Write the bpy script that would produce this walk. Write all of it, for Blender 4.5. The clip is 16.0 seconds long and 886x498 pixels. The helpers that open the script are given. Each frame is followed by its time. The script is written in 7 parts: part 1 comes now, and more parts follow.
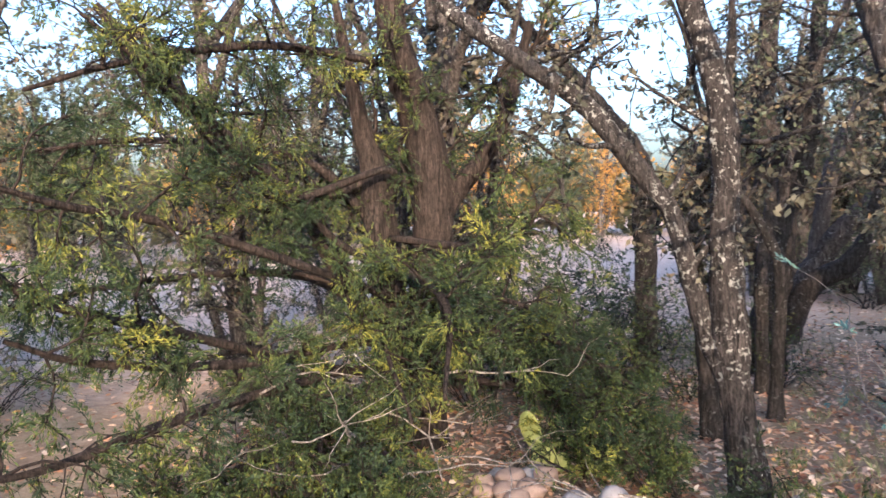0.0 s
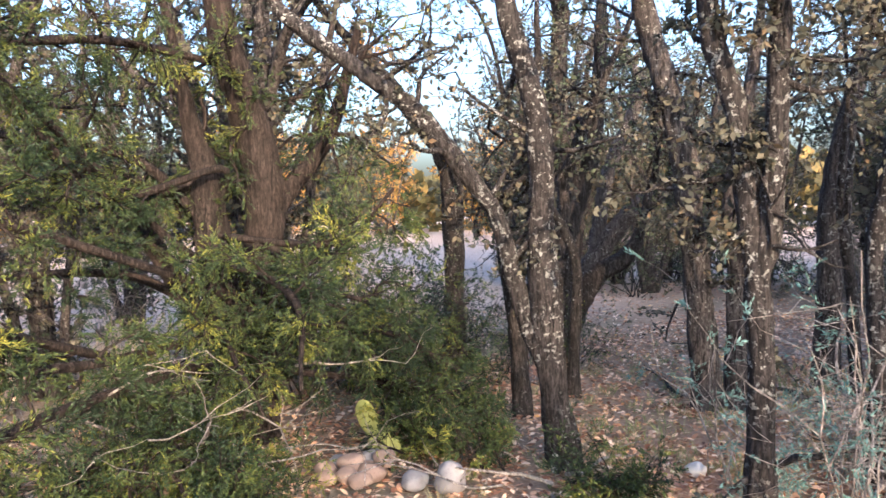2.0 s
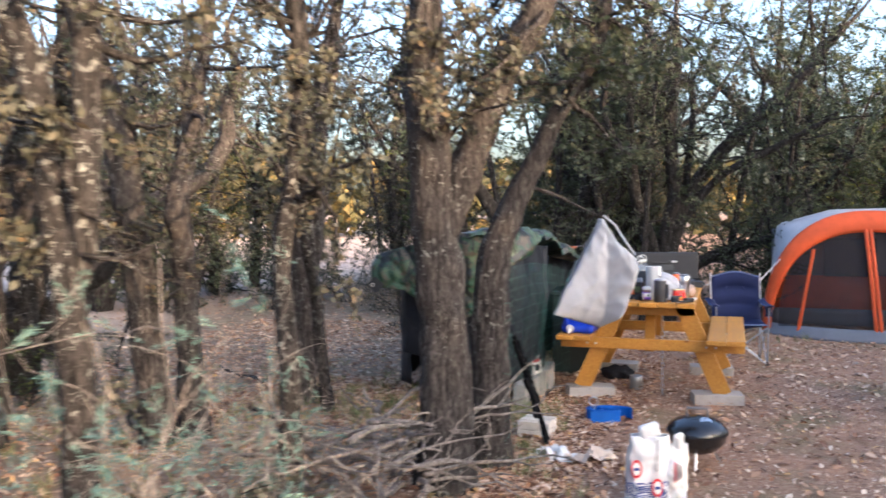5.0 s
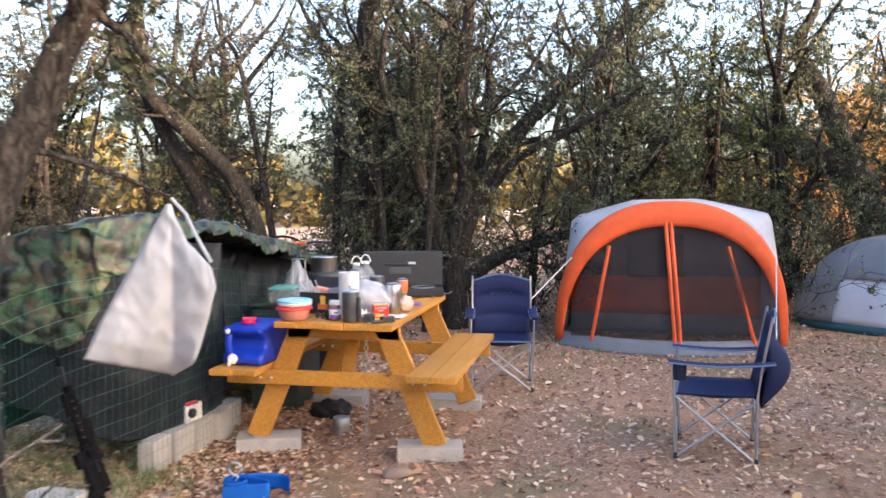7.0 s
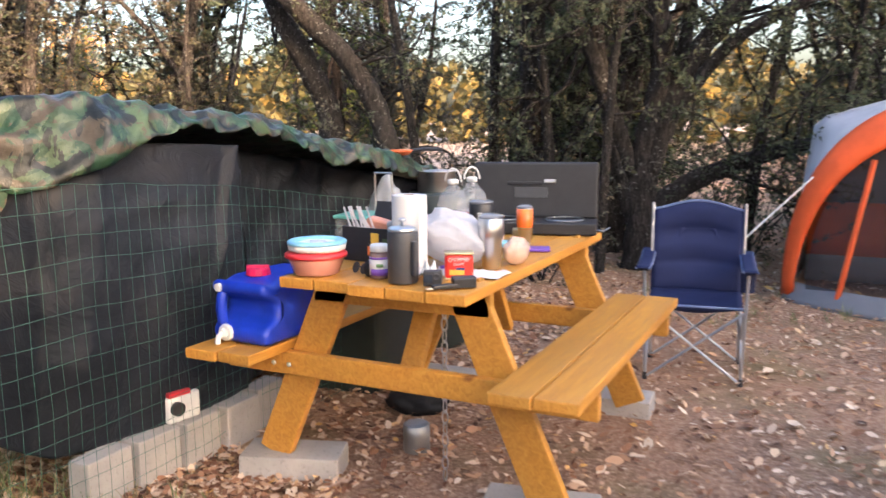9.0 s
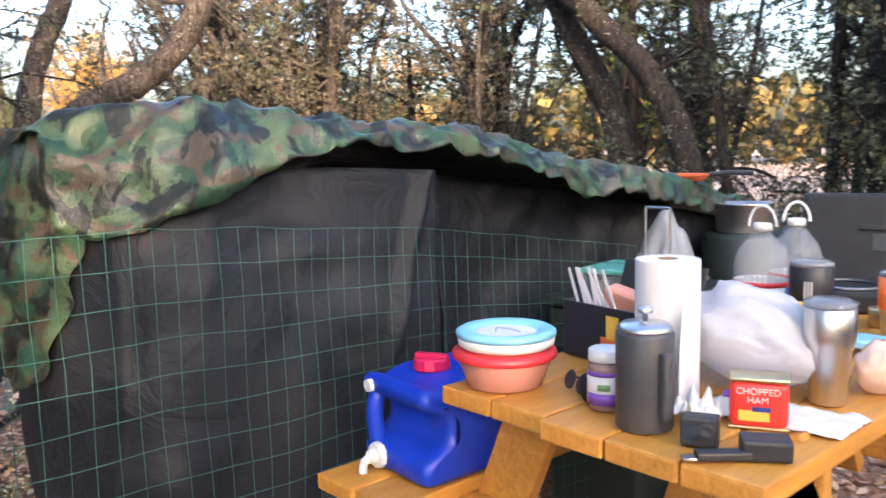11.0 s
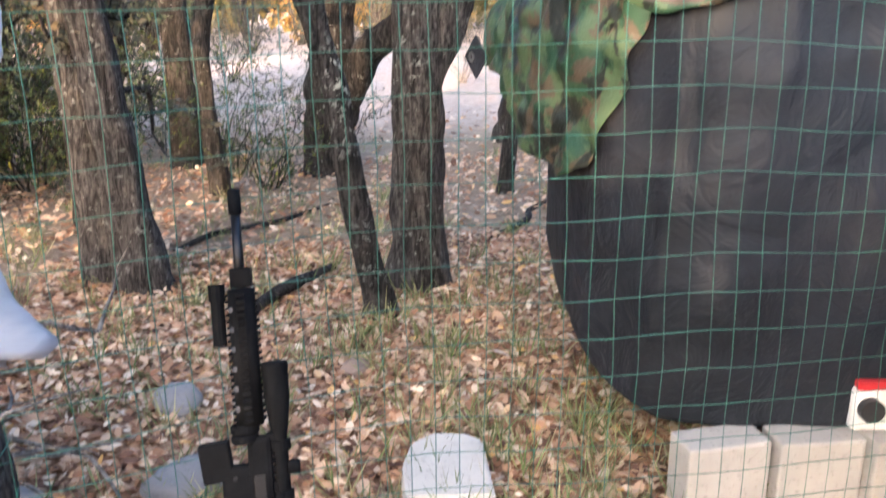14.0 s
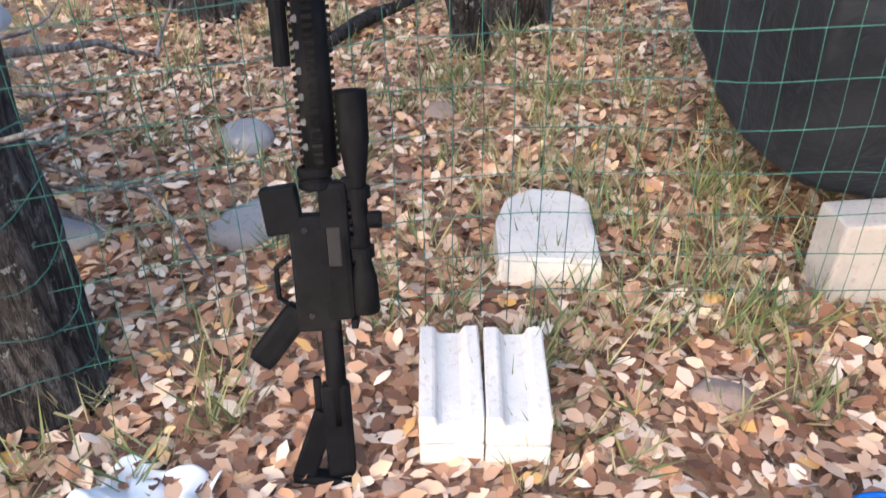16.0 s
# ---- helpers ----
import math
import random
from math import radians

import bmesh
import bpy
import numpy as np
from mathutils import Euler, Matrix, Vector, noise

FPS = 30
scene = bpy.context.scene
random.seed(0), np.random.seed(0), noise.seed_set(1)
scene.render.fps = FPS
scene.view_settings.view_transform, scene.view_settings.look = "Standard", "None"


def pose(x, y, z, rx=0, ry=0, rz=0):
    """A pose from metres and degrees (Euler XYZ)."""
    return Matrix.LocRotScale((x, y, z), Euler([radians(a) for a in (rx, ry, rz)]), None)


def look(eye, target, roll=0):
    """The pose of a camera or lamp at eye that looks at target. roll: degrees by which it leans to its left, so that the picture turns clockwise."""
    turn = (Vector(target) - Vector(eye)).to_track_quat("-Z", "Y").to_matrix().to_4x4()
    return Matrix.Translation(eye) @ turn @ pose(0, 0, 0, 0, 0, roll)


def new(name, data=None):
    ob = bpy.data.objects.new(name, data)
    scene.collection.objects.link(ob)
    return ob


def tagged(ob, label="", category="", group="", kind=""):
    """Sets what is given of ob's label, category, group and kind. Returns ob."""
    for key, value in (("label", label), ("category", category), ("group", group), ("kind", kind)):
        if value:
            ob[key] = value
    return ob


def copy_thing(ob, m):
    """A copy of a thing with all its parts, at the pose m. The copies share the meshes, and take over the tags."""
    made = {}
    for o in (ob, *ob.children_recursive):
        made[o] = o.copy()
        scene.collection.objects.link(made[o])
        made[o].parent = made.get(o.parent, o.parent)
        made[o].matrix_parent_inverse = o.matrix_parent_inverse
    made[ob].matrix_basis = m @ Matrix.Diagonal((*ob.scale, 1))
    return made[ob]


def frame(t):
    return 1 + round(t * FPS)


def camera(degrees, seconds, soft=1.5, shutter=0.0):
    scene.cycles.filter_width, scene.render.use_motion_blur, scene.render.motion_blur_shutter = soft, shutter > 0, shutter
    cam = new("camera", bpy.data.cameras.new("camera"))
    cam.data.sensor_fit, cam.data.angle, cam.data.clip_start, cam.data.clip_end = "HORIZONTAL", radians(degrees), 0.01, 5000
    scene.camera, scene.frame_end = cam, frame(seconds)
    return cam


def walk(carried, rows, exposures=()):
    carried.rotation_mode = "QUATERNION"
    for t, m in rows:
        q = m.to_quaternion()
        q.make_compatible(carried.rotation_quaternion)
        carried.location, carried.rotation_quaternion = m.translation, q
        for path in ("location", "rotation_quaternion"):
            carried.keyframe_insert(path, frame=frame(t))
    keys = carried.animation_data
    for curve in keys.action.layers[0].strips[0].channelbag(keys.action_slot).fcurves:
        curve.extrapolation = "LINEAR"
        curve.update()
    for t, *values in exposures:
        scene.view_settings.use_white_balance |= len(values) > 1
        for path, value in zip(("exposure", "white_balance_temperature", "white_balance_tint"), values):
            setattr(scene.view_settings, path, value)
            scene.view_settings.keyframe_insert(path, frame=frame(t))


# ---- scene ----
cam = camera(57.4, 16.0, 1.5, 0.4)
PATH = [
    (0, (0.148, -7.454, 1.606), (-1.63, -6.542, 1.519), -1.0),
    (0.5, (0.159, -7.749, 1.605), (-1.53, -6.682, 1.512), -0.9),
    (1, (0.184, -7.826, 1.61), (-1.428, -6.647, 1.512), -1.0),
    (1.5, (0.193, -7.839, 1.625), (-1.343, -6.563, 1.521), -1.0),
    (2, (0.195, -7.877, 1.623), (-1.28, -6.53, 1.521), -0.8),
    (2.5, (0.199, -7.886, 1.625), (-1.226, -6.487, 1.528), -0.8),
    (3, (0.226, -7.84, 1.62), (-1.134, -6.377, 1.528), -0.9),
    (3.5, (0.325, -7.639, 1.62), (-0.85, -6.023, 1.533), -1.2),
    (4, (0.414, -7.373, 1.602), (-0.491, -5.591, 1.519), -1.0),
    (4.5, (0.511, -7.014, 1.562), (-0.272, -5.175, 1.478), -0.8),
    (5, (0.623, -6.597, 1.561), (-0.048, -4.715, 1.473), -0.7),
    (5.2, (0.748, -6.378, 1.574), (0.13, -4.478, 1.471), -0.3),
    (7.3, (1.554, -4.028, 1.474), (1.185, -2.065, 1.358), -0.9),
    (7.4, (1.54, -3.905, 1.453), (1.168, -1.945, 1.321), -1.4),
    (7.5, (1.559, -3.788, 1.457), (1.171, -1.832, 1.301), -1.0),
    (8, (1.584, -3.215, 1.455), (1.054, -1.311, 1.15), -0.8),
    (8.2, (1.567, -2.993, 1.417), (0.961, -1.113, 1.105), -0.7),
    (10.3, (0.924, -1.315, 1.327), (-0.33, 0.218, 1.053), -1.4),
    (10.5, (0.89, -1.223, 1.326), (-0.429, 0.256, 1.061), -1.6),
    (11, (0.876, -1.09, 1.32), (-0.603, 0.234, 1.076), -1.4),
    (11.5, (0.925, -0.951, 1.3), (-0.699, 0.191, 1.058), -1.1),
    (12, (0.878, -0.902, 1.284), (-0.861, 0.055, 1.034), -0.6),
    (12.5, (0.759, -0.972, 1.272), (-1.08, -0.232, 1.006), -0.5),
    (13, (0.667, -1.079, 1.247), (-1.244, -0.555, 0.971), -0.6),
    (13.5, (0.62, -1.139, 1.175), (-1.321, -0.785, 0.847), -0.9),
    (14, (0.583, -1.159, 1.139), (-1.313, -0.868, 0.573), -0.8),
    (14.5, (0.48, -1.183, 1.07), (-1.366, -0.968, 0.332), -0.2),
    (15, (0.387, -1.186, 1.043), (-1.377, -1.028, 0.114), -0.6),
    (15.5, (0.344, -1.181, 1.025), (-1.373, -1.071, 0.004), -0.9),
    (16, (0.31, -1.176, 0.989), (-1.354, -1.104, -0.118), -0.8),
]
walk(cam, [(t, look(eye, target, roll)) for t, eye, target, roll in PATH],
     [(0.0, 2.42, 4900, 17), (3.0, 2.58, 5000, 16), (4.0, 2.66, 5200, 17), (5.0, 2.72, 5400, 16), (7.5, 2.97, 5900, 18), (8.2, 3.0, 6100, 19), (10.5, 2.92, 5500, 18),
      (12.5, 3.0, 5600, 18), (13.5, 3.45, 5600, 17), (14.5, 3.5, 5550, 15), (16.0, 3.5, 5550, 15)])

# ---- world, sun, light ----
SUN_DIR = Vector((0.90, -0.36, 0.19)).normalized()
world = bpy.data.worlds.new("sky")
scene.world = world
world.use_nodes = True
wn = world.node_tree.nodes
wl = world.node_tree.links
sky = wn.new("ShaderNodeTexSky")
sky.sky_type = "NISHITA"
sky.sun_disc = False
sky.sun_elevation = math.asin(SUN_DIR.z)
sky.sun_rotation = math.atan2(SUN_DIR.x, SUN_DIR.y)
sky.dust_density = 6.0
wl.new(sky.outputs[0], wn["Background"].inputs[0])
wn["Background"].inputs[1].default_value = 0.15
sun_data = bpy.data.lights.new("sun", "SUN")
sun_data.energy, sun_data.angle, sun_data.color = 2.8, radians(0.6), (1.0, 0.64, 0.32)
sun = new("sun", sun_data)
sun.matrix_world = look((0, 0, 30), Vector((0, 0, 30)) - SUN_DIR)

# ---- materials ----


class Mat:
    """A node material with a few shorthands."""

    def __init__(self, name, color=(0.5, 0.5, 0.5), rough=0.7, metal=0.0, spec=0.5):
        self.m = bpy.data.materials.new(name)
        self.m.use_nodes = True
        self.n, self.l = self.m.node_tree.nodes, self.m.node_tree.links
        self.b = self.n["Principled BSDF"]
        self.out = self.n["Material Output"]
        self.set("Base Color", (*color, 1))
        self.set("Roughness", rough)
        self.set("Metallic", metal)
        self.set("Specular IOR Level", spec)

    def set(self, key, value):
        self.b.inputs[key].default_value = value

    def coords(self, scale=(1, 1, 1), kind="Object"):
        c, m = self.n.new("ShaderNodeTexCoord"), self.n.new("ShaderNodeMapping")
        m.inputs["Scale"].default_value = scale
        self.l.new(c.outputs[kind], m.inputs[0])
        return m.outputs[0]

    def noise(self, scale, detail=4, rough=0.6, vec=None, dist=0.0):
        t = self.n.new("ShaderNodeTexNoise")
        t.inputs["Scale"].default_value, t.inputs["Detail"].default_value = scale, detail
        t.inputs["Roughness"].default_value, t.inputs["Distortion"].default_value = rough, dist
        self.l.new(vec if vec is not None else self.coords(), t.inputs["Vector"])
        return t.outputs["Fac"]

    def ramp(self, fac, stops, interp="LINEAR"):
        r = self.n.new("ShaderNodeValToRGB")
        r.color_ramp.interpolation = interp
        e = r.color_ramp.elements
        while len(e) < len(stops):
            e.new(0.5)
        for el, (p, c) in zip(e, stops):
            el.position, el.color = p, (*c, 1)
        self.l.new(fac, r.inputs[0])
        return r.outputs[0]

    def mix(self, fac, a, b, kind="MIX"):
        x = self.n.new("ShaderNodeMix")
        x.data_type, x.blend_type = "RGBA", kind
        for sock, v in ((x.inputs[0], fac), (x.inputs[6], a), (x.inputs[7], b)):
            if isinstance(v, bpy.types.NodeSocket):
                self.l.new(v, sock)
            else:
                sock.default_value = v if isinstance(v, (int, float)) else (*v, 1)
        return x.outputs[2]

    def color(self, sock):
        self.l.new(sock, self.b.inputs["Base Color"])
        return self

    def rough(self, fac, lo, hi):
        r = self.n.new("ShaderNodeMapRange")
        r.inputs["To Min"].default_value, r.inputs["To Max"].default_value = lo, hi
        self.l.new(fac, r.inputs[0])
        self.l.new(r.outputs[0], self.b.inputs["Roughness"])
        return self

    def bump(self, fac, strength=0.3, dist=0.01):
        b = self.n.new("ShaderNodeBump")
        b.inputs["Strength"].default_value, b.inputs["Distance"].default_value = strength, dist
        self.l.new(fac, b.inputs["Height"])
        self.l.new(b.outputs[0], self.b.inputs["Normal"])
        return self

    def island(self):
        return self.n.new("ShaderNodeNewGeometry").outputs["Random Per Island"]

    def rand(self):
        return self.n.new("ShaderNodeObjectInfo").outputs["Random"]

    def thin(self, amount):
        """Lets light through thin leaves and cloth."""
        t, x = self.n.new("ShaderNodeBsdfTranslucent"), self.n.new("ShaderNodeMixShader")
        src = self.b.inputs["Base Color"]
        if src.is_linked:
            self.l.new(src.links[0].from_socket, t.inputs[0])
        else:
            t.inputs[0].default_value = src.default_value
        x.inputs[0].default_value = amount
        self.l.new(self.b.outputs[0], x.inputs[1])
        self.l.new(t.outputs[0], x.inputs[2])
        self.l.new(x.outputs[0], self.out.inputs[0])
        return self

    def see_through(self, amount):
        t, x = self.n.new("ShaderNodeBsdfTransparent"), self.n.new("ShaderNodeMixShader")
        x.inputs[0].default_value = amount
        self.l.new(self.b.outputs[0], x.inputs[1])
        self.l.new(t.outputs[0], x.inputs[2])
        self.l.new(x.outputs[0], self.out.inputs[0])
        return self


def bark(name, dark, light, lichen=0.0, red=None):
    k = Mat(name, rough=0.95, spec=0.15)
    v = k.coords((9, 9, 1.5))
    ridges = k.noise(5, 6, 0.7, v, 0.6)
    cracks = k.noise(16, 4, 0.6, k.coords((4, 4, 2.2)))
    c = k.ramp(ridges, [(0.40, dark), (0.56, light), (0.70, tuple(min(1, a * 1.7) for a in light))])
    c = k.mix(k.ramp(cracks, [(0.40, (0.7, 0.7, 0.7)), (0.50, (0, 0, 0))]), c, dark)
    broad = k.noise(1.6, 3)
    c = k.mix(k.ramp(broad, [(0.35, (0, 0, 0)), (0.7, (0.5, 0.5, 0.5))]), c, red or tuple(a * 0.6 for a in light))
    if lichen:
        spots = k.noise(30, 5, 0.72)
        patch = k.noise(2.6, 4)
        f = k.ramp(spots, [(0.645 - lichen * 0.06, (0, 0, 0)), (0.67 - lichen * 0.06, (1, 1, 1))])
        g = k.ramp(patch, [(0.42, (0.05, 0.05, 0.05)), (0.58, (1, 1, 1))])
        c = k.mix(k.mix(1.0, f, g, "MULTIPLY"), c, (0.29, 0.295, 0.27))
    k.color(c)
    k.bump(ridges, 1.0, 0.03)
    return k.m


BARK_OAK = bark("oak_bark", (0.012, 0.010, 0.0095), (0.092, 0.081, 0.074), 0.75)
BARK_LICHEN = bark("lichen_bark", (0.007, 0.006, 0.006), (0.052, 0.046, 0.043), 1.35)
BARK_DARK = bark("dark_bark", (0.009, 0.008, 0.0075), (0.048, 0.042, 0.038), 0.6)
BARK_JUNIPER = bark("juniper_bark", (0.007, 0.006, 0.0055), (0.043, 0.034, 0.029), 0.0, (0.034, 0.024, 0.019))
DEADWOOD = bark("dead_wood", (0.10, 0.085, 0.075), (0.36, 0.32, 0.285), 0.25)


def leaf_mat(name, stops, thin=0.35, rough=0.55, clump=0.0):
    """Leaves that vary one by one, and by clumps."""
    k = Mat(name, rough=rough, spec=0.3)
    fac = k.island()
    if clump:
        broad = k.n.new("ShaderNodeMapRange")
        broad.inputs["From Min"].default_value, broad.inputs["From Max"].default_value = 0.32, 0.70
        k.l.new(k.noise(2.2, 3, 0.6), broad.inputs[0])
        mx = k.n.new("ShaderNodeMix")
        mx.inputs[0].default_value = clump
        k.l.new(fac, mx.inputs[2])
        k.l.new(broad.outputs[0], mx.inputs[3])
        fac = mx.outputs[0]
    k.color(k.ramp(fac, stops, "LINEAR"))
    return k.thin(thin).m


LEAF_OAK = leaf_mat("oak_leaf", [(0.0, (0.034, 0.044, 0.024)), (0.45, (0.068, 0.084, 0.045)), (0.80, (0.112, 0.124, 0.068)),
                                 (0.93, (0.130, 0.110, 0.050)), (1.0, (0.20, 0.105, 0.028))], clump=0.35)
LEAF_GREY = leaf_mat("dull_oak_leaf", [(0.0, (0.042, 0.045, 0.032)), (0.5, (0.082, 0.082, 0.056)), (0.75, (0.125, 0.112, 0.072)),
                                       (1.0, (0.185, 0.112, 0.048))], clump=0.35)
# the yellow end paints low sunlight on the tips into the leaf colour
LEAF_JUNIPER = leaf_mat("juniper_spray", [(0.0, (0.010, 0.020, 0.011)), (0.4, (0.027, 0.045, 0.018)), (0.62, (0.075, 0.100, 0.022)), (1.0, (0.34, 0.32, 0.040))], 0.3, 0.6, 0.65)
LEAF_SAGE = leaf_mat("silver_leaf", [(0.0, (0.065, 0.12, 0.10)), (1.0, (0.17, 0.27, 0.23))], 0.2, 0.7)
LEAF_FALL = leaf_mat("orange_leaf", [(0.0, (0.26, 0.125, 0.024)), (0.6, (0.46, 0.25, 0.048)), (1.0, (0.42, 0.34, 0.085))], clump=0.4)
LEAF_FAR = leaf_mat("far_leaf", [(0.0, (0.040, 0.044, 0.022)), (0.5, (0.10, 0.090, 0.034)), (1.0, (0.30, 0.19, 0.045))], clump=0.5)
LITTER = leaf_mat("dry_leaf", [(0.0, (0.10, 0.050, 0.032)), (0.25, (0.28, 0.132, 0.068)), (0.55, (0.50, 0.29, 0.165)), (0.8, (0.66, 0.47, 0.32)),
                               (0.93, (0.74, 0.60, 0.45)), (1.0, (0.68, 0.37, 0.10))], 0.12, 0.7)
GRASS = leaf_mat("dry_grass", [(0.0, (0.085, 0.125, 0.040)), (0.5, (0.19, 0.22, 0.08)), (1.0, (0.42, 0.37, 0.20))], 0.3)


def ground_mat():
    k = Mat("forest_floor", rough=0.95, spec=0.15)
    p = k.coords(kind="Object")
    fine, mid, big = k.noise(42, 6, 0.7, p), k.noise(9, 5, 0.65, p), k.noise(0.5, 3, 0.5, p)
    litter = k.ramp(fine, [(0.30, (0.10, 0.06, 0.042)), (0.50, (0.32, 0.20, 0.135)), (0.62, (0.48, 0.34, 0.24)), (0.75, (0.60, 0.47, 0.36))])
    soil = k.ramp(mid, [(0.3, (0.33, 0.175, 0.10)), (0.7, (0.56, 0.335, 0.205))])
    c = k.mix(k.ramp(big, [(0.42, (0.15, 0.15, 0.15)), (0.62, (0.7, 0.7, 0.7))]), litter, soil)
    green = k.ramp(k.noise(1.3, 4, 0.6, p), [(0.50, (0, 0, 0)), (0.66, (0.5, 0.5, 0.5))])
    c = k.mix(green, c, (0.17, 0.17, 0.075))
    # greyer, mossier soil under the trees than in the trodden camp
    under = k.n.new("ShaderNodeMapRange")
    at_x = k.n.new("ShaderNodeSeparateXYZ")
    k.l.new(p, at_x.inputs[0])
    under.inputs["From Min"].default_value, under.inputs["From Max"].default_value = -1.9, -3.2
    under.inputs["To Max"].default_value = 0.65
    k.l.new(at_x.outputs[0], under.inputs[0])
    moss = k.ramp(mid, [(0.3, (0.11, 0.10, 0.075)), (0.55, (0.215, 0.195, 0.145)), (0.75, (0.33, 0.30, 0.245))])
    c = k.mix(under.outputs[0], c, moss)
    # pale caliche clearing beyond the trees
    sep = k.n.new("ShaderNodeSeparateXYZ")
    k.l.new(p, sep.inputs[0])
    m = k.n.new("ShaderNodeMath")
    m.operation = "MULTIPLY_ADD"
    m.inputs[1].default_value = -1.0
    k.l.new(sep.outputs[0], m.inputs[0])
    k.l.new(k.noise(0.7, 3, 0.6, p), m.inputs[2])
    edge = k.n.new("ShaderNodeMapRange")
    edge.inputs["From Min"].default_value, edge.inputs["From Max"].default_value = 7.2, 9.0
    k.l.new(m.outputs[0], edge.inputs[0])
    pale = k.ramp(mid, [(0.3, (0.33, 0.25, 0.19)), (0.5, (0.47, 0.36, 0.28)), (0.72, (0.58, 0.455, 0.365))])
    k.color(k.mix(edge.outputs[0], c, pale))
    k.bump(fine, 0.8, 0.03)
    return k.m


GROUND = ground_mat()


def cloth(name, color, var=0.15, rough=0.8, thin=0.0, weave=700):
    k = Mat(name, color, rough, spec=0.3)
    f = k.noise(6, 4)
    k.color(k.ramp(f, [(0.3, tuple(c * (1 - var) for c in color)), (0.7, tuple(min(1, c * (1 + var)) for c in color))]))
    k.bump(k.noise(weave, 2), 0.12, 0.002)
    if thin:
        k.thin(thin)
    return k.m


def plastic(name, color, rough=0.4, spec=0.5, wear=0.12):
    k = Mat(name, color, rough, spec=spec)
    f = k.noise(14, 5, 0.7)
    k.color(k.ramp(f, [(0.3, tuple(c * (1 - wear) for c in color)), (0.75, tuple(min(1, c * (1 + wear) + 0.008) for c in color))]))
    k.rough(f, rough * 0.8, min(1, rough * 1.3))
    return k.m


def metal(name, color, rough=0.3, metallic=1.0):
    k = Mat(name, color, rough, metallic)
    f = k.noise(30, 4, 0.7)
    k.rough(f, rough * 0.7, min(1, rough * 1.5))
    return k.m


def wood_mat():
    k = Mat("stained_pine", rough=0.45, spec=0.4)
    v = k.coords((14, 1.1, 14))
    g = k.noise(3.0, 5, 0.6, v, 1.2)
    c = k.ramp(g, [(0.25, (0.36, 0.155, 0.022)), (0.5, (0.50, 0.235, 0.035)), (0.75, (0.60, 0.31, 0.055))])
    c = k.mix(k.ramp(k.noise(2.2, 4), [(0.45, (0, 0, 0)), (0.75, (0.35, 0.35, 0.35))]), c, (0.33, 0.17, 0.05))
    kn = k.noise(5.5, 2, 0.4, k.coords((1.0, 0.5, 1.0)))
    c = k.mix(k.ramp(kn, [(0.73, (0, 0, 0)), (0.78, (1, 1, 1))]), c, (0.20, 0.075, 0.015))
    tint = k.ramp(k.rand(), [(0.0, (0.86, 0.86, 0.86)), (1.0, (1.08, 1.04, 1.0))])
    k.color(k.mix(1.0, c, tint, "MULTIPLY"))
    k.rough(g, 0.32, 0.62)
    k.bump(g, 0.12, 0.003)
    return k.m


WOOD = wood_mat()


def concrete(name, color):
    k = Mat(name, color, 0.95, spec=0.2)
    f = k.noise(60, 5, 0.7)
    g = k.noise(5, 4)
    c = k.ramp(g, [(0.3, tuple(a * 0.78 for a in color)), (0.7, color)])
    c = k.mix(k.ramp(f, [(0.30, (0.6, 0.6, 0.6)), (0.45, (0, 0, 0))]), c, tuple(a * 0.45 for a in color))
    k.color(c)
    k.bump(f, 0.5, 0.006)
    return k.m


CONCRETE = concrete("concrete", (0.42, 0.385, 0.345))
LIMESTONE = concrete("limestone", (0.62, 0.57, 0.50))
ROCK = concrete("grey_rock", (0.26, 0.245, 0.24))
ROCK_TAN = concrete("tan_rock", (0.30, 0.215, 0.165))


def camo_mat():
    k = Mat("camouflage_tarp", rough=0.42, spec=0.45)
    p = k.coords()
    a, b, c3 = k.noise(7, 4, 0.6, p, 0.9), k.noise(9, 4, 0.6, k.coords((1.1, 0.8, 1.3)), 1.1), k.noise(11, 4, 0.55, k.coords((0.9, 1.2, 0.7)), 0.8)
    c = k.mix(k.ramp(a, [(0.50, (0, 0, 0)), (0.515, (1, 1, 1))]), (0.018, 0.050, 0.026), (0.050, 0.082, 0.040))
    c = k.mix(k.ramp(b, [(0.53, (0, 0, 0)), (0.545, (1, 1, 1))]), c, (0.062, 0.048, 0.032))
    c = k.mix(k.ramp(c3, [(0.54, (0, 0, 0)), (0.555, (1, 1, 1))]), c, (0.010, 0.013, 0.011))
    k.color(c)
    k.bump(k.noise(26, 4, 0.6, p), 0.35, 0.02)
    return k.m


CAMO = camo_mat()


def tarp_mat():
    k = Mat("black_plastic_sheet", (0.016, 0.017, 0.02), 0.42, spec=0.2)
    p = k.coords()
    f = k.noise(3, 4, 0.6, p)
    dust = k.noise(11, 5, 0.7, p)
    c = k.ramp(f, [(0.3, (0.009, 0.0105, 0.014)), (0.7, (0.020, 0.022, 0.029))])
    k.color(k.mix(k.ramp(dust, [(0.55, (0, 0, 0)), (0.8, (0.25, 0.25, 0.25))]), c, (0.06, 0.062, 0.066)))
    k.rough(dust, 0.44, 0.66)
    k.bump(k.noise(6, 5, 0.6, p, 1.2), 0.45, 0.04)
    return k.m


BLACK_SHEET = tarp_mat()

# ---- shaping helpers ----


def mesh_from(name, verts, faces, mat, smooth=False):
    me = bpy.data.meshes.new(name)
    me.from_pydata(verts, [], faces)
    if mat:
        me.materials.append(mat)
    if smooth:
        me.polygons.foreach_set("use_smooth", [True] * len(me.polygons))
    me.update()
    return me


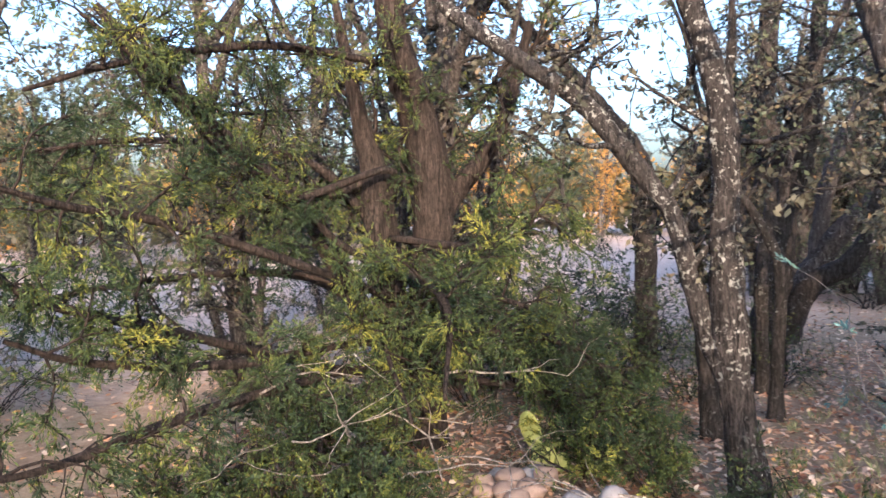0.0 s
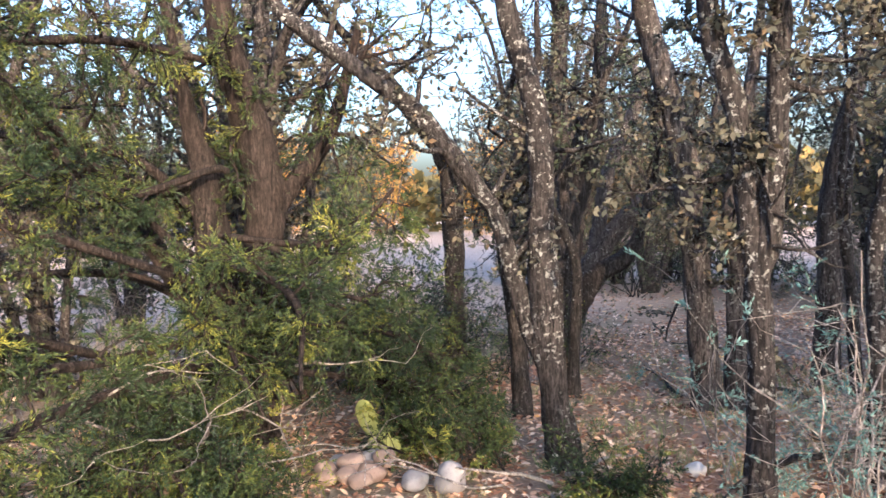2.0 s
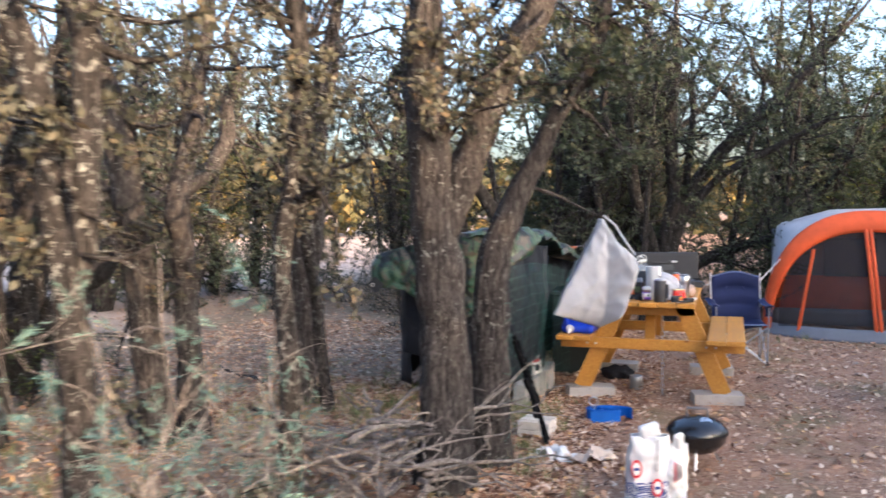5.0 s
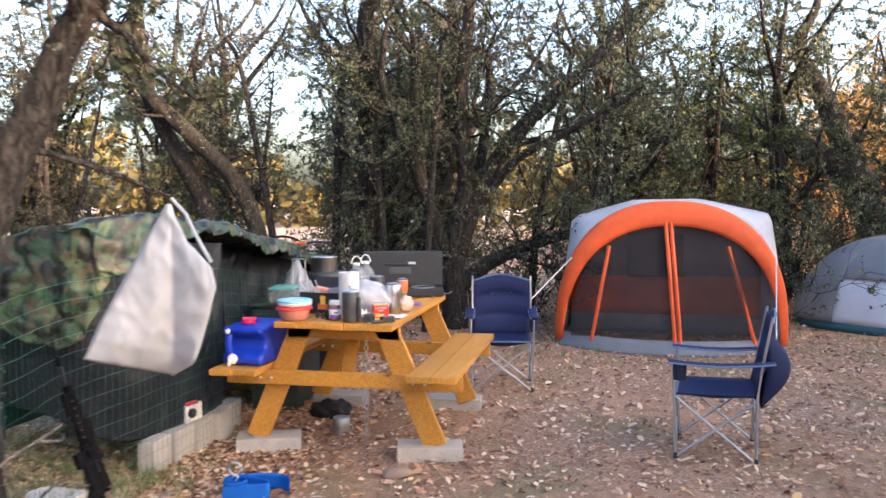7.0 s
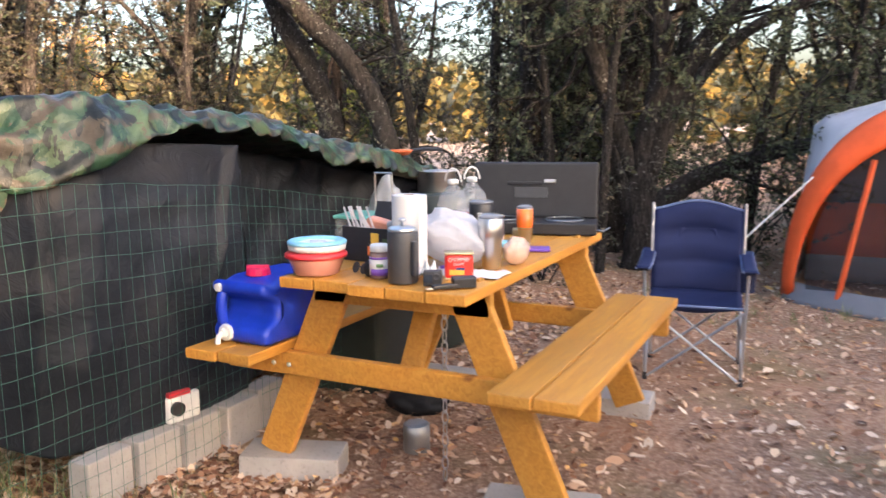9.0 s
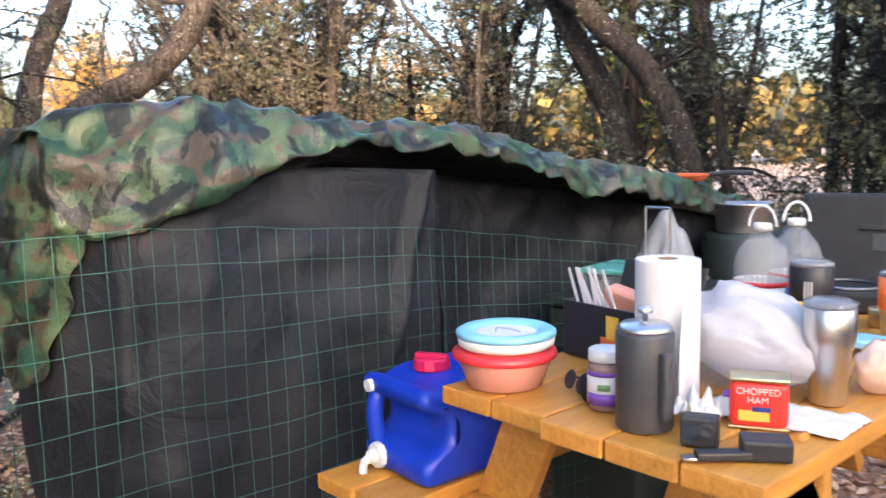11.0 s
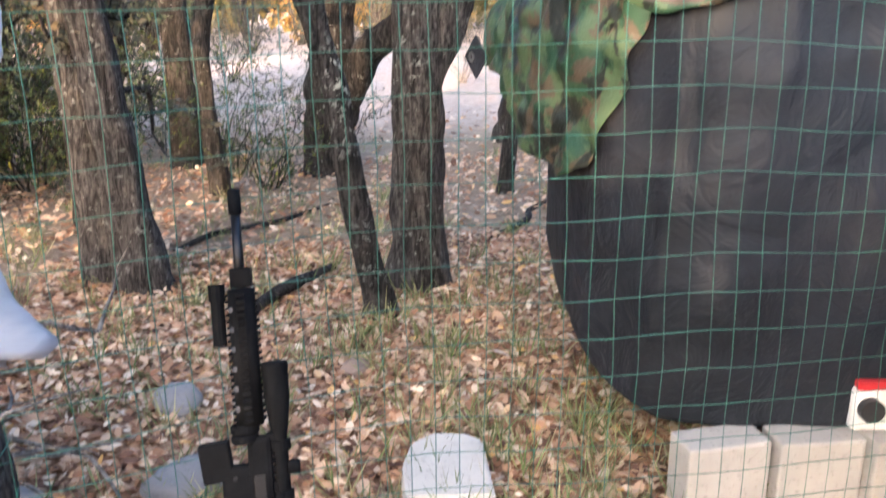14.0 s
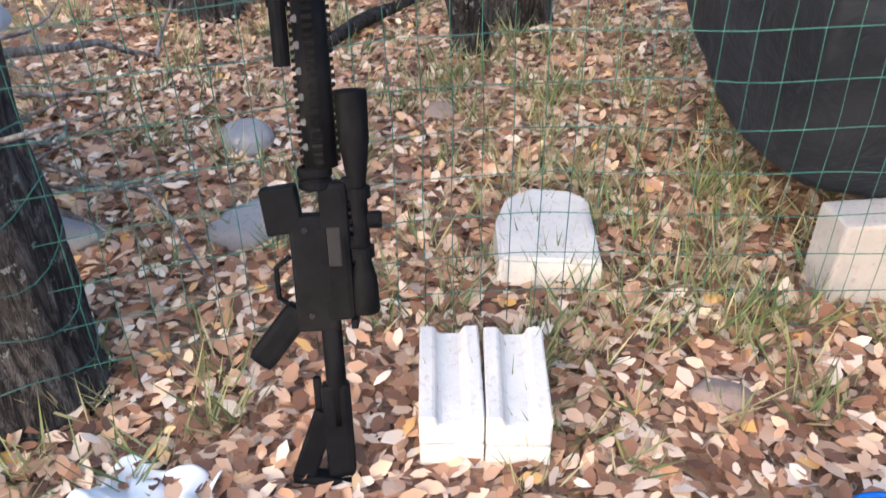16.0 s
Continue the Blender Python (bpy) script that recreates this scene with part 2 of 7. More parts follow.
def thing(name, at, label, category, group="", turn=0.0, kind=""):
    ob = new(name)
    ob.empty_display_size = 0.1
    ob.matrix_world = pose(*at, 0, 0, turn)
    return tagged(ob, label, category, group, kind)


def part(name, bm, material, parent=None, label="", smooth=False, m=None):
    """Links a bmesh, or mesh data, as one mesh object under a thing or part."""
    if isinstance(bm, bmesh.types.BMesh):
        me = bpy.data.meshes.new(name)
        bm.normal_update()
        bm.to_mesh(me)
        bm.free()
        me.materials.append(material)
        if smooth:
            me.polygons.foreach_set("use_smooth", [True] * len(me.polygons))
    else:
        me = bm
    ob = new(name, me)
    if m is not None:
        ob.matrix_basis = m
    if parent is not None:
        ob.parent = parent
    return tagged(ob, label)


def box(sx, sy, sz, at=(0, 0, 0), rot=(0, 0, 0), bevel=0.004, bm=None, seg=2):
    """A bevelled box centred at a place."""
    b = bmesh.new()
    bmesh.ops.create_cube(b, size=1, matrix=Matrix.Diagonal((sx, sy, sz, 1)))
    if bevel:
        bmesh.ops.bevel(b, geom=b.edges[:], offset=bevel, segments=seg, affect="EDGES", profile=0.6)
    b.transform(pose(*at, *rot))
    if bm is None:
        return b
    me = bpy.data.meshes.new("t")
    b.to_mesh(me)
    b.free()
    bm.from_mesh(me)
    bpy.data.meshes.remove(me)
    return bm


def lathe(profile, seg=32, at=(0, 0, 0), bm=None):
    """A body of revolution from (radius, height) pairs."""
    b = bm or bmesh.new()
    rings = []
    for r, z in profile:
        if r <= 1e-6:
            rings.append([b.verts.new((at[0], at[1], at[2] + z))])
        else:
            rings.append([b.verts.new((at[0] + r * math.cos(a), at[1] + r * math.sin(a), at[2] + z))
                          for a in (2 * math.pi * i / seg for i in range(seg))])
    for lo, hi in zip(rings, rings[1:]):
        for i in range(seg):
            j = (i + 1) % seg
            if len(lo) == 1 and len(hi) == 1:
                continue
            if len(lo) == 1:
                b.faces.new((lo[0], hi[j], hi[i]))
            elif len(hi) == 1:
                b.faces.new((lo[i], lo[j], hi[0]))
            else:
                b.faces.new((lo[i], lo[j], hi[j], hi[i]))
    return b


def tube_data(points, radii, sides=8, verts=None, faces=None, rough=0.0, cap=True):
    """Adds a bent tapered tube to lists of vertices and faces."""
    verts = [] if verts is None else verts
    faces = [] if faces is None else faces
    pts = [Vector(p) for p in points]
    up = Vector((0.13, 0.21, 0.97))
    first = len(verts)
    side = None
    for i, p in enumerate(pts):
        d = (pts[min(i + 1, len(pts) - 1)] - pts[max(i - 1, 0)])
        d = d.normalized() if d.length > 1e-9 else up
        if side is None:
            side = d.cross(Vector((1, 0, 0)) if abs(d.x) < 0.8 else Vector((0, 1, 0))).normalized()
        side = (side - d * side.dot(d)).normalized()
        other = d.cross(side)
        for k in range(sides):
            a = 2 * math.pi * k / sides
            w = side * math.cos(a) + other * math.sin(a)
            r = radii[i]
            if rough:
                q = p + w * r
                r *= 1 + rough * (noise.noise(Vector((q.x * 26, q.y * 26, q.z * 5))) + 0.6 * noise.noise(q * 6))
            verts.append(tuple(p + w * r))
    n = len(pts)
    for i in range(n - 1):
        for k in range(sides):
            a, b = first + i * sides + k, first + i * sides + (k + 1) % sides
            faces.append((a, b, b + sides, a + sides))
    if cap:
        faces.append(tuple(first + (n - 1) * sides + k for k in range(sides)))
        faces.append(tuple(first + k for k in reversed(range(sides))))
    return verts, faces


def tube(points, radius, sides=10, rough=0.0):
    radii = radius if isinstance(radius, (list, tuple)) else [radius] * len(points)
    v, f = tube_data(points, radii, sides, rough=rough)
    b = bmesh.new()
    vs = [b.verts.new(p) for p in v]
    for q in f:
        b.faces.new([vs[i] for i in q])
    return b


def smooth_path(nodes, step):
    """A Catmull-Rom curve through (x, y, z, r) nodes, sampled about every step metres."""
    n = [np.array(p, float) for p in nodes]
    n = [2 * n[0] - n[1]] + n + [2 * n[-1] - n[-2]]
    out = []
    for i in range(1, len(n) - 2):
        k = max(1, int(np.linalg.norm(n[i + 1][:3] - n[i][:3]) / step))
        for j in range(k):
            t = j / k
            out.append(0.5 * (2 * n[i] + (n[i + 1] - n[i - 1]) * t + (2 * n[i - 1] - 5 * n[i] + 4 * n[i + 1] - n[i + 2]) * t * t
                              + (3 * n[i] - n[i - 1] - 3 * n[i + 1] + n[i + 2]) * t ** 3))
    out.append(n[-2])
    return out


def floor_z(x, y):
    """The height of the ground."""
    return 0.012 * noise.noise(Vector((x * 0.9, y * 0.9, 0))) + 0.03 * noise.noise(Vector((x * 0.21, y * 0.21, 5)))

# ---- ground ----
def build_ground():
    xs = sorted({*np.linspace(-8, 6, 57), *np.linspace(-30, 30, 31), -1500, -600, -200, -80, 80, 200, 600, 1500})
    ys = sorted({*np.linspace(-9, 8, 69), *np.linspace(-30, 30, 31), -1500, -600, -200, -80, 80, 200, 600, 1500})
    verts = [(x, y, floor_z(x, y)) for y in ys for x in xs]
    w = len(xs)
    faces = [(j * w + i, j * w + i + 1, j * w + w + i + 1, j * w + w + i) for j in range(len(ys) - 1) for i in range(w - 1)]
    ob = new("ground", mesh_from("ground", verts, faces, GROUND, True))
    tagged(ob, "brown leaf-strewn forest soil with a pale clearing beyond", "ground", kind="structure")


build_ground()

# ---- trees ----


def leaf_quads(P, D, N, size, width):
    """Pointed leaves at P, along D, facing N."""
    W = np.cross(D, N)
    W /= np.linalg.norm(W, axis=1, keepdims=True) + 1e-9
    s = size[:, None]
    a, b = P, P + D * s * 0.45 + W * s * width
    c, d = P + D * s, P + D * s * 0.45 - W * s * width
    return np.stack([a, b, c, d], 1).reshape(-1, 3)


def unit(rng, n):
    v = rng.normal(size=(n, 3))
    return v / np.linalg.norm(v, axis=1, keepdims=True)


class Growth:
    """Collects the wood and the leaves of one tree."""

    def __init__(self, seed):
        self.rng = np.random.default_rng(seed)
        self.v, self.f, self.leaves, self.n = [], [], [], 0

    def limb(self, nodes, sides=16, step=0.045, rough=0.20):
        p = smooth_path(nodes, step)
        tube_data([q[:3] for q in p], [max(q[3], 0.004) for q in p], sides, self.v, self.f, rough)

    def twig(self, start, way, length, r, sides=4, steps=4, droop=0.0, wander=0.35):
        p, d, pts = np.array(start, float), np.array(way, float), []
        for i in range(steps + 1):
            pts.append(p.copy())
            d = d + self.rng.normal(size=3) * wander + np.array([0, 0, -droop])
            d /= np.linalg.norm(d)
            p = p + d * length / steps
        tube_data(pts, [r * (1 - 0.75 * i / steps) for i in range(steps + 1)], sides, self.v, self.f, cap=False)
        return pts

    def leaf_on(self, pts, count, size, kind):
        rng = self.rng
        pts = np.array(pts)
        t = rng.random(count) * (len(pts) - 1)
        i = np.minimum(t.astype(int), len(pts) - 2)
        base = pts[i] + (pts[i + 1] - pts[i]) * (t - i)[:, None]
        way = pts[i + 1] - pts[i]
        way /= np.linalg.norm(way, axis=1, keepdims=True) + 1e-9
        if kind == "spray":
            # needles packed along short side shoots, so that the foliage hangs in tufts
            per = 15
            m = max(1, count // per)
            shoot = way[:m] * 0.9 + unit(rng, m) * 0.75 - np.array([0, 0, 0.10])
            shoot /= np.linalg.norm(shoot, axis=1, keepdims=True)
            ln = size * rng.uniform(2.0, 4.6, m)
            shoot, root, ln = np.repeat(shoot, per, 0), np.repeat(base[:m], per, 0), np.repeat(ln, per)
            n = m * per
            P = root + shoot * (ln * rng.random(n) ** 0.8)[:, None] + unit(rng, n) * size * 0.18
            D = shoot + unit(rng, n) * 0.55
            D /= np.linalg.norm(D, axis=1, keepdims=True)
            self.leaves.append(leaf_quads(P, D, unit(rng, n), size * rng.uniform(0.6, 1.4, n), 0.13))
        else:
            D = way * 0.4 + unit(rng, count)
            D /= np.linalg.norm(D, axis=1, keepdims=True)
            self.leaves.append(leaf_quads(base + unit(rng, count) * 0.02, D, unit(rng, count), size * rng.uniform(0.6, 1.3, count), 0.27))

    def crown(self, limbs, branches, twigs, leaves, size, kind="oak", reach=0.9, lift=0.25, start=0.35, droop=0.0):
        """Branches off the limbs, twigs off the branches, leaves on the twigs."""
        rng = self.rng
        for nodes in limbs:
            p = smooth_path(nodes, 0.1)
            for _ in range(branches):
                q = p[int(rng.uniform(start, 1.0) * (len(p) - 1))]
                way = unit(rng, 1)[0] + np.array([0, 0, lift])
                way /= np.linalg.norm(way)
                ln = reach * rng.uniform(0.6, 1.25)
                br = self.twig(q[:3], way, ln, max(0.008, min(q[3] * 0.4, 0.022)), 5, 6, droop, 0.28)
                for _ in range(twigs):
                    s = br[rng.integers(2, len(br))]
                    w = unit(rng, 1)[0] + (br[-1] - br[0]) / ln * 0.7 - np.array([0, 0, droop * 2])
                    w /= np.linalg.norm(w)
                    tw = self.twig(s, w, ln * rng.uniform(0.3, 0.6), 0.005, 3, 3, droop, 0.3)
                    if leaves:
                        self.leaf_on(tw, leaves, size, kind)

    def finish(self, name, label, category, at, wood, leaf, group=""):
        t = thing(name, (0, 0, 0), label, category, group)
        t.matrix_world = pose(*at)
        o = np.array(at)
        v = np.array(self.v) - o
        part("trunk", mesh_from("trunk", v.tolist(), self.f, wood, True), None, t)
        if self.leaves:
            lv = np.concatenate(self.leaves) - o
            me = bpy.data.meshes.new("crown")
            n = len(lv) // 4
            me.vertices.add(len(lv))
            me.vertices.foreach_set("co", lv.astype(np.float32).ravel())
            me.loops.add(4 * n)
            me.loops.foreach_set("vertex_index", np.arange(4 * n, dtype=np.int32))
            me.polygons.add(n)
            me.polygons.foreach_set("loop_start", np.arange(0, 4 * n, 4, dtype=np.int32))
            me.materials.append(leaf)
            me.update(calc_edges=True)
            part("crown", me, None, t)
        return t


def up_from(nodes, rng, rise, spread=0.5, steps=4):
    """Carries a limb on above its last node."""
    x, y, z, r = nodes[-1]
    out = list(nodes)
    dx, dy = rng.normal(size=2) * spread / steps
    for i in range(1, steps + 1):
        x, y = x + dx + rng.normal() * 0.06, y + dy + rng.normal() * 0.06
        out.append((x, y, z + rise * i / steps, max(0.012, r * (1 - 0.85 * i / steps))))
    return out


def oak(name, label, limbs, seed, wood, leaf, branches=9, twigs=5, leaves=22, size=0.045, rise=1.6, reach=0.8, start=0.5, sides=20, extra=(), lift=0.25, category="tree", group="", droop=0.0, bare=()):
    g = Growth(seed)
    x, y, z, r = limbs[0][0]
    limbs = [list(l) for l in limbs]
    limbs[0] = [(x, y, -0.06, r * 1.45), (x, y, 0.05, r * 1.12)] + [n for n in limbs[0] if n[2] > 0.15]
    grown = [up_from(l, g.rng, rise) for l in limbs]
    for l in grown:
        g.limb(l, sides)
    for l in bare:
        g.limb(l, 7, 0.05)
    for l in extra:
        g.limb(l, 7, 0.05)
        g.crown([l], 3, 2, 0, 0, reach=0.3, start=0.4)
    g.crown(grown, branches, twigs, leaves, size, "oak", reach, lift, start, droop)
    return g.finish(name, label, category, (x, y, 0), wood, leaf, group)


OAK = "oak_tree"
oak(OAK, "dark forked oak with a long slanting limb and sparse leaves", [
    [(-2.97, -3.99, 0.1, 0.105), (-3.02, -4.03, 0.51, 0.091), (-3.06, -4.06, 0.97, 0.10), (-3.07, -4.07, 1.46, 0.079), (-3.09, -4.08, 2.16, 0.073), (-3.24, -4.2, 2.92, 0.063)],
    [(-3.02, -4.03, 0.55, 0.07), (-3.13, -4.11, 0.86, 0.063), (-3.22, -4.19, 1.25, 0.056), (-3.29, -4.24, 1.57, 0.054), (-3.44, -4.37, 1.85, 0.056),
     (-3.68, -4.56, 2.23, 0.056), (-3.96, -4.78, 2.5, 0.052), (-4.4, -5.13, 2.97, 0.045)]],
    11, BARK_LICHEN, LEAF_GREY, 16, 6, 20, rise=1.5, reach=0.7, start=0.15,
    extra=[[(-3.2, -4.18, 1.29, 0.022), (-3.1, -4.1, 1.48, 0.016), (-3.03, -4.04, 1.74, 0.008)]])
oak(OAK, "thin dark oak standing behind the forked one", [[(-3.97, -3.26, 0.1, 0.074), (-4.0, -3.29, 0.64, 0.065), (-4.05, -3.34, 1.17, 0.061), (-4.06, -3.35, 1.6, 0.052)]],
    12, BARK_DARK, LEAF_OAK, 12, 5, 16, rise=2.2, start=0.3)
oak(OAK, "tall oak leaning over the leaf-strewn path", [[(-3.06, -2.1, 0.1, 0.115), (-3.11, -2.13, 0.74, 0.104), (-3.17, -2.16, 1.44, 0.104), (-3.24, -2.21, 2.09, 0.10), (-3.36, -2.28, 2.66, 0.095), (-3.49, -2.35, 3.19, 0.09)]],
    13, BARK_OAK, LEAF_GREY, 24, 6, 22, rise=1.5, reach=0.65, start=0.15)
oak(OAK, "two-stemmed oak crusted with pale lichen", [
    [(-1.5, -4.42, 0.1, 0.068), (-1.49, -4.42, 0.63, 0.064), (-1.5, -4.42, 1.02, 0.06), (-1.51, -4.43, 1.28, 0.06), (-1.46, -4.41, 1.54, 0.053), (-1.44, -4.39, 2.17, 0.048), (-1.44, -4.4, 2.55, 0.046)],
    [(-1.51, -4.43, 1.25, 0.053), (-1.56, -4.45, 1.74, 0.051), (-1.6, -4.47, 2.05, 0.051), (-1.7, -4.52, 2.57, 0.048)]],
    14, BARK_LICHEN, LEAF_GREY, 20, 6, 20, rise=1.5, reach=0.5, start=0.12,
    extra=[[(-1.52, -4.43, 1.28, 0.017), (-1.43, -4.46, 1.46, 0.014), (-1.46, -4.47, 1.72, 0.011), (-1.44, -4.46, 1.84, 0.006)],
           [(-1.43, -4.46, 1.44, 0.012), (-1.3, -4.42, 1.42, 0.008), (-1.18, -4.38, 1.47, 0.004)]])
oak(OAK, "slender oak stem thick with white lichen", [[(-1.52, -3.0, 0.1, 0.062), (-1.5, -2.99, 0.7, 0.055), (-1.53, -3.0, 1.35, 0.05), (-1.45, -2.97, 1.9, 0.05), (-1.44, -2.97, 2.6, 0.048)]],
    15, BARK_LICHEN, LEAF_GREY, 24, 6, 22, rise=1.2, reach=0.6, start=0.4)
oak(OAK, "stout rough-barked oak forking above head height", [
    [(-0.91, -2.28, 0.1, 0.16), (-0.91, -2.28, 0.52, 0.145), (-0.93, -2.29, 1.17, 0.138), (-0.96, -2.3, 1.49, 0.13), (-0.99, -2.31, 2.13, 0.115), (-0.99, -2.31, 2.75, 0.088)],
    [(-0.92, -2.28, 1.45, 0.10), (-0.71, -2.21, 2.03, 0.096), (-0.59, -2.16, 2.37, 0.093), (-0.38, -2.09, 2.75, 0.08)]],
    16, BARK_OAK, LEAF_GREY, 24, 7, 28, rise=1.4, reach=0.8, start=0.45, sides=20)
oak(OAK, "rough-barked oak beside the fence with a pale limb scar", [
    [(-0.77, -1.86, 0.1, 0.123), (-0.77, -1.86, 0.62, 0.118), (-0.75, -1.85, 1.2, 0.107), (-0.7, -1.84, 1.41, 0.09), (-0.57, -1.8, 1.72, 0.073), (-0.48, -1.77, 1.89, 0.065), (-0.37, -1.74, 2.15, 0.056), (-0.19, -1.69, 2.43, 0.046)]],
    17, BARK_OAK, LEAF_OAK, 24, 7, 26, rise=1.1, reach=0.7, start=0.62, sides=20,
    bare=[[(-0.57, -1.80, 1.73, 0.016), (-0.40, -1.6, 1.66, 0.012), (-0.25, -1.42, 1.57, 0.008), (-0.14, -1.39, 1.52, 0.005)]])
oak(OAK, "broad old oak with a limb arching low", [
    [(-5.41, -1.09, 0.1, 0.18), (-5.38, -1.05, 0.63, 0.165), (-5.31, -0.99, 1.39, 0.14), (-5.35, -1.02, 2.04, 0.12), (-5.43, -1.1, 2.58, 0.11), (-5.37, -1.05, 3.65, 0.09)],
    [(-5.31, -0.99, 1.39, 0.10), (-5.15, -0.82, 2.16, 0.085), (-5.1, -0.77, 2.87, 0.075), (-5.07, -0.74, 3.69, 0.06)],
    [(-5.33, -1.01, 0.35, 0.12), (-5.12, -0.79, 0.86, 0.105), (-4.91, -0.58, 1.05, 0.095), (-4.8, -0.48, 1.26, 0.07), (-4.77, -0.44, 1.49, 0.055), (-4.66, -0.33, 2.11, 0.03)]],
    18, BARK_DARK, LEAF_OAK, 16, 6, 22, rise=1.2, reach=0.9, start=0.4)

T_GROUP = "oaks behind the fence"
oak(OAK, "leaning oak with deeply furrowed grey bark", [[(-2.89, -1.93, 0.1, 0.105), (-2.89, -1.96, 0.36, 0.094), (-2.88, -1.99, 0.75, 0.082), (-2.87, -2.02, 1.09, 0.078), (-2.86, -2.07, 1.42, 0.075), (-2.86, -2.1, 1.64, 0.073)]],
    21, BARK_OAK, LEAF_GREY, 12, 5, 14, rise=2.6, start=0.55, group=T_GROUP)
oak(OAK, "thin dark oak stem among fallen leaves", [[(-4.1, -2.47, 0.1, 0.06), (-4.1, -2.46, 0.45, 0.051), (-4.1, -2.46, 1.22, 0.041)]],
    22, BARK_DARK, LEAF_GREY, 9, 5, 12, rise=2.4, start=0.5, group=T_GROUP)
oak(OAK, "crooked thin oak splitting into two stems", [
    [(-2.37, -0.96, 0.1, 0.06), (-2.37, -1.0, 0.26, 0.052), (-2.37, -1.06, 0.61, 0.05), (-2.37, -1.09, 0.88, 0.047), (-2.38, -1.17, 1.17, 0.042), (-2.38, -1.25, 1.37, 0.033), (-2.39, -1.3, 1.58, 0.029)],
    [(-2.38, -1.13, 1.05, 0.038), (-2.38, -1.16, 1.35, 0.031), (-2.38, -1.19, 1.58, 0.026)]],
    23, BARK_LICHEN, LEAF_GREY, 8, 4, 9, rise=2.0, start=0.6, group=T_GROUP)
oak(OAK, "upright oak with furrowed bark forking at chest height", [
    [(-2.7, -0.76, 0.1, 0.118), (-2.7, -0.76, 0.48, 0.107), (-2.69, -0.75, 0.84, 0.103), (-2.69, -0.74, 1.18, 0.098), (-2.69, -0.74, 1.63, 0.092)],
    [(-2.69, -0.71, 0.85, 0.06), (-2.67, -0.57, 1.23, 0.065), (-2.67, -0.55, 1.45, 0.068), (-2.67, -0.51, 1.62, 0.068)]],
    24, BARK_OAK, LEAF_GREY, 12, 5, 12, rise=2.6, start=0.6, sides=20, group=T_GROUP)
oak(OAK, "spindly young oak beyond the shelter", [[(-4.41, 0.02, 0.1, 0.05), (-4.4, 0.08, 0.65, 0.043), (-4.39, 0.1, 1.0, 0.036), (-4.41, 0.04, 1.87, 0.025)]],
    25, BARK_DARK, LEAF_GREY, 10, 5, 12, rise=1.6, start=0.45, group=T_GROUP)
oak(OAK, "dark oak trunk further into the wood", [[(-5.9, -2.17, 0.1, 0.111), (-5.9, -2.16, 0.79, 0.101), (-5.9, -2.17, 1.43, 0.11), (-5.89, -2.23, 2.04, 0.11)]],
    26, BARK_DARK, LEAF_FALL, 12, 5, 14, rise=2.0, start=0.5, group=T_GROUP)
oak(OAK, "slim dark oak further into the wood", [[(-4.8, -1.81, 0.1, 0.065), (-4.79, -1.84, 0.49, 0.057), (-4.79, -1.84, 1.03, 0.057), (-4.81, -1.7, 1.56, 0.06), (-4.81, -1.68, 1.9, 0.06)]],
    27, BARK_DARK, LEAF_GREY, 10, 5, 12, rise=2.0, start=0.5, group=T_GROUP)
oak(OAK, "many-limbed live oak behind the picnic table", [
    [(-0.28, 5.3, 0.1, 0.15), (-0.26, 5.3, 1.09, 0.12), (-0.14, 5.33, 1.76, 0.10), (-0.19, 5.32, 2.77, 0.09), (-0.1, 5.33, 3.75, 0.07)],
    [(-0.23, 5.3, 0.9, 0.11), (0.06, 5.36, 1.76, 0.10), (0.53, 5.45, 2.42, 0.092), (1.0, 5.54, 2.87, 0.085), (1.6, 5.66, 3.45, 0.07)],
    [(-0.23, 5.3, 0.5, 0.10), (0.17, 5.39, 0.81, 0.088), (0.71, 5.49, 1.03, 0.07), (1.18, 5.58, 1.16, 0.05), (1.71, 5.7, 1.21, 0.03)],
    [(-0.1, 5.33, 1.3, 0.06), (0.45, 5.3, 2.0, 0.055), (1.1, 5.2, 2.35, 0.045), (1.9, 5.1, 2.8, 0.03)],
    [(-0.24, 5.3, 0.7, 0.07), (0.0, 5.5, 1.9, 0.06), (0.1, 5.7, 3.2, 0.045)],
    [(-0.28, 5.3, 0.2, 0.08), (-0.6, 5.2, 1.5, 0.07), (-0.72, 5.1, 2.6, 0.055), (-0.7, 5.0, 3.4, 0.04)],
    [(-0.26, 5.3, 0.6, 0.08), (-0.7, 5.1, 1.9, 0.07), (-1.05, 4.9, 2.9, 0.05)]],
    31, BARK_DARK, LEAF_OAK, 18, 7, 26, rise=1.1, reach=0.95, start=0.25)
for k, (x, y, dx, dy, r) in enumerate(((-1.05, 5.1, -0.25, 0.1, 0.055), (0.55, 6.2, 0.35, 0.2, 0.06), (-1.9, 5.6, 0.1, -0.1, 0.06), (1.3, 6.6, 0.2, 0.1, 0.05), (-0.55, 4.9, 0.15, 0.0, 0.045), (-2.5, 5.2, -0.4, 0.1, 0.055))):
    oak(OAK, "slender dark oak stem in the thicket behind the camp",
        [[(x, y, 0.1, r), (x + dx * 0.3, y + dy * 0.3, 1.2, r * 0.9), (x + dx * 0.9, y + dy, 2.4, r * 0.75), (x + dx * 1.5, y + dy * 1.4, 3.4, r * 0.5)]],
        301 + k, BARK_DARK, LEAF_GREY, 16, 6, 16, rise=1.0, reach=0.8, start=0.1, sides=10, group="thicket behind the camp")
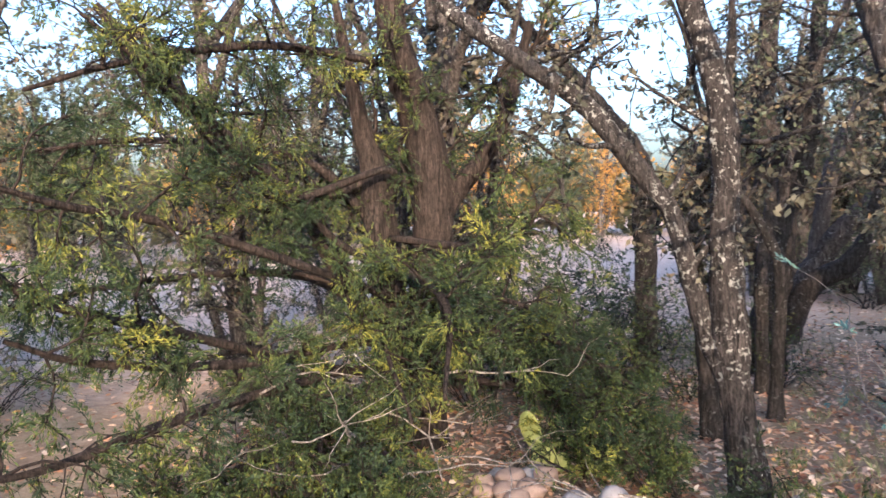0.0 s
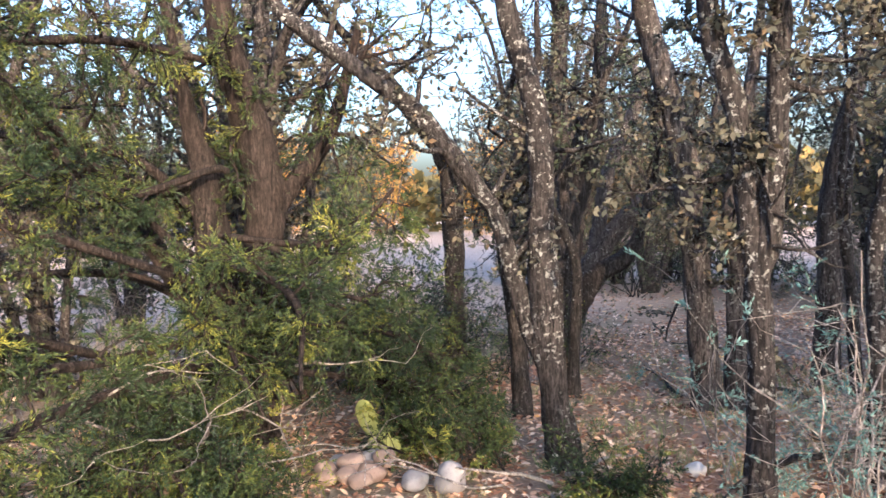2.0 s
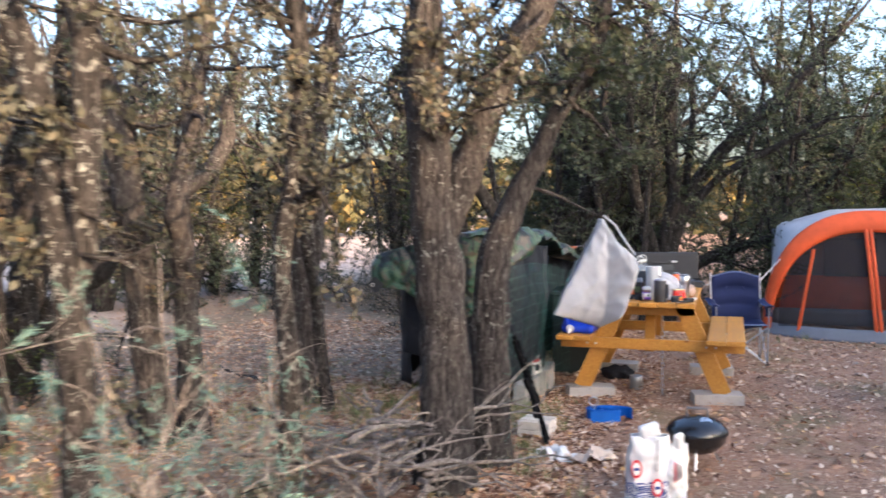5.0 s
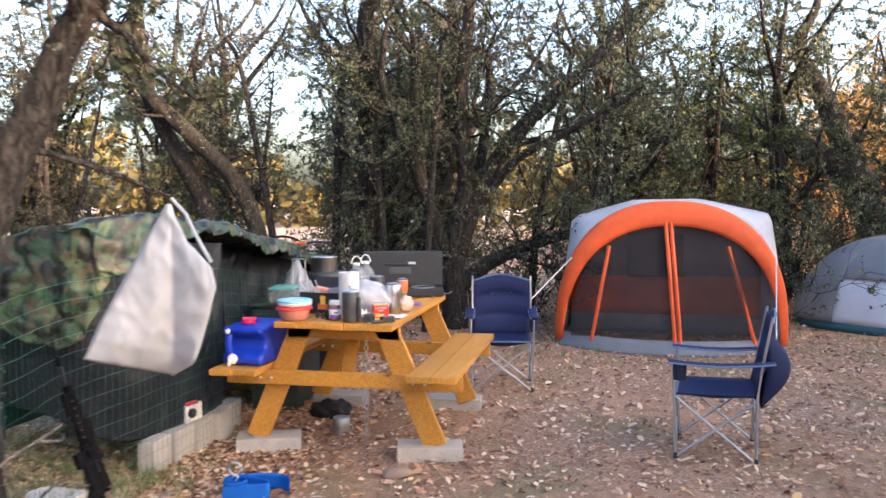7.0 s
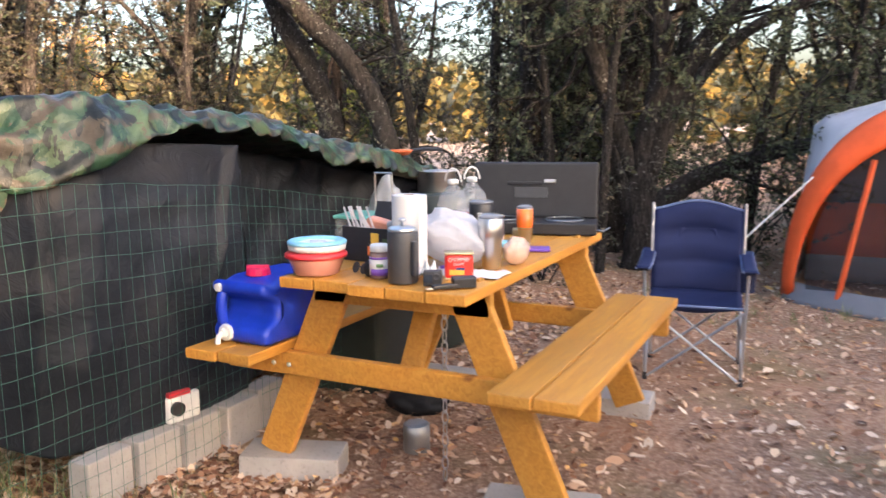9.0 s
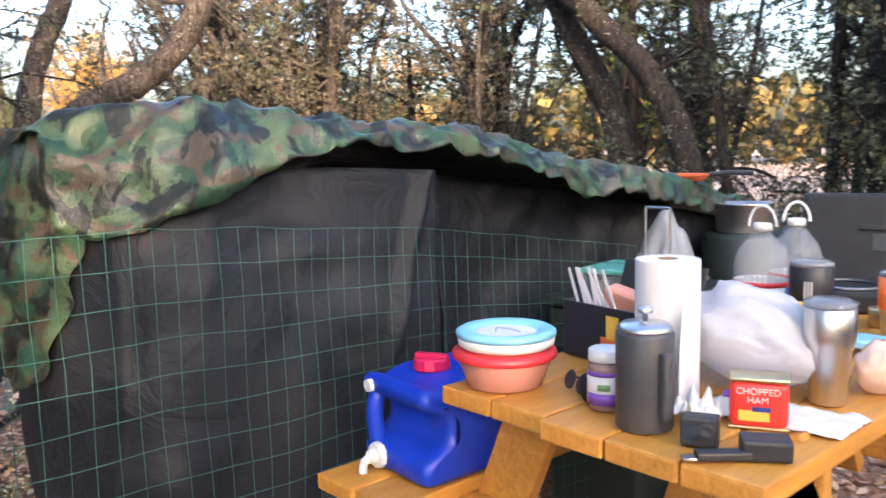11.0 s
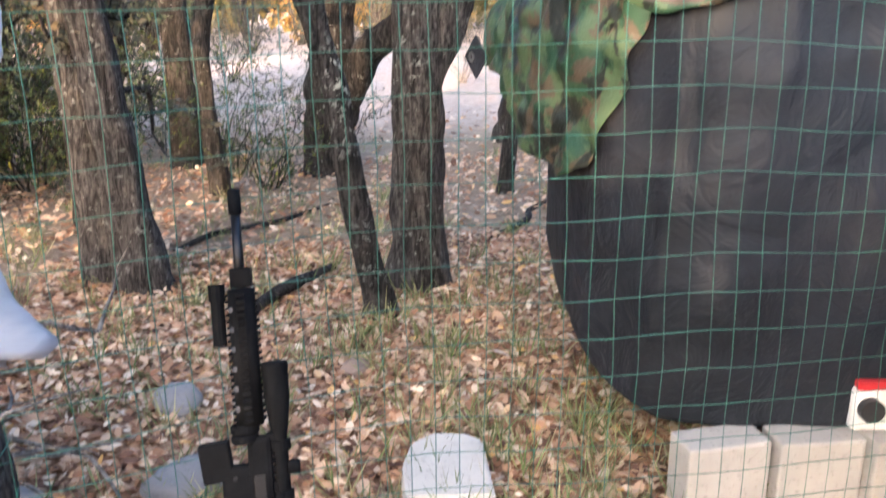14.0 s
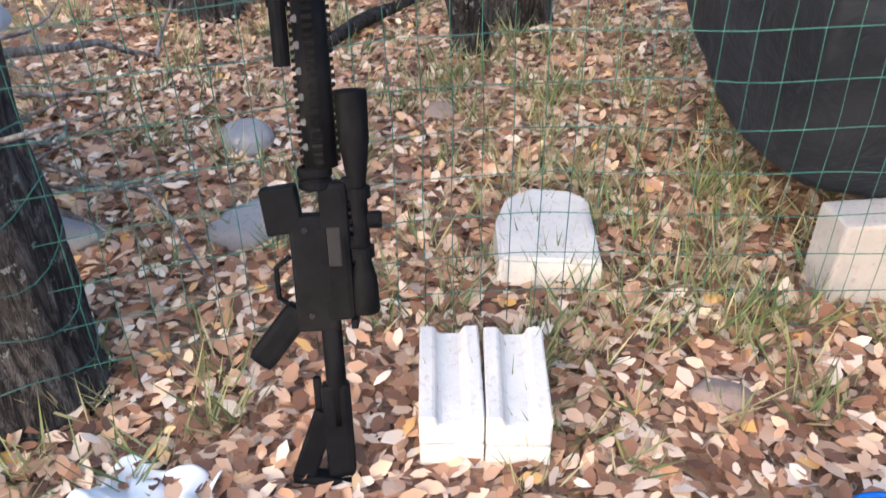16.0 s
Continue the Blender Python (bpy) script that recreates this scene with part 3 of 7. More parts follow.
oak(OAK, "thick oak stem leaning away from the table", [[(-2.2, 4.2, 0.1, 0.12), (-2.36, 4.19, 1.25, 0.10), (-2.62, 4.12, 1.83, 0.092), (-3.02, 3.99, 2.28, 0.09), (-3.45, 3.87, 2.72, 0.08), (-3.8, 3.76, 3.3, 0.06)]],
    32, BARK_DARK, LEAF_OAK, 16, 6, 22, rise=1.0, start=0.4)
oak(OAK, "stout oak leaning over the shelter", [[(-2.9, 4.29, 0.1, 0.13), (-2.98, 4.27, 1.32, 0.112), (-3.17, 4.2, 1.87, 0.105), (-3.38, 4.11, 2.3, 0.095), (-3.6, 4.01, 2.91, 0.085), (-3.66, 4.0, 3.62, 0.07)]],
    33, BARK_DARK, LEAF_OAK, 16, 6, 22, rise=1.0, start=0.4)
oak(OAK, "straight dark oak in the thicket", [[(-1.44, 5.41, 0.1, 0.136), (-1.4, 5.42, 1.79, 0.125), (-1.39, 5.42, 3.13, 0.11), (-1.42, 5.42, 3.78, 0.10)]],
    34, BARK_DARK, LEAF_OAK, 22, 6, 24, rise=1.2, reach=1.0, start=0.2)
oak(OAK, "dark oak stem in the thicket", [[(-0.78, 6.11, 0.1, 0.143), (-0.71, 6.13, 1.44, 0.125), (-0.5, 6.16, 2.5, 0.105), (-0.41, 6.18, 3.54, 0.09)]],
    35, BARK_DARK, LEAF_OAK, 22, 6, 24, rise=1.4, reach=1.0, start=0.2)
oak(OAK, "large oak with a long crooked limb beyond the tents", [
    [(6.71, 11.11, 0.1, 0.40), (6.38, 11.23, 0.75, 0.34), (5.96, 11.38, 1.84, 0.30), (5.37, 11.6, 2.37, 0.23), (4.1, 12.06, 2.86, 0.145), (3.12, 12.42, 3.16, 0.09)],
    [(5.96, 11.38, 1.84, 0.23), (5.49, 11.55, 3.25, 0.18), (5.01, 11.73, 4.3, 0.13)]],
    36, BARK_DARK, LEAF_OAK, 20, 6, 30, 0.07, rise=1.5, reach=1.5, start=0.3)
oak(OAK, "oak with an orange-brown limb curving over the shelter", [
    [(-6.6, 0.6, 0.1, 0.16), (-6.3, 0.75, 0.9, 0.14), (-5.85, 1.01, 1.57, 0.115), (-5.48, 1.46, 1.91, 0.106), (-5.28, 1.7, 2.16, 0.10), (-5.16, 1.84, 2.5, 0.10)],
    [(-6.3, 0.75, 0.9, 0.10), (-6.2, 0.9, 2.0, 0.09), (-6.0, 1.3, 3.0, 0.08)]],
    37, BARK_OAK, LEAF_OAK, 13, 5, 16, rise=1.6, start=0.45)


def juniper(label, limbs, seed, branches, twigs, sprays, reach, start=0.15, droop=0.06, size=0.05, fronds=()):
    g = Growth(seed)
    for l in limbs:
        g.limb(l, 16, 0.06, 0.16)
    g.crown(limbs, branches, twigs, sprays, size, "spray", reach, 0.05, start, droop)
    for l, n in fronds:
        g.limb(l, 6, 0.06)
        g.crown([l], n + 2, twigs, sprays, size, "spray", 0.42, 0.15, 0.25, droop)
    x, y = limbs[0][0][:2]
    return g.finish("juniper_tree", label, "tree", (x, y, 0), BARK_JUNIPER, LEAF_JUNIPER)


juniper("shaggy multi-stemmed juniper with drooping green sprays", [
    [(-4.84, -5.02, -0.05, 0.14), (-4.85, -5.03, 0.97, 0.125), (-4.82, -4.96, 1.63, 0.135), (-4.85, -5.03, 2.13, 0.13), (-4.91, -5.14, 2.61, 0.115), (-4.95, -5.23, 3.06, 0.09), (-4.9, -5.3, 4.2, 0.03)],
    [(-4.91, -5.15, 0.1, 0.11), (-4.97, -5.28, 1.26, 0.13), (-4.99, -5.31, 1.64, 0.115), (-5.0, -5.34, 1.94, 0.089), (-5.04, -5.41, 2.23, 0.061), (-5.1, -5.6, 3.3, 0.02)],
    [(-4.94, -5.22, 0.56, 0.08), (-5.14, -5.62, 1.36, 0.072), (-5.22, -5.79, 1.72, 0.064), (-5.37, -6.09, 1.99, 0.056), (-5.54, -6.45, 2.38, 0.048), (-5.8, -6.99, 3.04, 0.03)],
    [(-4.83, -4.99, 1.43, 0.08), (-4.76, -4.84, 1.74, 0.072), (-4.67, -4.66, 1.98, 0.06), (-4.6, -4.51, 2.3, 0.052), (-4.53, -4.36, 2.9, 0.03)],
    [(-4.93, -5.19, 1.87, 0.052), (-5.07, -5.48, 1.79, 0.04), (-5.34, -6.03, 1.64, 0.02)]],
    41, 9, 8, 165, 0.7, start=0.5, size=0.022, fronds=[
        ([(-4.7, -4.9, 0.8, 0.04), (-4.2, -4.5, 0.8, 0.024), (-3.6, -4.25, 0.55, 0.012)], 9),
        ([(-4.7, -4.9, 0.5, 0.03), (-4.0, -4.4, 0.42, 0.02), (-3.3, -4.1, 0.22, 0.010)], 9),
        ([(-4.93, -5.2, 0.45, 0.03), (-4.53, -6.10, 0.76, 0.024), (-3.94, -6.89, 1.07, 0.027), (-3.63, -7.48, 1.30, 0.019), (-3.45, -7.65, 1.58, 0.010)], 8),
        ([(-4.95, -5.22, 1.7, 0.03), (-4.73, -5.35, 1.90, 0.024), (-4.59, -6.06, 1.71, 0.027), (-4.48, -6.42, 1.93, 0.019), (-4.11, -7.05, 2.50, 0.010)], 8),
        ([(-4.95, -5.25, 1.2, 0.03), (-4.69, -5.74, 1.46, 0.024), (-4.63, -6.21, 1.91, 0.027), (-4.30, -6.70, 2.25, 0.019), (-4.01, -7.20, 2.57, 0.010)], 8),
        ([(-4.93, -5.2, 1.0, 0.03), (-4.44, -5.70, 1.19, 0.024), (-4.16, -6.75, 1.56, 0.027), (-3.83, -7.30, 1.67, 0.019), (-3.64, -7.60, 1.76, 0.010)], 10),
        ([(-4.9, -5.2, 0.5, 0.03), (-4.38, -5.73, 0.68, 0.024), (-3.65, -6.75, 0.72, 0.027), (-3.14, -7.38, 0.70, 0.019), (-2.98, -7.65, 0.72, 0.010)], 11),
        ([(-4.9, -5.2, 0.6, 0.03), (-4.38, -5.66, 0.84, 0.024), (-4.03, -6.51, 0.85, 0.027), (-3.67, -7.22, 0.98, 0.019), (-3.41, -7.55, 1.14, 0.010)], 10),
        ([(-4.9, -5.2, 0.3, 0.03), (-4.45, -5.66, 0.40, 0.024), (-3.9, -6.5, 0.35, 0.027), (-3.3, -7.2, 0.30, 0.010)], 11),
        ([(-4.85, -5.1, 0.9, 0.03), (-4.2, -5.6, 0.85, 0.02), (-3.55, -5.75, 0.55, 0.010)], 10),
        ([(-4.85, -5.1, 1.0, 0.03), (-4.1, -5.0, 1.1, 0.02), (-3.7, -4.75, 1.0, 0.010)], 7),
        ([(-4.85, -5.1, 0.6, 0.03), (-4.1, -6.0, 0.5, 0.02), (-3.3, -6.3, 0.25, 0.010)], 12),
        ([(-4.75, -5.38, 1.30, 0.024), (-3.57, -5.55, 1.16, 0.023), (-3.16, -5.76, 0.74, 0.010)], 8),
        ([(-4.75, -5.33, 1.45, 0.024), (-3.87, -5.03, 1.42, 0.023), (-3.52, -4.87, 1.74, 0.010)], 5),
        ([(-4.85, -5.2, 2.6, 0.024), (-4.53, -6.16, 2.60, 0.027), (-4.25, -6.98, 2.40, 0.019), (-4.01, -7.45, 2.2, 0.010)], 7),
        ([(-4.98, -5.3, 1.5, 0.04), (-5.2, -5.8, 2.0, 0.03), (-5.3, -6.9, 2.1, 0.02), (-5.2, -7.8, 1.9, 0.010)], 10),
        ([(-4.95, -5.25, 0.8, 0.04), (-5.2, -5.8, 1.2, 0.03), (-5.3, -6.9, 1.2, 0.02), (-5.2, -8.0, 1.0, 0.010)], 12)])

# ---- woods all round, from a few grown kinds ----


def wood_kinds():
    kinds = []
    for k, (leaf, woodm, n, size, nm, lab) in enumerate((
            (LEAF_OAK, BARK_DARK, 40, 0.055, "oak_tree", "slim dark-stemmed oak in the surrounding wood"),
            (LEAF_GREY, BARK_OAK, 24, 0.055, "oak_tree", "half-bare grey oak in the surrounding wood"),
            (LEAF_FALL, BARK_OAK, 15, 0.07, "oak_tree", "thin oak with orange autumn leaves"),
            (LEAF_JUNIPER, BARK_JUNIPER, 44, 0.065, "juniper_tree", "bushy green juniper in the surrounding wood"))):
        g = Growth(70 + k)
        rng = g.rng
        limbs = []
        if nm == "juniper_tree":
            limbs = [[(0, 0, -0.05, 0.12), (0.05, 0, 1.2, 0.09), (0, 0.05, 2.6, 0.05), (0, 0, 3.8, 0.015)]]
            g.limb(limbs[0], 8, 0.25)
            g.crown(limbs, 44, 5, n, size, "spray", 0.95, 0.0, 0.08, 0.04)
        else:
            trunk = [(0, 0, -0.05, 0.12), (0.06, 0.03, 0.9, 0.095), (0.0, 0.1, 1.9, 0.085), (-0.12, 0.05, 2.9, 0.07), (-0.1, 0.0, 4.0, 0.045), (0.05, 0.05, 5.2, 0.015)]
            limbs = [trunk]
            for i in range(5):
                a = i * 1.3 + rng.uniform(-0.4, 0.4)
                z = 1.3 + i * 0.5
                c, s = math.cos(a), math.sin(a)
                limbs.append([(0, 0.05, z, 0.05), (0.5 * c, 0.5 * s, z + 0.7, 0.042), (1.0 * c, 1.0 * s, z + 1.2, 0.03), (1.3 * c, 1.4 * s, z + 1.9, 0.012)])
            for i in range(3):
                a = i * 2.1 + rng.uniform(0, 1)
                c, s = math.cos(a), math.sin(a)
                limbs.append([(0.1 * c, 0.1 * s, -0.05, 0.05), (0.35 * c, 0.3 * s, 1.0, 0.042), (0.5 * c, 0.6 * s, 2.2, 0.035), (0.95 * c, 0.8 * s, 3.6, 0.012)])
            for l in limbs:
                g.limb(l, 8, 0.25)
            g.crown(limbs, 11, 5, n, size, "oak", 0.95, 0.2, 0.12)
            g.crown([trunk[:4]], 12, 5, n // 2, size, "oak", 0.8, 0.1, 0.15)
        kinds.append(g.finish(nm, lab, "tree", (0, 0, 0), woodm, leaf, "surrounding wood"))
    return kinds


def plant_woods():
    kinds = wood_kinds()
    rng = np.random.default_rng(5)
    spots = []

    def put(x, y, k, s):
        # leaves out unseen trees where the low sun should reach the juniper
        if x > 0 and -2.8 < (x + 3.9) * 0.371 + (y + 5.5) * 0.928 < 0.70:
            return
        spots.append((x, y))
        m = pose(x, y, -0.03, rng.uniform(-5, 5), rng.uniform(-5, 5), rng.uniform(0, 360)) @ Matrix.Scale(s, 4)
        if used[k]:
            copy_thing(kinds[k], m).scale = (s, s, s)
        else:
            kinds[k].matrix_basis, used[k] = m, True

    used = [False] * 4
    # x range, y range, count, kinds to draw from, size
    for x0, x1, y0, y1, n, pick, lo, hi in (
            (-11, -6.4, -12, -4.2, 6, (1, 1, 0), 0.8, 1.3), (-11, -8, -3.8, -2.6, 2, (1,), 0.8, 1.0), (-12, -8, 2.4, 5, 3, (1,), 0.9, 1.2), (-13, -7, 3.2, 9, 6, (1, 0, 3), 0.75, 1.1), (-40, -25, -26, 24, 34, (2, 2, 1, 0), 0.9, 1.5),
            (-8, -3.5, 5.5, 12, 6, (1, 1, 3), 0.75, 1.1), (-3, 2.5, 7.0, 13, 7, (0, 1, 3), 0.75, 1.2), (1.5, 6, 7.6, 10, 5, (3, 0), 0.75, 1.2), (3, 12, 12.5, 22, 9, (0, 2, 3), 0.75, 1.2),
            # out of view from here on: trees added mostly to block the low sun
            (7.5, 14, 0, 11, 7, (0, 3), 0.75, 1.2), (6.5, 13, -13, 0, 12, (0, 3, 0), 0.8, 1.1), (-4, 5, -18, -12.5, 6, (0, 1, 3), 0.75, 1.2),
            (16, 26, -20, 6, 34, (0, 3, 0), 1.15, 1.6)):
        for _ in range(n):
            for _ in range(30):
                x, y = rng.uniform(x0, x1), rng.uniform(y0, y1)
                if all((x - a) ** 2 + (y - b) ** 2 > 1.2 for a, b in spots):
                    break
            put(x, y, pick[rng.integers(len(pick))], rng.uniform(lo, hi))
    put(-6.6, -3.9, 1, 1.2)
    # unseen junipers added to keep the sun off the shelter and litter
    put(5.5, -2.9, 3, 1.1)
    put(6.9, -3.5, 3, 1.2)
    put(5.2, -3.9, 3, 1.1)


plant_woods()


def far_woods():
    """The distant tree line, one sheet of leaf clumps all round."""
    rng = np.random.default_rng(9)
    n = 26000
    a = rng.uniform(0, 2 * math.pi, n)
    r = rng.uniform(48, 62, n)
    top = 4.6 + 2.0 * np.sin(a * 9) * np.sin(a * 23 + 1) + 0.8 * np.sin(a * 61)
    z = top * rng.random(n) ** 0.8
    P = np.stack([r * np.cos(a), r * np.sin(a), z], 1)
    q = leaf_quads(P, unit(rng, n), unit(rng, n), rng.uniform(0.5, 1.3, n), 0.4)
    faces = np.arange(4 * n).reshape(-1, 4).tolist()
    ob = new("far_woods", mesh_from("far_woods", q.tolist(), faces, LEAF_FAR))
    tagged(ob, "distant line of scrubby autumn woods", "woods", kind="stuff")


far_woods()

# ---- picnic table ----


def picnic_table():
    t = thing("picnic_table", (0, 0.76, 0.02), "orange-stained wooden picnic table with attached benches, raised on concrete blocks", "picnic table")

    def board(name, sx, sy, sz, at, rot=(0, 0, 0), bev=0.006):
        x, y, z = at
        m = pose(x, y - 0.76, z - 0.02, *rot)
        return part(name, box(sx, sy, sz, bevel=bev), WOOD, t, m=m)

    for i in range(5):
        x = (i - 2) * 0.144
        y0 = 0.0 if i < 2 else -0.022
        board("tabletop_board", 0.139, 1.545 - y0, 0.038, (x, (1.545 + y0) / 2, 0.811))
    for s in (-1, 1):
        for k in range(2):
            board("bench_board", 0.139, 1.56, 0.038, (s * (0.517 + 0.144 * k), 0.71 + 0.008 * k * s, 0.534))
    for y in (0.21, 1.33):
        board("cross_beam", 1.46, 0.038, 0.089, (0, y - 0.04, 0.468))
        board("top_cleat", 0.70, 0.038, 0.085, (0, y, 0.748))
        for s in (-1, 1):
            a = math.degrees(math.atan2(0.30, 0.69))
            board("leg", 0.137, 0.036, 0.80, (s * 0.405, y - 0.001, 0.448), (0, -s * a, 0))
    for y, s in ((0.30, 1), (1.24, -1)):
        board("brace", 0.085, 0.038, 0.52, (-0.02, y + s * 0.13, 0.615), (-s * 32, 0, 0))
    for y in (0.148, 1.268):
        for x in (-0.51, -0.44, 0.44, 0.51):
            part("bolt", lathe([(0, 0), (0.010, 0), (0.010, 0.004), (0.006, 0.007), (0, 0.007)], 8), STEEL, t, m=pose(x, y - 0.76, 0.445, 90, 0, 0))
    return t


STEEL = metal("steel", (0.55, 0.55, 0.56), 0.3)
picnic_table()


def slab_block(at, turn, size=(0.39, 0.19, 0.10), mat=None, label="grey solid concrete block under a table leg", group="blocks under the table"):
    b = box(*size, bevel=0.008, seg=2)
    for v in b.verts:
        v.co += Vector((noise.noise(v.co * 21), noise.noise(v.co * 23 + Vector((3, 0, 0))), noise.noise(v.co * 19 + Vector((0, 7, 0))))) * 0.004
    ob = part("concrete_block", b, mat or CONCRETE)
    ob.matrix_world = pose(at[0], at[1], at[2] + size[2] / 2, 0, 0, turn)
    tagged(ob, label, "concrete block", group)
    return ob


for x, y, a in ((-0.50, 0.24, 20), (0.52, 0.235, 12), (-0.42, 1.40, 2), (0.45, 1.42, 4)):
    slab_block((x, y, -0.01), a)

# ---- tarp shelter ----


def sheet(name, fn, nu, nv, mat, parent, label="", thick=0.003):
    """A thin draped sheet from a function of u and v in 0..1."""
    verts = [fn(i / nu, j / nv) for j in range(nv + 1) for i in range(nu + 1)]
    w = nu + 1
    faces = [(j * w + i, j * w + i + 1, j * w + w + i + 1, j * w + w + i) for j in range(nv) for i in range(nu)]
    ob = part(name, mesh_from(name, verts, faces, mat, True), None, parent, label)
    s = ob.modifiers.new("thickness", "SOLIDIFY")
    s.thickness = thick
    return ob


def along(points, u):
    """A point at u of a polyline's length."""
    p = [np.array(q, float) for q in points]
    d = [np.linalg.norm(b - a) for a, b in zip(p, p[1:])]
    s = u * sum(d)
    for a, b, k in zip(p, p[1:], d):
        if s <= k:
            return a + (b - a) * s / k
        s -= k
    return p[-1]


def rounded(points, rounds=2):
    p = [np.array(q, float) for q in points]
    for _ in range(rounds):
        q = [p[0]]
        for a, b in zip(p, p[1:]):
            q += [a * 0.75 + b * 0.25, a * 0.25 + b * 0.75]
        p = q + [p[-1]]
    return p


def lerp_table(x, table):
    return float(np.interp(x, [a for a, _ in table], [b for _, b in table]))


def shelter():
    o = (-1.5, 0.6, 0.0)
    t = thing("tarp_shelter", o, "low storage shelter draped in black plastic sheet under a camouflage tarp", "shelter")
    loop = rounded([(-1.95, -0.42), (-1.45, -0.52), (-1.22, -0.50), (-0.985, -0.34), (-0.97, 0.0), (-0.945, 0.52)])

    def wrinkle(p, s):
        return noise.noise(p * 3.0) * 0.03 * s + noise.noise(p * 7.5 + Vector((4, 1, 2))) * 0.013 * s

    def front(u, v):
        x, y = along(loop, u)
        foot = lerp_table(u, [(0, 0.42), (0.30, 0.34), (0.40, 0.24), (0.50, 0.185), (1.0, 0.19)])
        top = lerp_table(u, [(0, 1.18), (0.42, 1.15), (0.54, 1.17), (0.63, 1.23), (0.72, 1.28), (0.8, 1.28), (1, 1.26)])
        z = foot + (top - foot) * v
        p = Vector((x, y, z))
        swell = 0.05 * math.sin(math.pi * v) * (1 if u < 0.9 else (1 - u) * 10)
        k = wrinkle(p, 1.2) + swell
        fold = 0.040 * math.exp(-((u - 0.975 - 0.20 * (v - 1)) / 0.014) ** 2) * max(0.0, min(1.0, (v - 0.3) * 3))
        fold += 0.018 * math.exp(-((u - 0.50 - 0.05 * (v - 1)) / 0.012) ** 2) * min(1.0, (1 - v) * 4)
        fold += 0.010 * math.exp(-((u - 0.62 - 0.10 * (v - 1)) / 0.010) ** 2) * v
        fold += 0.018 * math.exp(-((v - 0.80 - 0.25 * (u - 0.75) ** 2) / 0.03) ** 2) * math.exp(-((u - 0.75) / 0.1) ** 2)
        return (x + k * 0.9 + fold - o[0], y - k * 0.25 * (1 - u) - o[1], z - o[2])

    sheet("front_sheet", front, 130, 60, BLACK_SHEET, t, "sagging black plastic sheet")
    inner = rounded([(-0.945, 0.52), (-1.15, 0.75), (-1.22, 1.2), (-1.12, 1.75), (-0.95, 2.3)])

    def side(u, v):
        x, y = along(inner, u)
        z = 0.15 + (lerp_table(u, [(0, 1.26), (0.5, 1.16), (1, 0.98)]) - 0.15) * v
        p = Vector((x, y, z))
        k = wrinkle(p, 2.2)
        return (x + k - o[0], y - o[1], z - o[2])

    sheet("side_sheet", side, 70, 40, BLACK_SHEET, t, "shadowed black plastic sheet")

    edge = [(-0.55, 1.16), (-0.40, 1.10), (-0.30, 1.15), (-0.05, 1.25), (0.2, 1.315), (0.52, 1.285), (0.8, 1.24), (1.07, 1.19), (1.5, 1.11), (1.9, 1.04), (2.4, 0.93), (2.7, 0.84)]
    ridge = [(-0.55, 1.38), (-0.45, 1.41), (-0.2, 1.435), (0.1, 1.43), (0.5, 1.385), (1.07, 1.29), (1.9, 1.15), (2.7, 0.98)]

    def crumple(p, s):
        a = 1 - abs(noise.noise(p * 5.0)) * 2
        b = 1 - abs(noise.noise(p * 11.0 + Vector((3, 8, 1)))) * 2
        return s * (0.020 * a + 0.011 * b + 0.03 * noise.noise(p * 2.2))

    def camo(u, v):
        y = -0.53 + 3.18 * u
        lip, top = lerp_table(y, edge), lerp_table(y, ridge)
        if v < 0.25:
            w = v / 0.25
            x = -0.915 - 0.16 * w ** 1.5
            z = lip + (top - lip) * math.sin(w * math.pi / 2)
            x -= 0.22 * max(0.0, min(1.0, (-0.2 - y) / 0.33))
        else:
            w = (v - 0.25) / 0.75
            x = -1.075 - 1.15 * w
            z = top - 0.06 * math.sin(w * math.pi) - 0.30 * w ** 3
            x -= 0.22 * max(0.0, min(1.0, (-0.2 - y) / 0.33)) * (1 - w)
        p = Vector((x, y, z))
        k = crumple(p, 1.9 if v < 0.3 else 1.3)
        return (x + k * 0.6 - o[0], y + crumple(p + Vector((9, 0, 0)), 0.7) - o[1], z + k * 0.8 - o[2])

    sheet("camouflage_tarp", camo, 240, 70, CAMO, t, "rumpled green and brown camouflage tarp")
    bend = rounded([(-1.06, -0.40), (-1.20, -0.57), (-1.40, -0.62), (-1.75, -0.64), (-2.17, -0.62)], 2)

    def hang(u, v):
        # the end of the tarp hanging down over the corner
        x, y = along(bend, u)
        low = lerp_table(u, [(0, 1.22), (0.10, 1.05), (0.22, 0.78), (0.32, 0.73), (0.5, 0.80), (0.75, 0.95), (1, 0.97)])
        top = lerp_table(u, [(0, 1.41), (0.4, 1.40), (1, 1.22)])
        z = low + (top - low) * v
        p = Vector((x, y, z))
        inward = 0.10 * v ** 2
        k = crumple(p, 1.3)
        return (x - o[0] + k * 0.5, y + inward + k - o[1], z - o[2])

    sheet("hanging_end", hang, 90, 60, CAMO, t, "hanging end of the camouflage tarp")
    part("grommet", lathe([(0.008, 0), (0.016, 0), (0.017, 0.003), (0.008, 0.004), (0.008, 0)], 14), STEEL, t, m=pose(-2.11 - o[0], -0.64 - o[1], 0.99, 90, 0, 20))
    part("corner_flap", box(0.10, 0.006, 0.10, (0, 0, 0), (0, 45, 0), 0.002), BLACK_SHEET, t, m=pose(-2.09 - o[0], -0.63 - o[1], 0.99, 0, 0, 20))
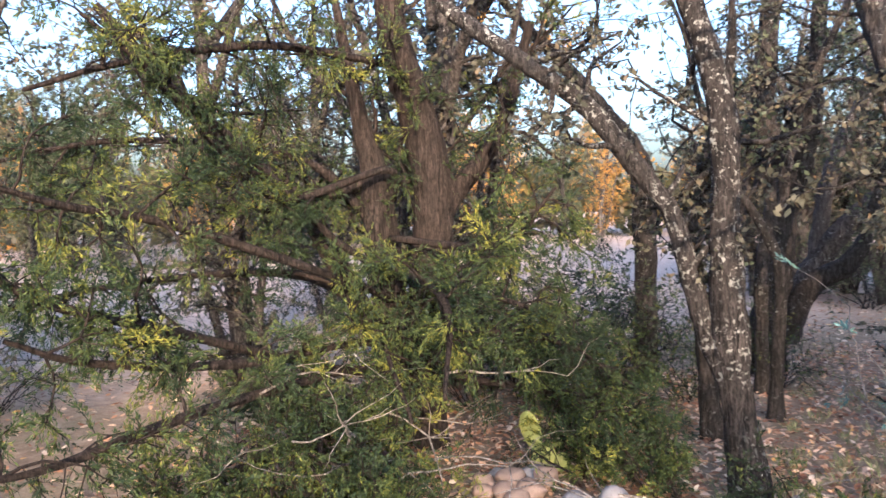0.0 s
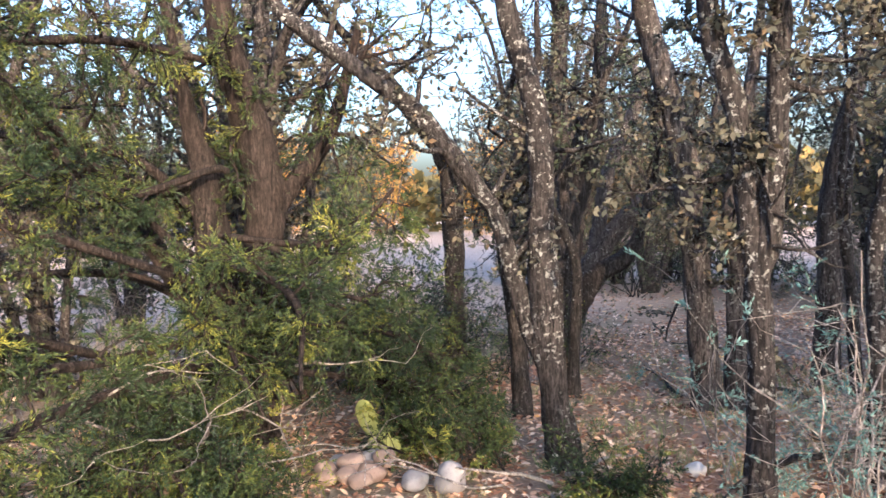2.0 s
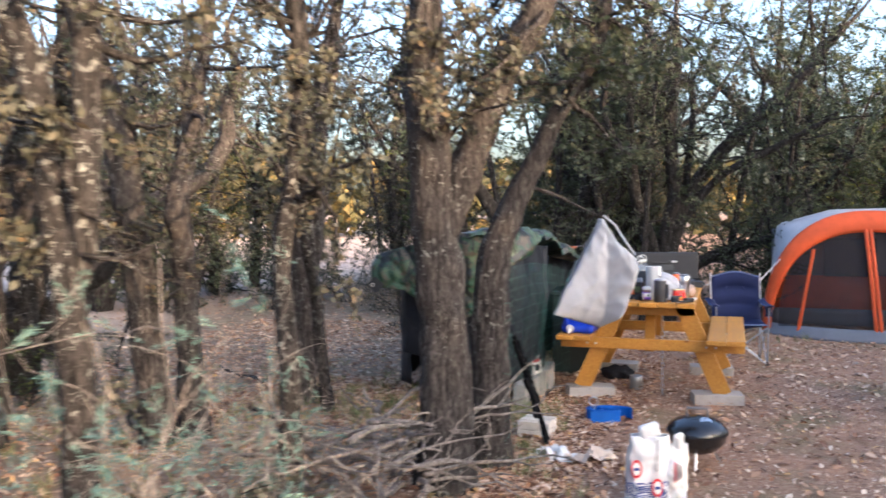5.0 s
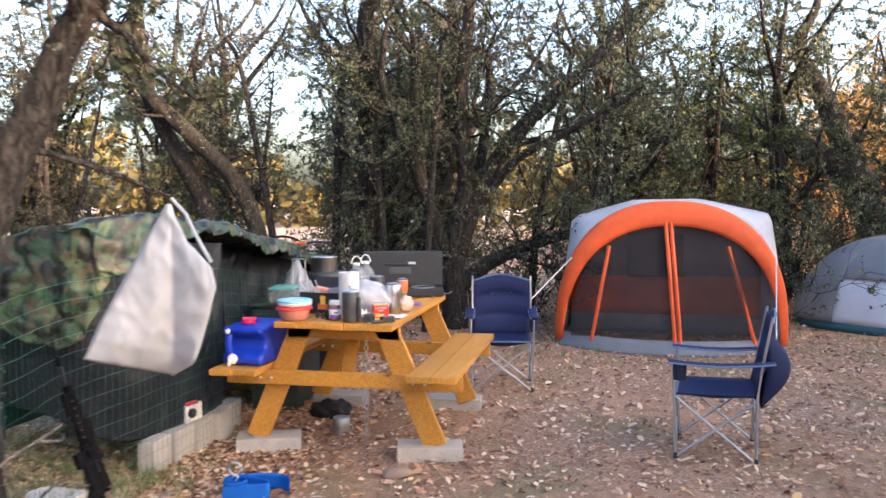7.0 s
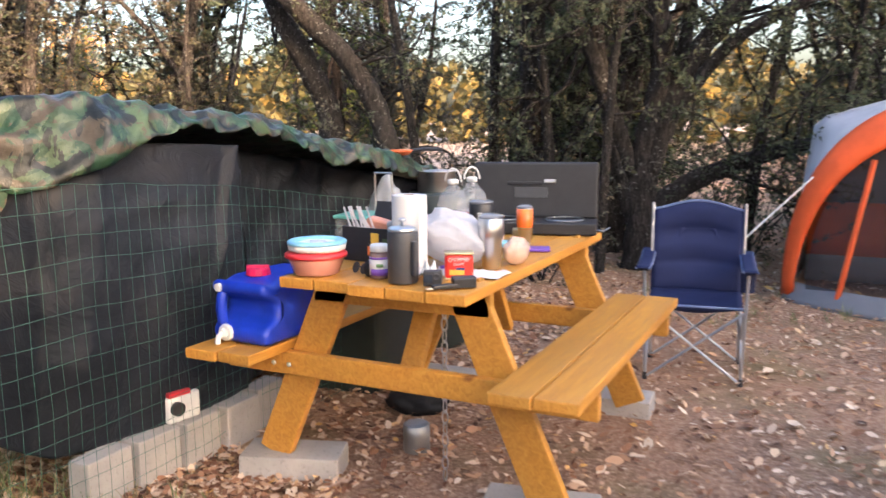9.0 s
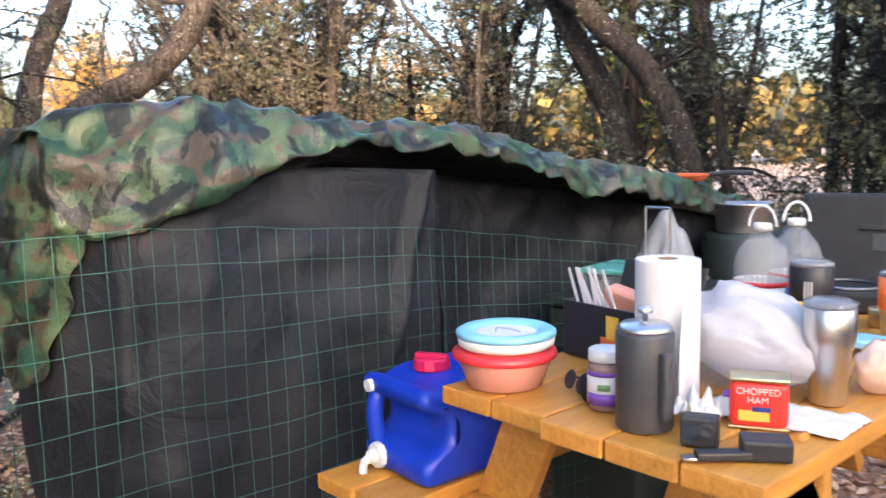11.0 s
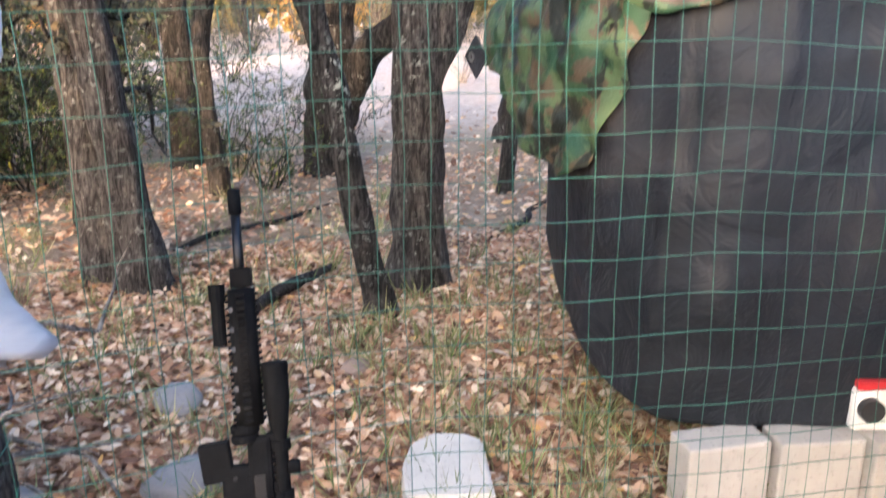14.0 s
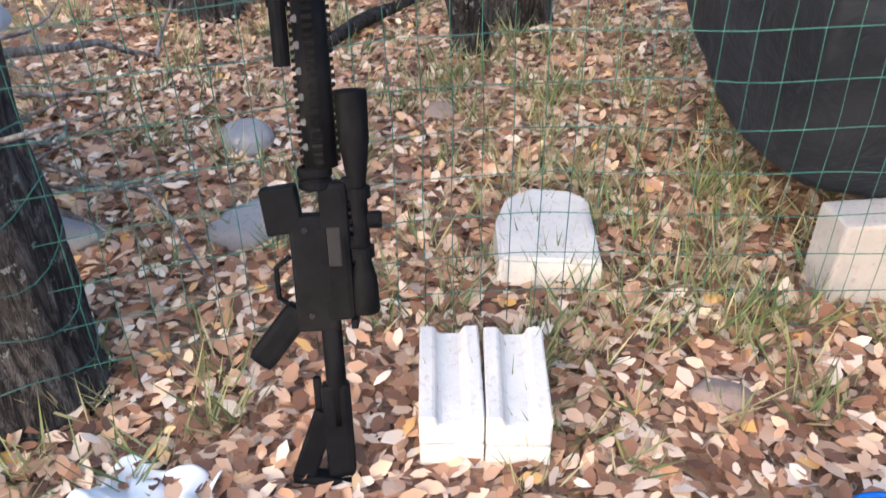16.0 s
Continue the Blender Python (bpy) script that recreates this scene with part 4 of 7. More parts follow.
    for x, y in ((-2.2, 2.4), (-1.0, 2.35)):
        part("post", tube([(x - o[0], y - o[1], 0.0), (x - o[0], y - o[1], 0.98)], 0.02, 8), BARK_DARK, t)

    def back(u, v):
        x, y = along([(-1.90, -0.30), (-2.10, -0.10), (-2.25, 2.5), (-0.95, 2.45), (-0.95, 2.3)], u)
        z = 0.12 + 0.85 * v
        return (x + wrinkle(Vector((x, y, z)), 1.5) - o[0], y - o[1], z)

    sheet("back_sheet", back, 40, 12, BLACK_SHEET, t)


shelter()


for i, y in enumerate((-0.28, -0.06, 0.15, 0.37, 0.60)):
    b = slab_block((-0.965 + 0.02 * i - 0.06 * (i == 4), y, -0.01), 90 + (3, -2, 4, 1, 6)[i], (0.205, 0.10, 0.20), None,
                   "pale concrete block weighing down the plastic sheet", "blocks along the shelter")

# ---- wire fence ----
FENCE_GREEN = plastic("green_coated_wire", (0.022, 0.11, 0.08), 0.45)


def wire_fence():
    line = rounded([(-0.70, -1.80), (-0.80, -1.47), (-0.90, -1.16), (-0.875, -0.75), (-0.845, -0.35), (-0.86, 0.10), (-0.885, 0.55), (-0.86, 1.0), (-0.80, 1.35)], 2)
    t = thing("wire_fence", (-0.87, -0.4, 0), "green coated welded-wire fence, bent and slack", "fence")
    length = sum(np.linalg.norm(b - a) for a, b in zip(line, line[1:]))

    def top(u):
        return lerp_table(u, [(0, 1.14), (0.45, 1.165), (0.7, 1.10), (1, 0.96)])

    def at(u, k):
        x, y = along(line, u)
        z = 0.01 + (top(u) - 0.01) * k
        lean = 0.02 * noise.noise(Vector((u * 9, k * 2.5, 1)))
        return (x + lean + 0.87, y + 0.4 + 0.010 * noise.noise(Vector((u * 14, k * 4, 8))), z + 0.006 * noise.noise(Vector((u * 20, k * 15, 3))))

    rows = 15
    for r in range(rows):
        k = r / (rows - 1)
        n = 60
        v, f = tube_data([at(i / n, k) for i in range(n + 1)], [0.0010] * (n + 1), 5)
        part("line_wire", mesh_from("line_wire", v, f, FENCE_GREEN, True), None, t)
    cols = int(length / 0.0508)
    for c in range(cols + 1):
        u = c / cols
        v, f = tube_data([at(u, i / 8) for i in range(9)], [0.0009] * 9, 4)
        part("stay_wire", mesh_from("stay_wire", v, f, FENCE_GREEN, True), None, t)
    # the cut end wrapped round the trunk
    for i in range(10):
        z = 0.10 + i * 0.10
        v, f = tube_data([(0.10 + 0.135 * math.cos(a), -1.46 + 0.135 * math.sin(a), z + 0.02 * math.sin(3 * a + i)) for a in np.linspace(-0.6, 2.9, 16)], [0.0013] * 16, 4)
        part("wrapped_wire", mesh_from("wrapped_wire", v, f, FENCE_GREEN, True), None, t)


wire_fence()

# ---- tents ----
ORANGE = cloth("orange_nylon", (0.78, 0.13, 0.035), 0.1, 0.55, 0.25)
GREY_NYLON = cloth("pale_grey_nylon", (0.50, 0.50, 0.53), 0.08, 0.6, 0.2)
DARK_NYLON = cloth("slate_nylon", (0.17, 0.175, 0.19), 0.1, 0.6, 0.1)
WHITE_NYLON = cloth("white_nylon", (0.72, 0.73, 0.80), 0.05, 0.6, 0.3)
TEAL_NYLON = cloth("teal_floor_cloth", (0.03, 0.10, 0.13), 0.1, 0.6)
RUST_NYLON = cloth("rust_nylon", (0.60, 0.12, 0.04), 0.1, 0.6, 0.3)
SCREEN = Mat("insect_screen", (0.035, 0.03, 0.032), 0.8).see_through(0.72).m
CORD = cloth("white_cord", (0.62, 0.60, 0.56), 0.1)


def tent():
    ox, oy = 2.19, 3.9
    t = thing("tent", (ox, oy, 0.0), "orange and grey camping tent with a wide screened front", "tent")
    half, high = 1.18, 1.50

    def arch(a, s=1.0):
        # front outline, a in 0..1 from one foot to the other
        th = math.pi * a
        x = -math.cos(th)
        return half * s * math.copysign(abs(x) ** 0.86, x), high * s * math.sin(th) ** 0.80

    def lean(z):
        return 0.36 * (z / high) ** 1.3

    def back_set(x):
        return 0.50 * (abs(x) / half) ** 2.4

    def band(u, v):
        s = 1.0 - (0.07 + 0.10 * math.sin(math.pi * u)) * v
        x, z = arch(u, s)
        return (x, lean(z) + back_set(x) * (1 - z / high) - 0.03 * math.sin(v * math.pi), 0.03 + z)

    sheet("front_arch", band, 60, 6, ORANGE, t, "broad orange arched band", 0.006)

    def screen(u, v):
        x, z = arch(u, 0.86)
        return (x, lean(z * v) + back_set(x) * (1 - z * v / high) + 0.02, 0.04 + z * v)

    sheet("screen_panel", screen, 48, 12, SCREEN, t, "dark insect screen", 0.002)
    for x0, x1, top in ((-0.80, -0.62, 1.02), (0.06, -0.03, 1.26), (0.83, 0.56, 1.02)):
        for dx in ((0.0,) if x0 != 0.06 else (-0.026, 0.026)):
            pts = [(x0 + (x1 - x0) * i / 6 + dx, lean(top * i / 6) + back_set(x0) * (1 - top * i / 6 / high) - 0.005, 0.05 + top * i / 6) for i in range(7)]
            part("zip_strip", tube(pts, 0.022, 6), ORANGE, t)

    def skirt(u, v):
        x = -1.18 + 2.36 * u
        y = -0.10 + 0.52 * abs(2 * u - 1) ** 2.4
        return (x * (1.0 - 0.03 * v), y + 0.10 * v, 0.0 + 0.14 * v)

    sheet("floor_skirt", skirt, 40, 4, DARK_NYLON, t, "grey waterproof floor edge")

    def hull(u, v):
        # roof and walls behind the arch, with a peaked corner at each shoulder
        x, z = along(profile, u)
        d = 0.46 + 1.9 * v
        x *= 1 - 0.10 * v
        z *= 1 - 0.15 * abs(v - 0.2) ** 1.5
        if v > 0.8:
            z *= 1 - (v - 0.8) * 1.1
        return (x, d + lean(z) * (1 - v) - 0.08 * (z / high) * (1 - v), 0.03 + z)

    profile = [(-1.16, 0.0), (-1.08, 0.85), (-1.02, 1.34), (-0.36, 1.52), (0.36, 1.53), (1.04, 1.38), (1.10, 0.85), (1.16, 0.0)]
    sheet("fly", hull, 48, 20, GREY_NYLON, t, "pale grey roof fly")

    def brow(u, v):
        # the fly's front edge, drawn forward onto the arch
        a, b = Vector(band(u, 0.0)), Vector(hull(u, 0.0))
        return tuple(a.lerp(b, v) + Vector((0, 0.012, 0)))

    sheet("fly_brow", brow, 48, 4, GREY_NYLON, t, "pale grey roof fly")

    def inner(z0, z1, y):
        def fn(u, v):
            return (-1.05 + 2.1 * u, y + 0.02 * math.sin(u * 9), z0 + (z1 - z0) * v)
        return fn

    sheet("inner_band", inner(0.24, 0.68, 1.25), 10, 3, RUST_NYLON, t, "rust-red inner wall")
    sheet("inner_skirt", inner(0.02, 0.24, 1.25), 10, 3, DARK_NYLON, t)
    sheet("inner_wall", inner(0.68, 1.30, 1.26), 10, 3, DARK_NYLON, t)
    part("inner_window", box(0.62, 0.01, 0.5, (-0.1, 1.23, 0.92), bevel=0.003), cloth("black_net", (0.02, 0.02, 0.022)), t)
    for s, x1, y1, z1 in ((1, 0.75, -1.2, 0.02), (-1, -1.9, -0.7, 0.02)):
        part("guy_line", tube([(s * 1.0, lean(0.92), 0.95), (x1, y1, z1)], 0.006, 5), CORD, t)
    part("back_wall", box(2.0, 0.01, 0.9, (0, 2.3, 0.46), bevel=0.002), GREY_NYLON, t)


tent()


def dome_tent():
    t = thing("dome_tent", (4.95, 6.35, 0.0), "small white and grey dome tent with a dark base", "tent")

    def dome(h0, h1, r, a0=0.0, a1=2 * math.pi):
        def fn(u, v):
            a, z = a0 + (a1 - a0) * u, h0 + (h1 - h0) * v
            k = r * (1 - (z / 1.12) ** 2.2) ** 0.55 if z < 1.12 else 0
            q = 1 + 0.07 * math.cos(4 * a)
            return (k * q * math.cos(a), k * q * math.sin(a), z)
        return fn

    sheet("base_band", dome(0.0, 0.10, 1.0), 48, 2, TEAL_NYLON, t, "dark teal base")
    sheet("wall", dome(0.10, 0.70, 0.995), 48, 8, WHITE_NYLON, t, "white inner wall")
    sheet("fly", dome(0.62, 1.115, 1.03), 48, 10, DARK_NYLON, t, "slate grey rain fly")
    sheet("fly_flap", dome(0.10, 1.115, 1.035, 2.6, 3.75), 16, 14, DARK_NYLON, t, "slate grey rain fly")


dome_tent()

# ---- camp chairs ----
BLUE_CLOTH = cloth("navy_polyester", (0.008, 0.014, 0.058), 0.12, 0.75)
BLUE_TRIM = cloth("grey_blue_piping", (0.14, 0.18, 0.30), 0.1)
TUBE = metal("grey_steel_tube", (0.42, 0.43, 0.45), 0.4, 0.8)
BLACK_PLASTIC = plastic("black_plastic", (0.018, 0.018, 0.02), 0.45)


def camp_chair(at, turn, label):
    t = thing("camp_chair", at, label, "chair", "folding camp chairs", turn)
    w, d = 0.27, 0.24

    def tb(name, pts, r=0.0085):
        return part(name, tube(pts, r, 8), TUBE, t)

    # crossed legs on the four sides, the front towards -y
    for a, b, n in (((-w, -d), (w, -d), "leg"), ((w, -d), (-w, -d), "leg"), ((-w, d), (w, d), "leg"), ((w, d), (-w, d), "leg"),
                    ((-w, -d), (-w, d), "leg"), ((w, -d), (w, d), "leg"), ((-w, d), (-w, -d), "leg"), ((w, d), (w, -d), "leg")):
        tb(n, [(a[0], a[1], 0.015), (b[0], b[1], 0.40)], 0.0075)
    for x in (-w, w):
        for y in (-d, d):
            part("foot", lathe([(0, 0), (0.016, 0), (0.015, 0.02), (0.010, 0.045), (0, 0.045)], 10), BLACK_PLASTIC, t, m=pose(x, y, 0))
        tb("back_post", [(x, d, 0.02), (x, d, 0.45), (x * 1.04, d + 0.04, 0.70), (x * 1.04, d + 0.08, 0.93)], 0.009)
        tb("arm_post", [(x, -d, 0.02), (x * 1.06, -d - 0.02, 0.61)], 0.009)

        def arm(u, v, x=x):
            s = 1 if x > 0 else -1
            return (x * 1.06 + (v - 0.5) * 0.075 + s * 0.01, -d - 0.05 + (2 * d + 0.15) * u, 0.625 + 0.02 * u - 0.02 * math.sin(u * math.pi))
        sheet("armrest", arm, 10, 4, BLUE_CLOTH, t, "", 0.012)
        for o in (-0.038, 0.038):
            part("piping", tube([(x * 1.06 + o + (0.01 if x > 0 else -0.01), -d - 0.05 + (2 * d + 0.15) * i / 6, 0.628 + 0.02 * i / 6 - 0.02 * math.sin(i / 6 * math.pi)) for i in range(7)], 0.006, 6), BLUE_TRIM, t)

    def seat(u, v):
        x, y = -w + 2 * w * u, -d + 2 * d * v
        return (x, y, 0.425 - 0.06 * math.sin(u * math.pi) * math.sin(v * math.pi) ** 0.5 + 0.01 * v)

    sheet("seat", seat, 14, 14, BLUE_CLOTH, t, "", 0.01)

    def back(u, v):
        x = -w * 1.04 + 2 * w * 1.04 * u
        y = d - 0.02 + 0.10 * v + 0.05 * math.sin(u * math.pi) * (0.5 + 0.5 * math.sin(v * 3)) - 0.028 * abs(math.sin(v * 9.4)) * math.sin(u * math.pi) ** 0.5
        return (x, y, 0.42 + 0.50 * v + 0.03 * math.cos((u - 0.5) * 5) * v + 0.006 * math.sin(v * 30))

    sheet("backrest", back, 14, 24, BLUE_CLOTH, t, "", 0.012)
    part("piping", tube([tuple(Vector(back(i / 10, 1.0))) for i in range(11)], 0.007, 6), BLUE_TRIM, t)
    part("piping", tube([tuple(Vector(seat(i / 10, 0.0))) for i in range(11)], 0.007, 6), BLUE_TRIM, t)
    part("cup_holder", lathe([(0.036, 0), (0.040, 0.10), (0.043, 0.10), (0.039, -0.004), (0, -0.004)], 16), cloth("dark_net", (0.012, 0.015, 0.04)), t, m=pose(w * 1.06, -d + 0.02, 0.52))

    def bag(u, v):
        a = math.pi * u
        return (-0.12 * math.cos(a) * (0.75 + 0.4 * math.sin(v * 3)), d + 0.03 + 0.15 * math.sin(a) * math.sin(v * 3.0) + 0.04 * v, 0.32 + 0.46 * v)

    sheet("carry_bag", bag, 12, 14, BLUE_CLOTH, t, "blue carry bag hanging behind", 0.008)
    return t


camp_chair((0.70, 2.20, 0.0), 8, "navy folding camp chair behind the picnic table").scale = (0.88, 0.88, 0.96)
camp_chair((2.20, 0.72, 0.0), -97, "navy folding camp chair standing in front of the orange tent").scale = (0.93, 0.93, 0.93)

# ---- undergrowth ----
def leaf_mesh(name, q, mat, per=4):
    n = len(q) // per
    me = bpy.data.meshes.new(name)
    me.vertices.add(len(q))
    me.vertices.foreach_set("co", q.astype(np.float32).ravel())
    me.loops.add(per * n)
    me.loops.foreach_set("vertex_index", np.arange(per * n, dtype=np.int32))
    me.polygons.add(n)
    me.polygons.foreach_set("loop_start", np.arange(0, per * n, per, dtype=np.int32))
    me.materials.append(mat)
    me.update(calc_edges=True)
    return me


def shrub(name, label, seed, stems, height, spread, twigs, leaves, size, kind, wood, leaf, at=(0, 0, 0), lean=(0, 0), r=0.008, droop=0.0):
    g = Growth(seed)
    rng = g.rng
    for _ in range(stems):
        a = rng.uniform(0, 2 * math.pi)
        way = np.array([math.cos(a) * spread + lean[0], math.sin(a) * spread + lean[1], 1.0])
        st = g.twig((rng.normal() * 0.06, rng.normal() * 0.06, -0.02), way / np.linalg.norm(way), height * rng.uniform(0.6, 1.15), r * rng.uniform(0.7, 1.3), 5, 7, droop, 0.22)
        for _ in range(twigs):
            s = st[rng.integers(2, len(st))]
            w = unit(rng, 1)[0] * 0.9 + np.array([way[0], way[1], 0.5]) * 0.5
            tw = g.twig(s, w / np.linalg.norm(w), height * rng.uniform(0.2, 0.45), r * 0.42, 4, 4, droop, 0.35)
            for _ in range(2):
                s2 = tw[rng.integers(1, len(tw))]
                w2 = unit(rng, 1)[0]
                t2 = g.twig(s2, w2, height * rng.uniform(0.1, 0.22), r * 0.25, 3, 3, 0, 0.35)
                if leaves:
                    g.leaf_on(t2, leaves, size, kind)
    t = g.finish(name, label, "shrub", (0, 0, 0), wood, leaf, "")
    t.matrix_basis = pose(*at)
    return t


def undergrowth():
    kinds = [
        shrub("dead_shrub", "leafless tangle of grey brush", 201, 13, 1.5, 0.5, 9, 0, 0, "oak", DEADWOOD, LEAF_GREY),
        shrub("scrub_bush", "scrubby grey-green oak brush", 202, 11, 1.6, 0.5, 9, 10, 0.045, "oak", BARK_DARK, LEAF_GREY),
        shrub("juniper_bush", "low bushy green juniper", 203, 12, 1.5, 0.55, 8, 34, 0.034, "spray", BARK_JUNIPER, LEAF_JUNIPER),
        shrub("scrub_bush", "dark evergreen oak scrub in shade", 204, 12, 2.0, 0.4, 9, 14, 0.045, "oak", BARK_DARK, LEAF_OAK)]
    used = [False] * len(kinds)
    rng = np.random.default_rng(17)

    def put(x, y, k, s):
        m = pose(x, y, -0.02, 0, 0, rng.uniform(0, 360)) @ Matrix.Scale(s, 4)
        if used[k]:
            copy_thing(kinds[k], m).scale = (s, s, s)
        else:
            kinds[k].matrix_basis, used[k] = m, True

    # chosen spots near the walk, then bands of scrub through the woods
    for x, y, k, s in ((-6.0, -3.0, 2, 0.8), (-5.2, -3.1, 2, 0.7), (-6.6, -3.8, 3, 0.9), (-5.6, -3.7, 2, 0.8), (-7.4, -3.0, 3, 0.9), (-4.9, -1.5, 2, 0.5), (-5.25, -3.55, 2, 0.85), (-5.75, -3.3, 3, 0.8), (-6.3, -3.1, 2, 0.9), (-5.6, -4.2, 2, 0.9), (-1.75, -3.0, 0, 0.6),
                       (-6.9, -0.9, 1, 0.6), (-4.9, -2.6, 2, 0.55), (-6.2, -1.9, 2, 0.6), (-5.3, -1.75, 2, 0.5),
                       (-1.7, 3.4, 3, 0.8), (-0.9, 4.3, 1, 0.8), (0.5, 6.0, 3, 0.9), (-3.3, 3.3, 1, 0.9), (1.1, 6.9, 2, 1.1), (2.6, 7.2, 2, 1.2), (3.7, 7.8, 2, 1.3), (4.6, 8.4, 3, 1.0)):
        put(x, y, k, s)
    for x0, x1, y0, y1, n, pick in ((-10, -6.3, -11, -4.5, 11, (0, 1, 2, 3)), (-12, -7.5, 3.5, 8, 9, (0, 1, 3)), (-16, -12, -3, 3, 3, (0, 1)), (-7, -2.5, 4.8, 9, 9, (1, 3, 0)), (-2.5, 4, 6.3, 10, 11, (3, 1, 2, 1)),
                                    (5, 12, 8, 16, 12, (1, 2, 3)), (-30, -22, -16, 16, 26, (1, 1, 0, 2))):
        for _ in range(n):
            put(rng.uniform(x0, x1), rng.uniform(y0, y1), pick[rng.integers(len(pick))], rng.uniform(0.7, 1.15))


undergrowth()
for i, (x, y, h) in enumerate(((-1.95, -3.58, 1.20), (-0.86, -4.88, 1.62), (-1.80, -3.9, 0.5), (-1.0, -4.55, 1.5), (-1.5, -3.35, 1.25))):
    shrub("silver_shrub", "silvery grey-green shrub with soft narrow leaves", 231 + i, 4, h, 0.16, 5, 60, 0.020, "spray", DEADWOOD, LEAF_SAGE, (x, y, 0), droop=0.02)
for i, (x, y, h) in enumerate(((-2.45, -4.30, 0.42), (-3.75, -4.45, 0.6), (-3.3, -4.35, 0.45), (-4.3, -4.2, 0.8), (-4.1, -6.0, 0.9), (-3.7, -6.9, 0.8), (-3.5, -5.9, 0.6), (-3.15, -6.15, 0.45), (-3.6, -6.5, 0.75))):
    shrub("juniper_seedling", "small bright green juniper seedling", 241 + i, 9, h, 0.5, 9, 75, 0.022, "spray", BARK_JUNIPER, LEAF_JUNIPER, (x, y, 0))


def dead_limbs(name, label, at, seed, n, length, reach, lift, r=0.014):
    """A heap of bare forked sticks."""
    rng = np.random.default_rng(seed)
    t = thing(name, at, label, "brush pile")
    for i in range(n):
        g = Growth(seed * 100 + i)
        a = rng.uniform(0, 2 * math.pi)
        root = np.array([*np.clip(rng.normal(size=2), -1.4, 1.4) * reach, rng.uniform(0.01, lift)])
        w = np.array([math.cos(a), math.sin(a), rng.uniform(-0.12, 0.5)])
        p = np.array(g.twig(root, w / np.linalg.norm(w), length * rng.uniform(0.5, 1.25), r * rng.uniform(0.45, 1.3), 6, 7, 0.05, 0.17))
        for _ in range(3):
            q = p[rng.integers(1, len(p))]
            w2 = w + unit(rng, 1)[0] * 0.8
            g.twig(q, w2 / np.linalg.norm(w2), length * rng.uniform(0.2, 0.5), r * 0.4, 4, 4, 0.0, 0.22)
        v = np.array(g.v)
        v[:, 2] = np.maximum(v[:, 2], 0.004 - at[2])
        part("stick", mesh_from("stick", v.tolist(), g.f, DEADWOOD, True), None, t)
    return t


dead_limbs("brush_pile", "heap of dead grey branches round the oak's foot", (-1.30, -2.66, 0), 251, 78, 0.66, 0.30, 0.42, 0.017)
dead_limbs("brush_pile", "fallen pale twigs beneath the juniper", (-3.85, -6.0, 0.2), 252, 22, 0.8, 0.34, 0.6, 0.009)
dead_limbs("fallen_branch", "bare fallen branch lying on the leaves", (-2.75, -4.35, 0), 253, 5, 1.2, 0.15, 0.08, 0.013)
dead_limbs("dead_sapling", "bare upright dead sapling beside the oak", (-1.42, -2.40, 0.1), 254, 4, 0.35, 0.03, 0.6, 0.012)


def log(nodes, label):
    v, f = tube_data([q[:3] for q in smooth_path(nodes, 0.06)], [q[3] for q in smooth_path(nodes, 0.06)], 10, rough=0.2)
    ob = new("fallen_log", mesh_from("fallen_log", v, f, BARK_DARK, True))
    tagged(ob, label, "log", "fallen wood")


log([(-2.35, -1.50, 0.02, 0.022), (-2.6, -1.35, 0.05, 0.026), (-2.95, -1.12, 0.03, 0.02)], "crooked fallen branch on the leaf litter")
log([(-3.3, -0.35, 0.01, 0.014), (-3.6, -0.05, 0.03, 0.017), (-3.9, 0.06, 0.02, 0.016), (-4.4, 0.5, 0.01, 0.01)], "dark fallen limb among the leaves")
log([(-3.4, -1.9, 0.01, 0.014), (-3.65, -1.72, 0.03, 0.016), (-3.9, -1.4, 0.02, 0.014), (-4.3, -1.1, 0.01, 0.01)], "dark fallen limb among the leaves")
log([(-5.05, -3.72, -0.02, 0.05), (-5.05, -3.72, 0.3, 0.05), (-5.06, -3.71, 0.66, 0.048)], "weathered grey post stub standing in the scrub")


def stone(at, size, seed, mat, label, group="", name="stone", flat=1.0):
    b = bmesh.new()
    bmesh.ops.create_icosphere(b, subdivisions=3, radius=0.5)
    o = Vector((seed * 3.7, seed * 1.3, seed * 2.1))
    for v in b.verts:
        d = v.co.normalized()
        k = 1 + 0.22 * noise.noise(d * 1.3 + o) + 0.10 * noise.noise(d * 3.1 + o) + 0.03 * noise.noise(d * 9 + o)
        q = Vector((d.x * size[0], d.y * size[1], d.z * size[2])) * 0.5 * k
        q.z = max(q.z, -size[2] * 0.38)
        v.co = q
    ob = part(name, b, mat, smooth=True)
    ob.matrix_world = pose(at[0], at[1], at[2] + size[2] * 0.36, 0, 0, seed * 47 % 360)
    return tagged(ob, label, "stone", group)


HEAP = "stones round the cactus"
